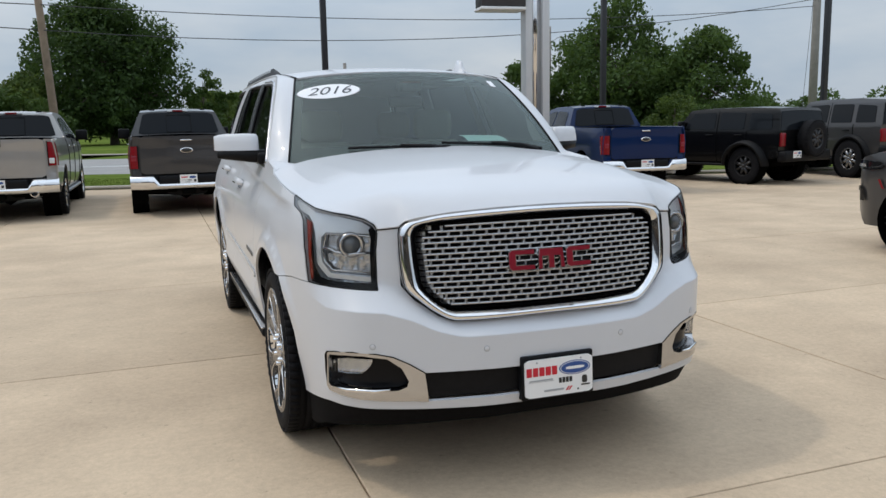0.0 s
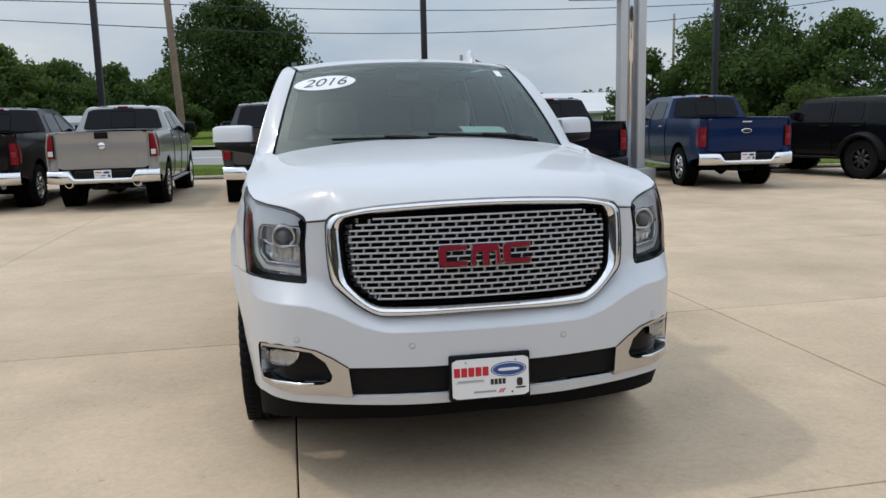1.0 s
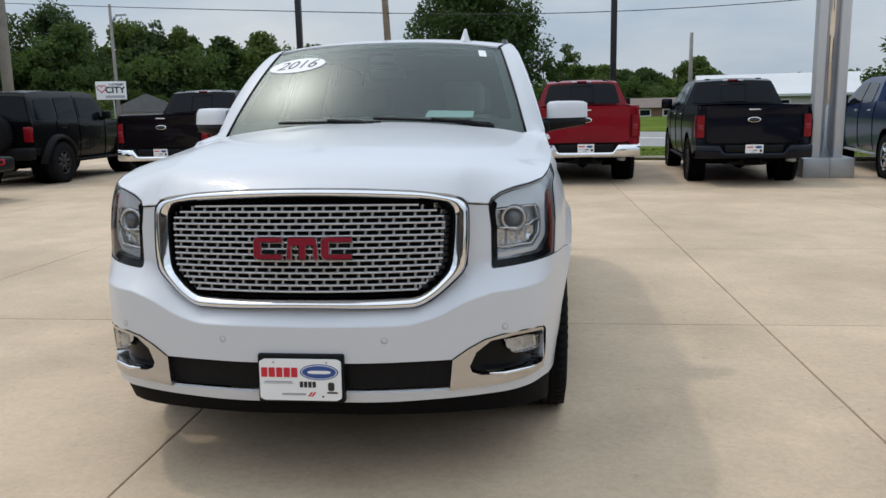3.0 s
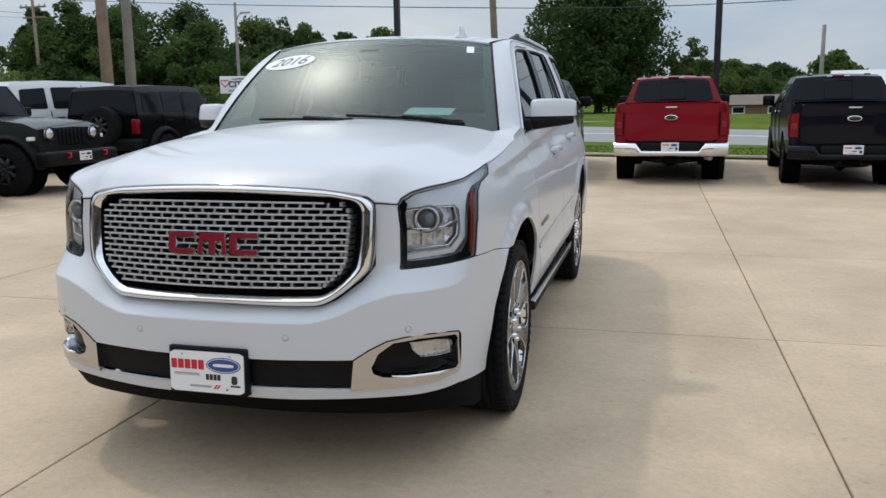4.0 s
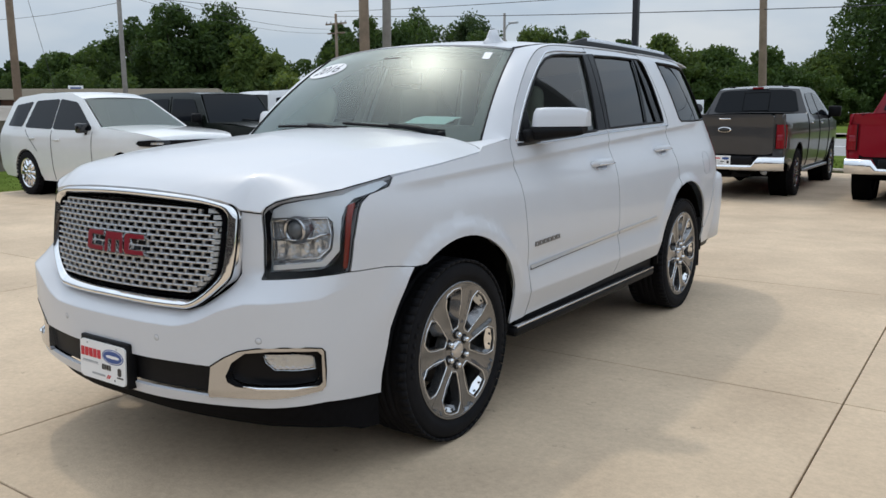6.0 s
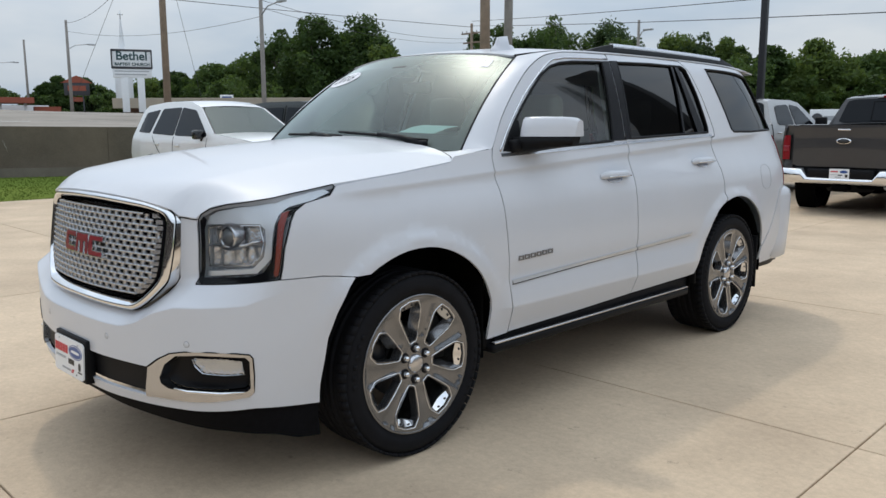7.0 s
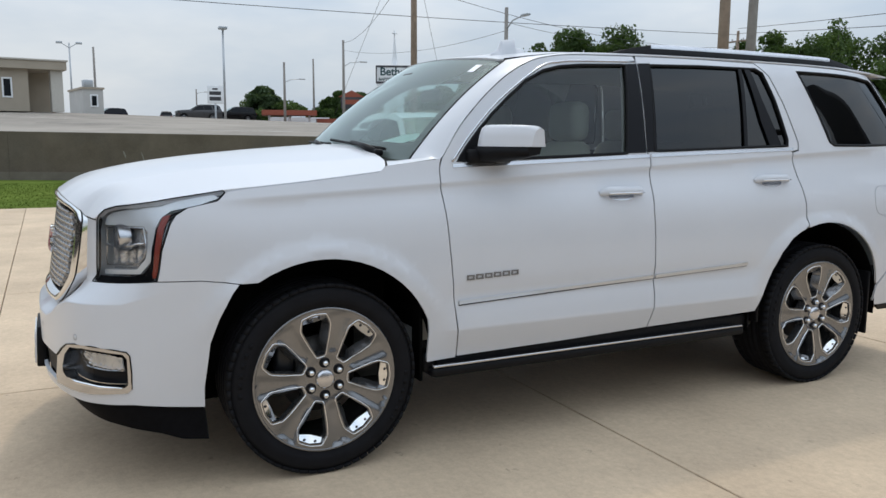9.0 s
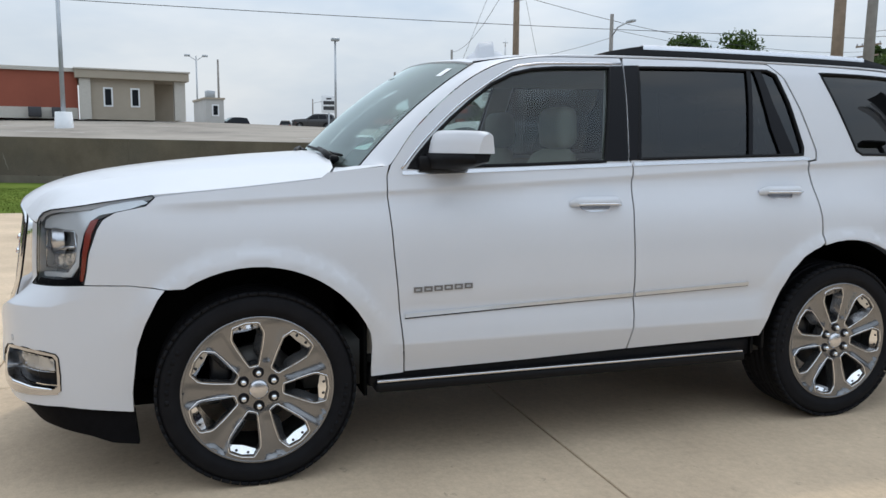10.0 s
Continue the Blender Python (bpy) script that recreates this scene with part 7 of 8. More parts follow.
WIN_R = [(1.772, 1.340), (1.846, 1.780), (2.2, 1.790), (2.610, 1.792), (2.655, 1.770), (2.700, 1.62), (2.742, 1.40), (2.735, 1.366), (2.2, 1.352)]
WIN_Q = [(2.945, 1.790), (3.20, 1.788), (3.60, 1.776), (3.87, 1.760), (3.892, 1.742), (3.932, 1.405), (3.915, 1.376), (3.4, 1.366), (3.12, 1.368), (3.085, 1.388)]


SIDE_LINES = [[(at_y(y), 1.175 + 0.05 * y + lift) for y in np.linspace(-0.5, 3.7, 90)] for lift in (0.010, 0.0, -0.010)]
SIDE_LINES += [[(at_y(y), z) for y in np.linspace(0.5, 2.6, 50)] for z in (0.552, 0.56, 0.568, 0.70)]
for cy in (0.0, 2.946):
    for r in (0.555, 0.590):
        SIDE_LINES.append([(at_y(cy + r * math.cos(radians(a))), 0.40 + r * math.sin(radians(a))) for a in range(20, 161, 3)])


def offset_gap(pts, dy):
    return [(y + dy, z) for y, z in pts]


WING = Y((-0.335, 0.838)) + Y((-0.48, 0.856), (-0.646, 0.858)) + [(s + 0.008, z) for s, z in reversed(HL_REAR[:-1])] + [(s, z - 0.004) for s, z in EDGE[8:]] \
    + Y((0.285, 1.270), (0.30, 1.280), (0.42, 1.296), (0.535, 1.307), (0.565, 1.313)) + Y(*offset_gap(list(reversed(FDOOR_FRONT)), -0.006)) + Y((0.612, 0.424), (0.472, 0.418)) \
    + Y(*[(y, z) for y, z in reversed(ARCH_F[1:-1]) if z < 0.846 or y > -0.3])
FDOOR = Y(*FDOOR_FRONT) + Y(*FRAME_TOP) + Y(*offset_gap(BGAP, -0.004)) + Y((1.2, 0.440))
RDOOR = Y(*offset_gap(list(reversed(BGAP)), 0.004)) + Y((1.78, 1.823), (2.2, 1.828)) + Y(*offset_gap(RDOOR_REAR, -0.004)) + Y(*RARCH)
QUARTER = Y(*[(2.632, 1.830), (2.708, 1.756), (2.768, 1.60), (2.829, 1.385), (2.822, 1.338), (2.772, 1.329), (2.778, 1.21), (2.796, 1.05), (2.794, 0.930)]) \
    + Y(*ring(2.946, 0.42, 0.52, 107, 16, 12)) + Y((3.455, 0.54), (3.60, 0.70), (3.76, 0.945), (3.915, 0.957), (3.928, 1.20), (3.932, 1.338), (3.955, 1.342), (3.93, 1.80), (3.4, 1.815), (3.0, 1.826))
for sx in (1, -1):
    part("front_wing", side_sheet(WING, sx, 0.03, (), 0.012, 0.0, 0.02, SIDE_LINES), "white_paint", hero)
    fd = part("front_door", side_sheet(FDOOR, sx, 0.032, [Y(*WIN_F)], 0.012, 0.0, 0.02, SIDE_LINES), "white_paint", hero)
    rd = part("rear_door", side_sheet(RDOOR, sx, 0.032, [Y(*WIN_R)], 0.012, 0.0, 0.02, SIDE_LINES), "white_paint", hero)
    qp = part("rear_quarter", side_sheet(QUARTER, sx, 0.035, [Y(*WIN_Q)], 0.012, 0.0, 0.02, SIDE_LINES), "white_paint", hero)
    for win, owner, mat, nm in ((WIN_F, fd, "door_glass", "front_window"), (WIN_R, rd, "privacy", "rear_window"), (WIN_Q, qp, "privacy", "quarter_window")):
        g = part(nm, side_sheet(Y(*win), sx, 0.05, (), 0.0, -0.010), mat, owner)
        g.visible_shadow = False
        part("window_seal", tube([skin(at_y(p[0]), p[1], sx, -0.003) for p in dense(win, 0.03)], 0.009, 6, True), "dark_trim", owner)
    # bright belt line and the black pillar covers
    belt = [(0.62, 1.287), (0.9, 1.294), (1.3, 1.308), (1.6, 1.319), (1.735, 1.324)]
    part("belt_strip", side_sheet(Y(*belt) + Y(*[(y, z - 0.016) for y, z in reversed(belt)]), sx, 0.05, (), 0.006, 0.004), "satin_chrome", fd)
    belt = [(1.748, 1.325), (2.1, 1.336), (2.5, 1.347), (2.775, 1.354)]
    part("belt_strip", side_sheet(Y(*belt) + Y(*[(y, z - 0.016) for y, z in reversed(belt)]), sx, 0.05, (), 0.006, 0.004), "satin_chrome", rd)
    frm = [(0.618, 1.297), (0.742, 1.435), (0.92, 1.590), (1.165, 1.742), (1.285, 1.772), (1.40, 1.782), (1.755, 1.794)]
    part("frame_strip", tube([skin(at_y(p[0]), p[1], sx, 0.001) for p in smooth_line(frm, 6)], 0.0060, 6), "satin_chrome", fd, "thin bright window frame strip")
    part("pillar_cover", side_sheet(Y((1.603, 1.330), (1.692, 1.778), (1.760, 1.782), (1.718, 1.332)), sx, 0.05, (), 0.006, 0.004), "pillar_black", fd, "glossy black pillar cover")
    part("pillar_cover", side_sheet(Y((1.7265, 1.334), (1.769, 1.784), (1.852, 1.788), (1.790, 1.338)), sx, 0.05, (), 0.006, 0.004), "pillar_black", rd, "glossy black pillar cover")
    part("window_bar", side_sheet(Y((2.402, 1.354), (2.480, 1.796), (2.505, 1.796), (2.425, 1.354)), sx, 0.05, (), 0.006, 0.002), "pillar_black", rd)
    part("pillar_cover", side_sheet(Y((2.600, 1.356), (2.560, 1.50), (2.525, 1.796), (2.565, 1.796), (2.60, 1.62), (2.640, 1.50), (2.69, 1.357)), sx, 0.05, (), 0.006, 0.002), "pillar_black", rd)
    part("mirror_sail", side_sheet(Y((0.640, 1.297), (0.70, 1.365), (0.775, 1.445), (0.80, 1.44), (0.785, 1.31)), sx, 0.05, (), 0.006, 0.003), "dark_trim", fd)
    # bright moulding on the doors
    for a, b, owner in ((0.609, 1.708, fd), (1.722, 2.350, rd)):
        ln = [(a + (b - a) * k / 10, 0.671 + (a + (b - a) * k / 10 - 0.609) * 0.0356) for k in range(11)]
        part("door_moulding", side_sheet(Y(*ln) + Y(*[(y, z + 0.017) for y, z in reversed(ln)]), sx, 0.06, (), 0.008, 0.009), "moulding", owner, "bright door moulding")
        # black line under the moulding, drawn in for the shadow it casts
        part("moulding_gap", tube([skin(at_y(y), z - 0.002, sx, 0.003) for y, z in ln], 0.0032, 5), "lamp_black", owner)
    for k in range(6):
        y0, z0 = 0.646 + k * 0.0455, 0.779 + k * 0.0016
        ring4 = [(y0, z0), (y0 + 0.037, z0), (y0 + 0.037, z0 + 0.023), (y0, z0 + 0.023)]
        slit = [(y0 + 0.0075, z0 + 0.0065), (y0 + 0.0295, z0 + 0.0065), (y0 + 0.0295, z0 + 0.0165), (y0 + 0.0075, z0 + 0.0165)]
        part("name_badge", side_sheet(Y(*ring4), sx, 0.05, [Y(*slit)], 0.004, 0.005), "badge_grey", fd, "small grey name plate bar")
    # handles
    for y0, y1, z, owner in ((1.390, 1.655, 1.139, fd), (2.432, 2.692, 1.180, rd)):
        cup = part("handle_cup", side_sheet(Y(*rounded([(y0 + 0.05, z - 0.035), (y1 - 0.06, z - 0.035), (y1 - 0.06, z + 0.02), (y0 + 0.05, z + 0.02)], 0.25, 2)), sx, 0.02, (), 0.0, 0.0015), "satin_chrome", owner)
        rows = []
        for t in range(13):
            y = y0 + (y1 - y0) * t / 12
            out = 0.040 * min(1.0, math.sin(math.pi * min(1, max(0.0, t / 12))) * 2.2) ** 0.6 if 0 < t < 12 else 0.004
            hh = 0.017 if 0 < t < 12 else 0.008
            rows.append([skin(at_y(y), z + hh * b, sx, max(0.0, out + c)) for b, c in ((-1, -0.012), (-0.9, 0.0), (0.0, 0.004), (0.9, 0.0), (1, -0.012))])
        h = part("door_handle", loft(rows), "white_paint", owner)
        part("handle_trim", tube([skin(at_y(y0 + (y1 - y0) * t / 10), z - 0.014, sx, 0.040) for t in range(1, 10)], 0.004, 6), "chrome", h)
    # door mirror
    rows = []
    for x, yf, k in ((0.935, 0.745, 0.86), (0.95, 0.728, 0.97), (0.99, 0.735, 1.0), (1.05, 0.765, 1.0), (1.11, 0.805, 0.99), (1.145, 0.84, 0.95), (1.166, 0.875, 0.84)):
        yb = 0.944
        prof = [(yf, 0.0), (yf + 0.008, 0.045), (yf + 0.020, 0.080), (yf + 0.038, 0.094), (yb - 0.025, 0.092), (yb - 0.008, 0.084), (yb, 0.0)]
        rows.append([Vector((sx * x, y, 1.366 + z * k)) for y, z in prof])
    bm = loft(rows)
    bm.faces.new([bm.verts.new(p) for p in rows[-1]])
    bm.faces.new([bm.verts.new(p) for p in rows[0]])
    mr = part("door_mirror", bm, "white_paint", hero, "white door mirror with black base")
    bm = bmesh.new()
    rows = [[Vector((sx * x, y, z)) for y, z in ((yf + 0.012, 1.303 + lift), (yf - 0.003, 1.364), (0.932, 1.364), (0.922, 1.303 + lift), (0.86, 1.294 + lift))] for x, yf, lift in ((0.89, 0.73, -0.01), (0.97, 0.73, 0.0), (1.05, 0.765, 0.012), (1.12, 0.815, 0.022), (1.155, 0.86, 0.03))]
    add_loft(bm, rows, True)
    bm.faces.new([bm.verts.new(p) for p in rows[-1]])
    part("mirror_base", bm, "dark_trim", mr)
    part("mirror_foot", box((min(sx * 0.86, sx * 0.95), 0.69, 1.288), (max(sx * 0.86, sx * 0.95), 0.84, 1.352), 0.015), "dark_trim", mr)
    part("mirror_glass", box((min(sx * 0.95, sx * 1.13), 0.930, 1.372), (max(sx * 0.95, sx * 1.13), 0.936, 1.448), 0.001), "chrome", mr)
    # sill, running board, liners, flaps
    part("sill", box((min(sx * 0.80, sx * 0.958), 0.46, 0.36), (max(sx * 0.80, sx * 0.958), 2.46, 0.455), 0.02), "dark_trim", hero)
    rb = part("running_board", box((min(sx * 0.80, sx * 1.005), 0.485, 0.345), (max(sx * 0.80, sx * 1.005), 2.37, 0.395), 0.018), "dark_trim", hero, "black running board with a bright strip")
    part("board_strip", box((min(sx * 0.975, sx * 1.008), 0.49, 0.394), (max(sx * 0.975, sx * 1.008), 2.35, 0.404), 0.003), "satin_chrome", rb)
    for k in range(7):
        part("board_rib", box((min(sx * 0.86, sx * 0.965), 1.9 + k * 0.055, 0.394), (max(sx * 0.86, sx * 0.965), 1.93 + k * 0.055, 0.399), 0.001), "rubber", rb)
    for cy, rr in ((-0.005, 0.520), (2.946, 0.525)):
        part("wheel_liner", loft([[Vector((sx * (0.85 + h), cy + r * math.cos(radians(a)), 0.41 + r * math.sin(radians(a)))) for r, h in ((0.05, -0.38), (rr, -0.36), (rr + 0.004, 0.125 - (0.075 * max(0.0, -math.cos(radians(a))) ** 2 if cy < 1 else 0.0)))] for a in range(-6, 187, 6)]), "underbody", hero)
    # added dark panel, keeps the gap behind the front tyre in shade
    part("splash_guard", box((min(sx * 0.50, sx * 0.965), 0.440, 0.33), (max(sx * 0.50, sx * 0.965), 0.456, 0.80), 0.004), "underbody", hero)
    part("mud_flap", box((min(sx * 0.76, sx * 0.985), 3.395, 0.24), (max(sx * 0.76, sx * 0.985), 3.41, 0.62), 0.004), "dark_trim", hero)
    part("mud_flap", box((min(sx * 0.90, sx * 0.985), 2.475, 0.40), (max(sx * 0.90, sx * 0.985), 2.49, 0.78), 0.004), "dark_trim", hero)
    # tail lamp and rear corner
    tl = Y((3.920, 0.960), (3.936, 1.20), (3.940, 1.334), (3.975, 1.334), (4.015, 1.20), (4.02, 0.960))
    part("tail_lamp", side_sheet(tl, sx, 0.04, (), 0.01, 0.004), "red_lens", hero, "tall red tail lamp")
    part("rear_corner", side_sheet(Y((3.80, 0.955), (3.955, 0.955), (4.02, 0.7), (4.02, 0.40), (3.50, 0.405), (3.466, 0.44), (3.462, 0.53), (3.60, 0.69), (3.755, 0.93)), sx, 0.04, (), 0.012, 0.003), "white_paint", hero)
    part("bumper_valance", side_sheet(Y((3.52, 0.404), (4.02, 0.398), (4.02, 0.35), (3.56, 0.365)), sx, 0.05, (), 0.01, -0.004), "dark_trim", hero)
    part("rear_pillar", side_sheet(Y((3.936, 1.79), (3.975, 1.79), (4.01, 1.342), (3.961, 1.342)), sx, 0.04, (), 0.0, -0.002), "pillar_black", hero)
gate = [[Vector((k / 6 * p.x, p.y + 0.05 * (1 - (k / 6) ** 2), p.z)) for k in range(-6, 7)] for p in [skin(at_y(4.02 - 0.09 * max(0.0, z - 1.3)), z, 1, -0.004) for z in (0.50, 0.75, 0.95, 1.15, 1.34, 1.50, 1.65, 1.79)]]
lift = part("liftgate", loft(gate), "white_paint", hero)
part("rear_glass", loft([[q + Vector((0, 0.006, 0)) for q in row[1:-1]] for row in gate[4:]]), "window_dark", lift, "dark rear window")
# rear bumper, standing a little out from the body
wide = skin(at_y(3.76), 0.7).x
lane = [(wide - 0.012, 3.74), (wide + 0.012, 3.83), (wide + 0.014, 3.92), (wide - 0.004, 3.99), (wide - 0.06, 4.045), (wide - 0.18, 4.08), (0.4, 4.105)]
lane = lane + [(0.0, 4.11)] + [(-x, y) for x, y in reversed(lane)]
part("rear_bumper", loft([[Vector((x * k, 3.6 + (y - 3.6) * (1 - 2 * (1 - k)), z)) for x, y in lane] for k, z in ((0.955, 0.40), (0.985, 0.42), (0.993, 0.55), (1.0, 0.70), (1.0, 0.88), (0.99, 0.925), (0.965, 0.945), (0.92, 0.95))]), "white_paint", hero)
part("fuel_door", tube([skin(at_y(3.47 + 0.085 * ca), 1.045 + 0.085 * cb, 1, 0.0012) for ca, cb in rounded([(-1, -1), (1, -1), (1, 1), (-1, 1)], 0.22, 2)], 0.0009, 5, True), "print_grey", hero, "fuel door gap")

# roof and screen
rY = [0.90, 1.02, 1.2, 1.4, 2.0, 3.0, 3.5, 3.85, 4.0]
rE = [1.755, 1.778, 1.803, 1.822, 1.836, 1.834, 1.822, 1.795, 1.77]
rC = [1.812, 1.832, 1.853, 1.868, 1.888, 1.884, 1.862, 1.832, 1.81]
rX = [0.655, 0.668, 0.690, 0.706, 0.714, 0.712, 0.706, 0.690, 0.67]


def roof_z(x, y):
    xe = float(np.interp(y, rY, rX))
    ze, zc = smooth_interp(y, rY, rE), smooth_interp(y, rY, rC)
    return Vector((x, y, ze + (zc - ze) * (1 - min(1.2, abs(x) / xe) ** 2.4)))


def screen(a, b, d=0.0):
    """The windscreen: a from -1 to 1 across, b from 0 at the cowl to 1 at the roof."""
    def f(a, b):
        k = 1 - a * a
        base = Vector((0.815 * a, 0.455 - 0.135 * k, 1.300 + 0.02 * k))
        top = Vector((0.664 * a, 1.030 - 0.115 * k, 1.772 + 0.038 * k))
        p = base.lerp(top, b)
        return p + Vector((0, -0.030, 0.045)) * (4 * b * (1 - b)) * 0.55
    p = f(a, b)
    if d:
        e = 0.01
        n = (f(a + e, b) - f(a - e, b)).cross(f(a, b + e) - f(a, b - e)).normalized()
        p = p + n * d
    return p


roof_half = [(0.0, screen(0, 1).y + 0.004)] + [(0.664 * k / 6, screen(k / 6, 1).y + 0.004) for k in range(1, 6)] + [(0.650, 1.012), (0.668, 1.10), (0.690, 1.25), (0.700, 1.45), (0.708, 2.0), (0.706, 3.0), (0.700, 3.5), (0.684, 3.83), (0.60, 3.90), (0.3, 3.95), (0.0, 3.96)]
part("roof", sheet(roof_half + [(-x, y) for x, y in reversed(roof_half[1:-1])], roof_z, 0.05, (), 0.01, 0.03), "white_paint", hero)
ws = part("windscreen", facing(loft([[screen(-1 + 2 * i / 20, j / 14) for i in range(21)] for j in range(15)]), (0, -1, 1)), "windscreen", hero)
ws.visible_shadow = False
part("screen_band", loft([[screen(-1 + 2 * i / 20, b, -0.003) for i in range(21)] for b in (0.0, 0.05, 0.10, 0.13)]), "dash", ws)
part("screen_band", loft([[screen(-1 + 2 * i / 20, b, -0.003) for i in range(21)] for b in (0.94, 0.97, 1.0)]), "dash", ws)
for s in (-1, 1):
    part("screen_band", loft([[screen(s * (0.93 + 0.07 * i / 3), 0.1 + 0.84 * j / 12, -0.003) for i in range(4)] for j in range(13)]), "dash", ws)
part("sensor_housing", box((-0.07, 0.80, 1.69), (0.07, 0.92, 1.75), 0.02), "dash", hero)
for sx in (1, -1):
    # windscreen pillar, running into the roof's side
    outer_line = smooth_line([(0.535, 1.310), (0.572, 1.3185), (0.672, 1.4485), (0.7575, 1.534), (0.853, 1.616), (0.978, 1.704), (1.119, 1.772), (1.25, 1.802), (1.40, 1.816), (1.8, 1.827), (2.3, 1.833), (2.9, 1.832), (3.4, 1.824), (3.80, 1.806)], 6)
    n = len(outer_line)
    inner_pts = []
    split = 6 * 7
    for i, p in enumerate(outer_line):
        if i <= split:
            inner_pts.append(screen(sx * 1.005, i / split, 0.004))
        else:
            q = roof_z(sx * float(np.interp(p.y if False else p[0], rY, rX)) * 0.985, p[0])
            t = min(1.0, (i - split) / 6)
            inner_pts.append(screen(sx * 1.005, 1, 0.004).lerp(q, t) if t < 1 else q)
    rows = []
    for p, q in zip(outer_line, inner_pts):
        o = skin(at_y(p[0]), p[1], sx, 0.0)
        mid = o.lerp(q, 0.5) + Vector((sx * 0.012, -0.004, 0.012))
        row = []
        for k in range(7):
            t = k / 6
            row.append(o * (1 - t) ** 2 + mid * 2 * t * (1 - t) + q * t * t)
        rows.append(row)
    part("screen_pillar", loft(rows), "white_paint", hero)
    # cowl corner between the hood's slanted rear cut and the pillar's foot
    cut = [skin(at_y(0.300), 1.282, sx)] + [hood_z(sx * x, y + 0.008) + Vector((0, 0, -0.002)) for x, y in ((0.918, 0.292), (0.895, 0.306), (0.873, 0.320), (0.850, 0.330), (0.826, 0.338), (0.80, 0.346))]
    foot = rows[0]
    cw = []
    for j in range(6):
        t = j / 5
        row = [a.lerp(b, t) for a, b in zip(cut, foot)]
        y = row[0].y
        row[0] = skin(at_y(y), 1.282 + (1.310 - 1.282) * t, sx)
        for k in (1, 2, 3, 4, 5):
            row[k] = row[k] + Vector((sx * 0.006, 0, 0.008)) * math.sin(math.pi * t) * math.sin(math.pi * k / 6)
        cw.append(row)
    part("cowl_corner", loft(cw), "white_paint", hero)
    part("pillar_seal", tube([screen(sx * 1.002, j / 12, 0.002) for j in range(13)], 0.006, 6), "dark_trim", hero)
    part("roof_groove", tube([roof_z(sx * float(np.interp(y, rY, rX)) * 0.982, y) + Vector((0, 0, 0.0)) for y in np.linspace(1.03, 3.8, 24)], 0.0042, 6), "dark_trim", hero)
    # roof rail
    ry = np.linspace(1.64, 3.58, 22)
    rows = []
    for i, y in enumerate(ry):
        t = i / 21
        up = 0.050 * min(1.0, t * 7, (1 - t) * 7) ** 0.8
        b0 = roof_z(sx * 0.665, y)
        rows.append([b0 + Vector((sx * -0.022, 0, -0.004)), b0 + Vector((sx * -0.018, 0, up)), b0 + Vector((sx * 0.014, 0, up)), b0 + Vector((sx * 0.022, 0, -0.004))])
    rail = part("roof_rail", loft(rows), "dark_trim", hero, "black roof rail with silver top")
    part("rail_top", loft([[r[1] + Vector((0, 0, 0.003)), r[1].lerp(r[2], 0.5) + Vector((0, 0, 0.007)), r[2] + Vector((sx * 0.001, 0, 0.002)), r[2] + Vector((sx * 0.003, 0, -0.018))] for r in rows[3:-3]]), "satin_chrome", rail)
bm = bmesh.new()
fin0 = roof_z(0.45, 1.20)
rows = []
for t, w, h in ((-0.125, 0.010, 0.004), (-0.115, 0.024, 0.018), (-0.088, 0.034, 0.027), (-0.086, 0.034, 0.030), (-0.070, 0.034, 0.064), (-0.064, 0.032, 0.070), (0.006, 0.028, 0.072), (0.010, 0.028, 0.070), (0.012, 0.032, 0.028), (0.05, 0.028, 0.020), (0.062, 0.010, 0.004)):
    y = fin0.y + t
    z = roof_z(0.45, y).z
    rows.append([Vector((0.45 - w, y, z - 0.005)), Vector((0.45 - w * 0.55, y, z + h * 0.45)), Vector((0.45 - w * 0.15, y, z + h)), Vector((0.45 + w * 0.15, y, z + h)), Vector((0.45 + w * 0.55, y, z + h * 0.45)), Vector((0.45 + w, y, z - 0.005))])
add_loft(bm, rows)
part("roof_antenna", bm, "white_paint", hero, "white fin antenna")

# cowl and wipers
part("cowl_panel", loft([[Vector((0.83 * k / 8, 0.30 + 0.13 * (k / 8) ** 2, 1.296)) for k in range(-8, 9)], [Vector((0.83 * k / 8, 0.40 + 0.08 * (k / 8) ** 2, 1.305)) for k in range(-8, 9)]]), "dark_trim", hero)
for a0, a1, b0, b1 in ((0.08, -0.62, 0.055, 0.075), (0.78, 0.03, 0.045, 0.09)):
    w = part("wiper", tube([screen(a0 + (a1 - a0) * t / 10, b0 + 0.006 + (b1 - b0) * t / 10, 0.018) for t in range(11)], 0.0075, 6), "dark_trim", hero)
    am = a0 + (a1 - a0) * 0.5
    part("wiper_arm", tube([screen(a0 - 0.02, 0.0, 0.03), screen(a0 + (a1 - a0) * 0.2, 0.035, 0.040), screen(am, (b0 + b1) / 2 + 0.010, 0.028)], [0.022, 0.016, 0.008], 6), "dark_trim", w)
    part("wiper_cap", box(tuple(screen(a0 - 0.02, 0.01, 0.03) - Vector((0.03, 0.02, 0.015))), tuple(screen(a0 - 0.02, 0.01, 0.03) + Vector((0.03, 0.02, 0.015))), 0.01), "dark_trim", w)

# stickers on the glass and papers behind it
def on_screen(outline, lift, mat, name, label=""):
    return part(name, sheet(outline, lambda x, y: screen(-0.722 + x * 1.36, 0.758 + y * 1.10, lift), 0.03, (), 0.0), mat, ws, label, smooth=False)


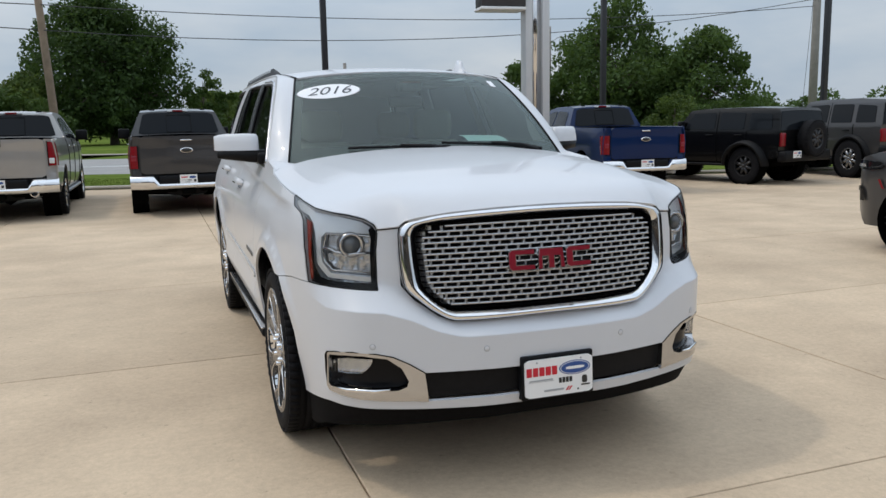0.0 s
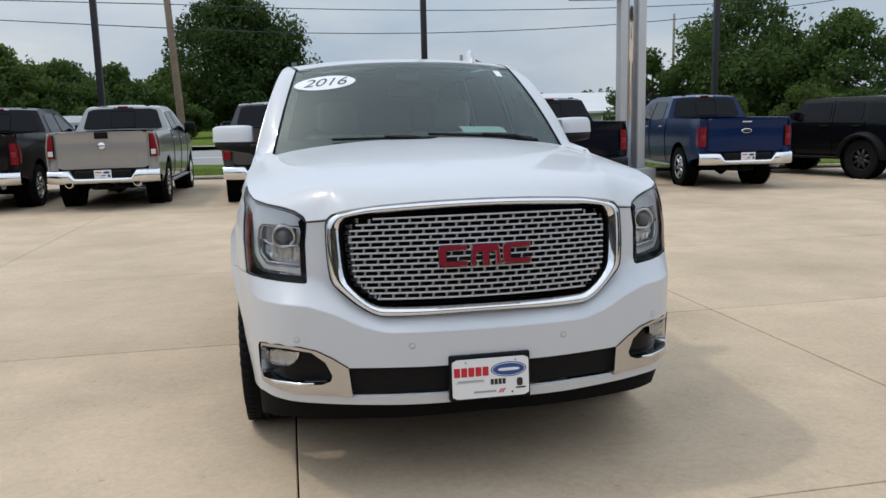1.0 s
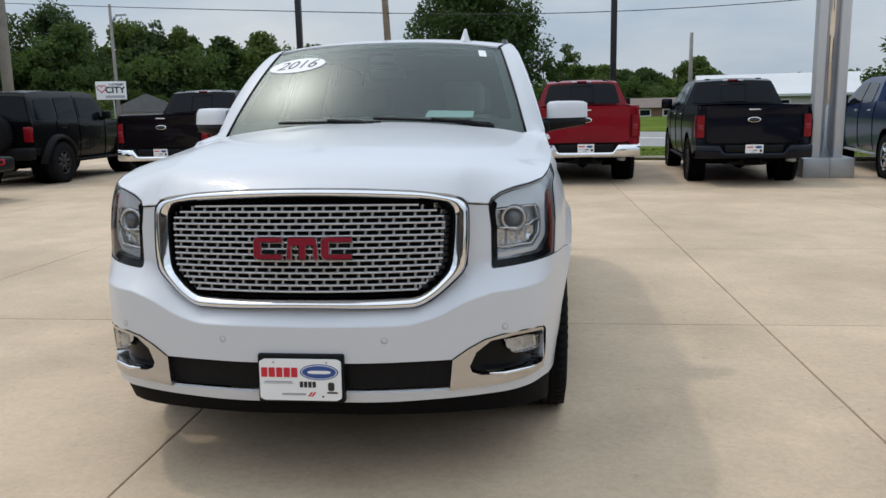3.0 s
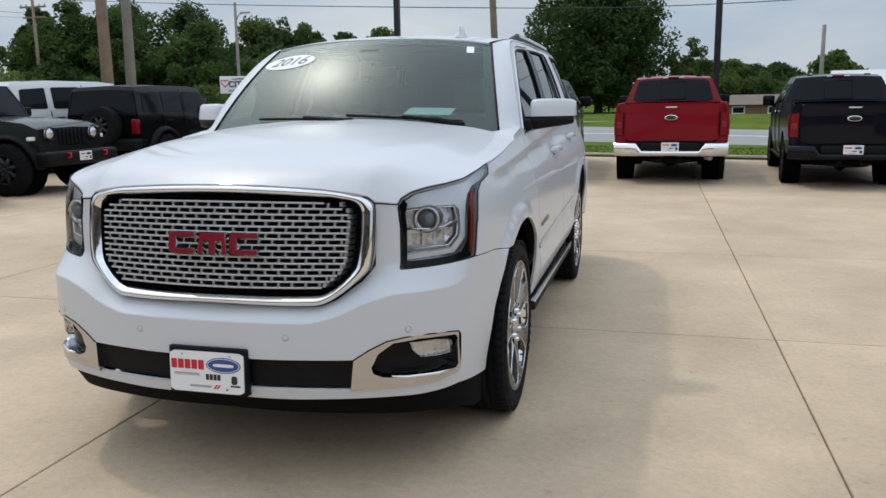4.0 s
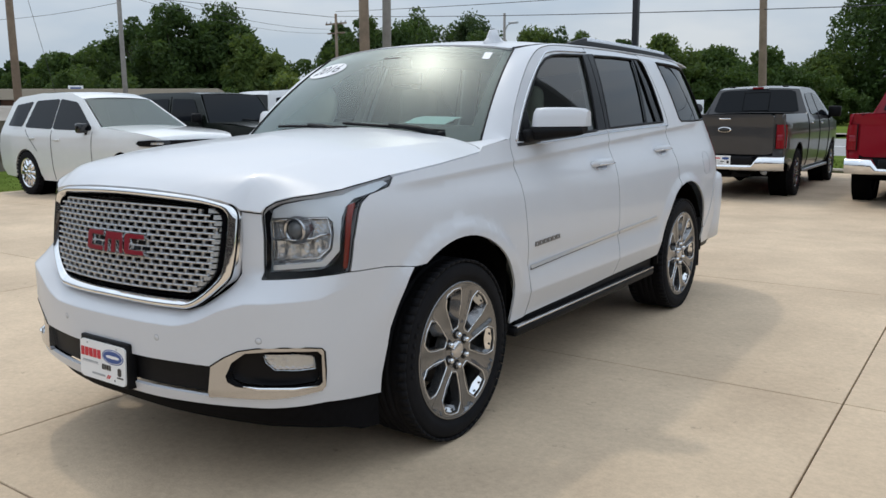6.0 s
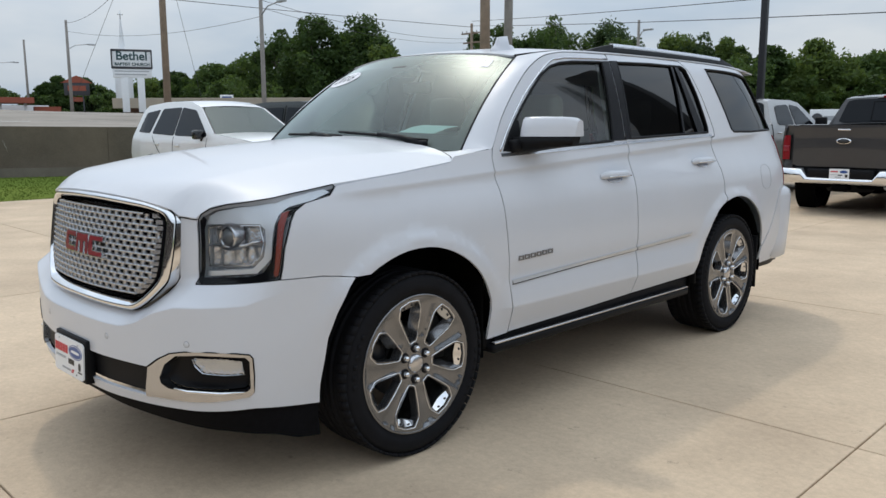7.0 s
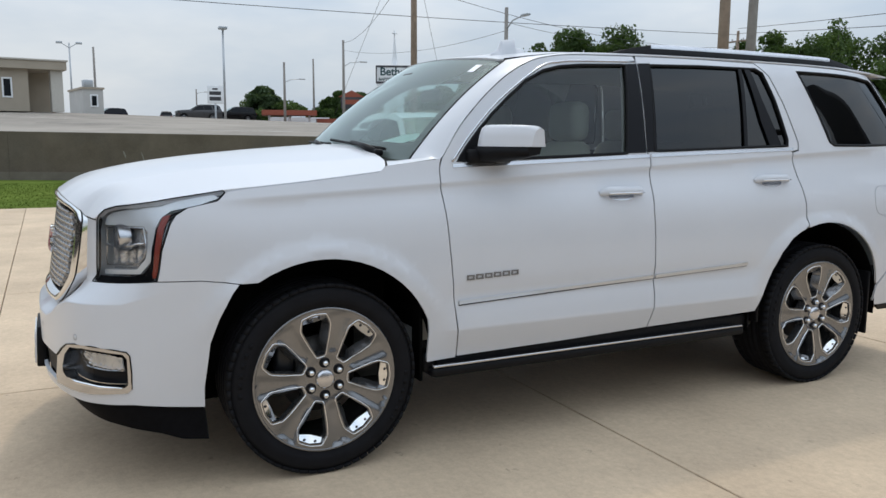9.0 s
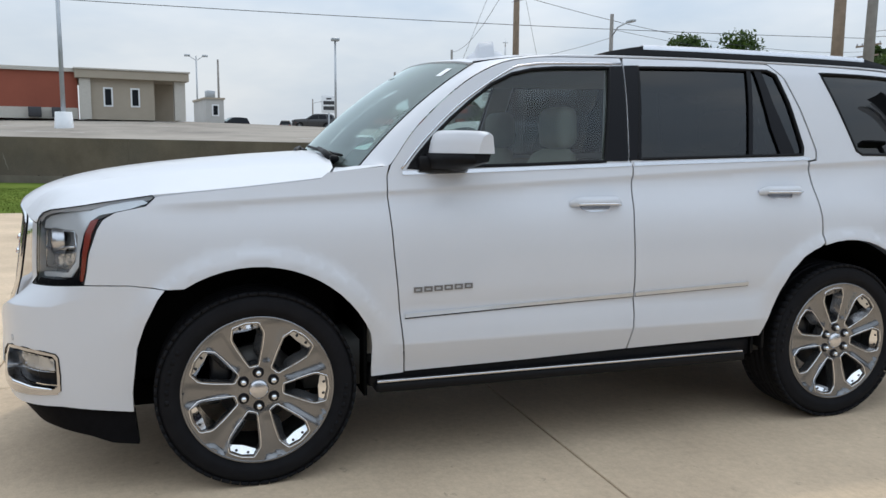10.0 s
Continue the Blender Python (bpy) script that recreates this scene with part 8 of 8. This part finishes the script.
on_screen(oval(0, 0, 0.190, 0.092), 0.002, "print_grey", "year_sticker")
on_screen(oval(0, 0, 0.184, 0.087), 0.003, "sticker", "year_sticker", "white oval year sticker")
cu = bpy.data.curves.new("lettering", 'FONT')
cu.body, cu.size, cu.align_x, cu.align_y, cu.shear = "2016", 0.128, 'CENTER', 'CENTER', 0.3
tmp = new("lettering", cu)
bpy.context.view_layer.update()
me = bpy.data.meshes.new_from_object(tmp.evaluated_get(bpy.context.evaluated_depsgraph_get()))
bpy.data.objects.remove(tmp)
for v in me.vertices:
    v.co = screen(-0.722 + v.co.x * 1.02 * 1.36, 0.758 + v.co.y * 1.05 * 1.10, 0.0045)
me.materials.clear()
me.materials.append(M["year_grey"])
ob = new("lettering", me)
ob.parent = ws
part("inspection_sticker", sheet([(0.80, 0.835), (0.86, 0.835), (0.86, 0.93), (0.80, 0.93)], lambda a, b: screen(a, b, 0.002), 0.05, (), 0.0), "sticker", ws, smooth=False)
tagged(part("paper_sheet", loft([[Vector((x, y, z - 0.03 * (x / 0.9) ** 2)) for x in (0.27, 0.36, 0.45, 0.53)] for y, z in ((0.50, 1.372), (0.57, 1.392), (0.66, 1.416), (0.74, 1.425))]), "paper", smooth=False), "pale teal paper sheet lying on the dashboard", "paper")

# cabin
part("cabin_floor", box((-0.88, 0.2, 0.36), (0.88, 4.0, 0.56)), "dash", hero)
part("dashboard", loft([[Vector((x, y, z - 0.03 * (x / 0.9) ** 2)) for x in (-0.9, -0.6, -0.3, 0, 0.3, 0.6, 0.9)] for y, z in ((0.40, 1.270), (0.50, 1.315), (0.60, 1.360), (0.72, 1.382), (0.80, 1.345), (0.84, 1.10), (0.80, 0.75))]), "dash", hero)
st = part("steering_wheel", tube([(0.40 + 0.19 * math.cos(a), 0.93 + 0.08 * math.sin(a), 1.13 + 0.17 * math.sin(a)) for a in [2 * math.pi * k / 28 for k in range(28)]], 0.017, 8, True), "dash", hero)
part("wheel_hub", box((0.32, 0.90, 1.06), (0.48, 0.96, 1.18), 0.03), "dash", st)


def seat(x, y, w, name="seat"):
    e = part(name, box((x - w / 2, y - 0.50, 0.60), (x + w / 2, y + 0.08, 0.82), 0.07, 3), "cream", hero, "cream leather seat")
    rows = []
    for z, t, hw, yy in ((0.74, 0.10, 0.86, 0.0), (0.90, 0.13, 1.0, 0.02), (1.10, 0.12, 1.0, 0.07), (1.28, 0.10, 0.92, 0.11), (1.36, 0.07, 0.78, 0.13), (1.385, 0.02, 0.6, 0.14)):
        rows.append([Vector((x + w / 2 * hw * math.cos(a) * (1 if abs(math.cos(a)) < 0.8 else 0.96), y + yy + t * math.sin(a), z)) for a in [2 * math.pi * k / 16 for k in range(16)]])
    bm = loft(rows, True)
    bm.faces.new([bm.verts.new(p) for p in rows[-1]])
    part("backrest", bm, "cream", e)
    part("headrest", box((x - 0.14, y + 0.09, 1.385), (x + 0.14, y + 0.21, 1.60), 0.055, 3), "cream", e)
    for k in (-0.05, 0.05):
        part("headrest_post", tube([(x + k, y + 0.14, 1.34), (x + k, y + 0.15, 1.42)], 0.007, 6), "chrome", e)


for x in (-0.40, 0.40):
    seat(x, 1.45, 0.54)
    seat(x, 2.45, 0.52)
part("headliner", loft([[Vector((x, y, z - 0.05 * (x / 0.66) ** 2)) for x in (-0.66, -0.4, 0, 0.4, 0.66)] for y, z in ((1.02, 1.775), (1.5, 1.815), (2.5, 1.83), (3.8, 1.79))]), "headliner", hero)
for sx in (-1, 1):
    part("door_lining", loft([[Vector((sx * 0.905, y, 0.50)), Vector((sx * 0.915, y, 0.9)), Vector((sx * 0.905, y, 1.20)), Vector((sx * 0.885, y, 1.285 + (0.03 if y > 1 else 0.0)))] for y in (0.45, 0.8, 1.7, 2.4)]), "cream", hero)
    part("quarter_lining", loft([[Vector((sx * (0.905 - 0.05 * k), y, 1.0)), Vector((sx * (0.905 - 0.05 * k), y, 1.20)), Vector((sx * (0.885 - 0.06 * k), y, 1.315))] for y, k in ((2.4, 0), (3.1, 0.3), (3.65, 1))]), "dash", hero)
    part("pillar_lining", loft([[Vector((sx * (0.87 - (z - 1.3) * 0.32), y0 + k * 0.13 + (z - 1.3) * 0.18, z)) for z in (1.28, 1.5, 1.78)] for y0, k in ((1.60, 0), (1.60, 1))]), "headliner", hero)
    part("visor", box((min(sx * 0.16, sx * 0.56), 1.06, 1.735), (max(sx * 0.16, sx * 0.56), 1.22, 1.752), 0.006), "headliner", hero)
part("rear_mirror", box((-0.11, 0.93, 1.60), (0.11, 0.965, 1.665), 0.015), "dash", hero)
part("centre_console", box((-0.13, 0.8, 0.55), (0.13, 1.8, 0.88), 0.04), "dash", hero)
part("engine_bay", box((-0.78, -0.72, 0.42), (0.78, 0.36, 1.03), 0.03), "underbody", hero)
part("chassis", box((-0.62, -0.55, 0.26), (0.62, 3.9, 0.40), 0.03), "underbody", hero)
part("tailgate", loft([[Vector((0.80 * k / 6, y - 0.05 * (k / 6) ** 2, z)) for k in range(-6, 7)] for y, z in ((4.09, 0.46), (4.115, 0.95), (4.08, 1.30))]), "white_paint", hero)
part("tailgate_glass", loft([[Vector((w * k / 6, y - 0.05 * (k / 6) ** 2, z)) for k in range(-6, 7)] for y, z, w in ((4.08, 1.31, 0.74), (3.91, 1.78, 0.58))]), "privacy", hero)


# wheels with seven twin-edged spokes
def alloy_wheel(sx, cy):
    m = pose(sx * 0.862, cy, 0.405) @ Matrix.Diagonal((sx, 1, 1, 1))
    w, R = 0.1375, 0.405
    prof = [(0.298, -w * 0.9), (0.308, -w), (0.345, -w * 1.04), (0.378, -w * 0.98), (0.396, -w * 0.86), (0.403, -w * 0.66)]
    for c in (-0.42, -0.12, 0.18, 0.46):
        prof += [(0.4045, w * (c - 0.09)), (0.396, w * (c - 0.075)), (0.396, w * (c - 0.02)), (0.4045, w * (c - 0.005))]
    prof += [(0.403, w * 0.66), (0.396, w * 0.86), (0.378, w * 0.98), (0.372, w * 1.0), (0.345, w * 1.04), (0.326, w * 1.02), (0.322, w * 0.99), (0.309, w * 0.97), (0.299, w * 0.88)]
    bm = bmesh.new()
    add_lathe(bm, prof, m, 72)
    wheel = part("wheel", bm, "rubber", hero, "low-profile black tyre on a grey alloy wheel")
    bm = bmesh.new()
    for k in range(64):
        a = 2 * math.pi * k / 64
        for s in (-1, 1):
            b = bmesh.ops.create_cube(bm, size=1.0)["verts"]
            for v in b:
                p = Vector((s * w * 0.80 + v.co.x * w * 0.34, v.co.y * 0.0355 + v.co.x * 0.006, 0.3985 + v.co.z * 0.012 - 0.006 * abs(s * 0.80 + v.co.x * 0.34 - s * 0.62)))
                v.co = m @ (Matrix.Rotation(a + (0.04 if s > 0 else 0), 4, 'X') @ p)
    part("tread", bm, "rubber", wheel)["kind"] = "stuff"
    bm = bmesh.new()
    for a0, a1 in ((60, 100), (235, 275)):
        for k in range(6):
            a = radians(a0 + (a1 - a0) * k / 6)
            b = bmesh.ops.create_cube(bm, size=1.0)["verts"]
            for v in b:
                p = Vector((w * 1.032 + v.co.x * 0.003, v.co.y * 0.020, 0.356 + v.co.z * 0.016))
                v.co = m @ (Matrix.Rotation(a, 4, 'X') @ p)
    part("sidewall_print", bm, "rubber", wheel)["kind"] = "stuff"
    bm = bmesh.new()
    add_lathe(bm, [(0.306, w * 0.94), (0.3075, w * 0.99), (0.301, w * 1.0), (0.294, w * 0.97), (0.287, w * 0.88), (0.276, w * 0.2), (0.262, -w * 0.9)], m, 72)
    part("rim", bm, "wheel_grey", wheel)

    def disc(u, v):
        r = math.hypot(u, v)
        h = w * float(np.interp(r, [0.0, 0.04, 0.075, 0.11, 0.20, 0.264, 0.298], [0.84, 0.84, 0.82, 0.88, 0.95, 0.98, 0.99]))
        a = math.atan2(v, u)
        t = (a / (2 * math.pi) * 7) % 1.0
        spoke = 1 - abs(t - 0.5) * 2
        if 0.10 < r < 0.285:
            h -= 0.010 * bump01(0.55, 0.8, spoke) * bump01(0.10, 0.14, r)
        return m @ Vector((h, u, v))

    hole0 = [(0.104, -0.018), (0.104, 0.018), (0.155, 0.036), (0.226, 0.061), (0.270, 0.049), (0.278, 0.0), (0.270, -0.049), (0.226, -0.061), (0.155, -0.036)]
    holes = []
    for k in range(7):
        a = radians(100) + 2 * math.pi * k / 7
        holes.append([(r * math.cos(a) - t * math.sin(a), r * math.sin(a) + t * math.cos(a)) for r, t in rounded(hole0, 0.10, 1)])
    ring_line = [(0.296 * math.cos(2 * math.pi * k / 90), 0.296 * math.sin(2 * math.pi * k / 90)) for k in range(90)]
    part("spoke_face", sheet(ring_line, disc, 0.012, holes, 0.045 * sx, 0.012), "wheel_grey", wheel, "seven broad grey spokes")
    for h in holes:
        edge_ring = dense(h, 0.012)
        c = Vector((sum(p[0] for p in h) / len(h), sum(p[1] for p in h) / len(h)))
        grown = [Vector(p) + (Vector(p) - c).normalized() * 0.0075 for p in edge_ring]
        part("spoke_edge", tube([disc(p[0], p[1]) for p in grown], 0.0026, 6, True), "chrome", wheel, "bright machined edge")
        a = math.atan2(c.y, c.x)
        ins = [(r * math.cos(a) - t * math.sin(a), r * math.sin(a) + t * math.cos(a)) for r, t in ((0.249, -0.053), (0.268, -0.047), (0.276, 0.0), (0.268, 0.047), (0.249, 0.053), (0.245, 0.0))]
        part("bright_insert", sheet(ins, lambda u, v: disc(u, v) - (m.to_3x3() @ Vector((0.030 - (math.hypot(u, v) - 0.244) * 0.7, 0, 0))), 0.02, (), 0.0), "chrome", wheel, "bright riveted insert")
        for t in (-0.024, 0.024):
            p = disc(0.264 * math.cos(a) - t * math.sin(a), 0.264 * math.sin(a) + t * math.cos(a)) - (m.to_3x3() @ Vector((0.012, 0, 0)))
            part("rivet", lathe([(0, 0.004), (0.004, 0.003), (0.006, 0.0)], 10, Matrix.Translation(p) @ m.to_3x3().to_4x4()), "wheel_black", wheel)
    for k in range(6):
        a = radians(90) + math.pi * k / 3
        c = m @ Vector((w * 0.82, 0.0699 * math.cos(a), 0.0699 * math.sin(a)))
        mm = Matrix.Translation(c) @ m.to_3x3().to_4x4()
        n = part("lug_nut", lathe([(0.0, 0.027), (0.008, 0.026), (0.0118, 0.020), (0.0128, 0.0)], 12, mm), "chrome", wheel)
        part("lug_pocket", lathe([(0.0125, 0.002), (0.0225, 0.004), (0.0235, 0.0)], 16, mm), "lamp_black", n)
    part("centre_cap", lathe([(0.0, w * 0.95), (0.030, w * 0.945), (0.039, w * 0.91), (0.041, w * 0.80)], 32, m), "satin_chrome", wheel)
    part("brake_disc", lathe([(0.07, 0.02), (0.165, 0.02), (0.165, -0.01), (0.07, -0.01)], 40, m), "brake", wheel)
    part("brake_drum", lathe([(0.0, 0.03), (0.08, 0.03), (0.09, -0.1)], 24, m), "underbody", wheel)
    part("caliper", box((-0.06, -0.19, 0.02), (0.05, -0.10, 0.16), 0.02), "wheel_black", wheel).matrix_local = m


for sx in (1, -1):
    for cy in (0.0, 2.946):
        alloy_wheel(sx, cy)

# ---- the slabs of the lot ----
xs = [2.34 + 3.11 * k for k in range(-6, 9)]
ys = [1.40 + 2.79 * k for k in range(-9, 6)]
xs = [LOT_X[0]] + [x for x in xs if LOT_X[0] + 0.6 < x < LOT_X[1] - 0.6] + [LOT_X[1]]
ys = [LOT_Y[0]] + [y for y in ys if LOT_Y[0] + 0.6 < y < LOT_Y[1] - 0.6] + [LOT_Y[1]]
slab_mesh = {}
for i in range(len(xs) - 1):
    for j in range(len(ys) - 1):
        if i == 0 and ys[j] < 9.7:
            continue
        w, d = xs[i + 1] - xs[i], ys[j + 1] - ys[j]
        key = (round(w, 3), round(d, 3))
        if key not in slab_mesh:
            g = 0.0036
            bm = box((-w / 2 + g, -d / 2 + g, -0.12), (w / 2 - g, d / 2 - g, 0.0), 0.006, 2)
            me = bpy.data.meshes.new("slab")
            bm.to_mesh(me)
            bm.free()
            me.materials.append(M["concrete"])
            slab_mesh[key] = me
        ob = new("slab", slab_mesh[key])
        ob.parent = base
        ob.location = ((xs[i] + xs[i + 1]) / 2, (ys[j] + ys[j + 1]) / 2, random.uniform(-0.002, 0.0))
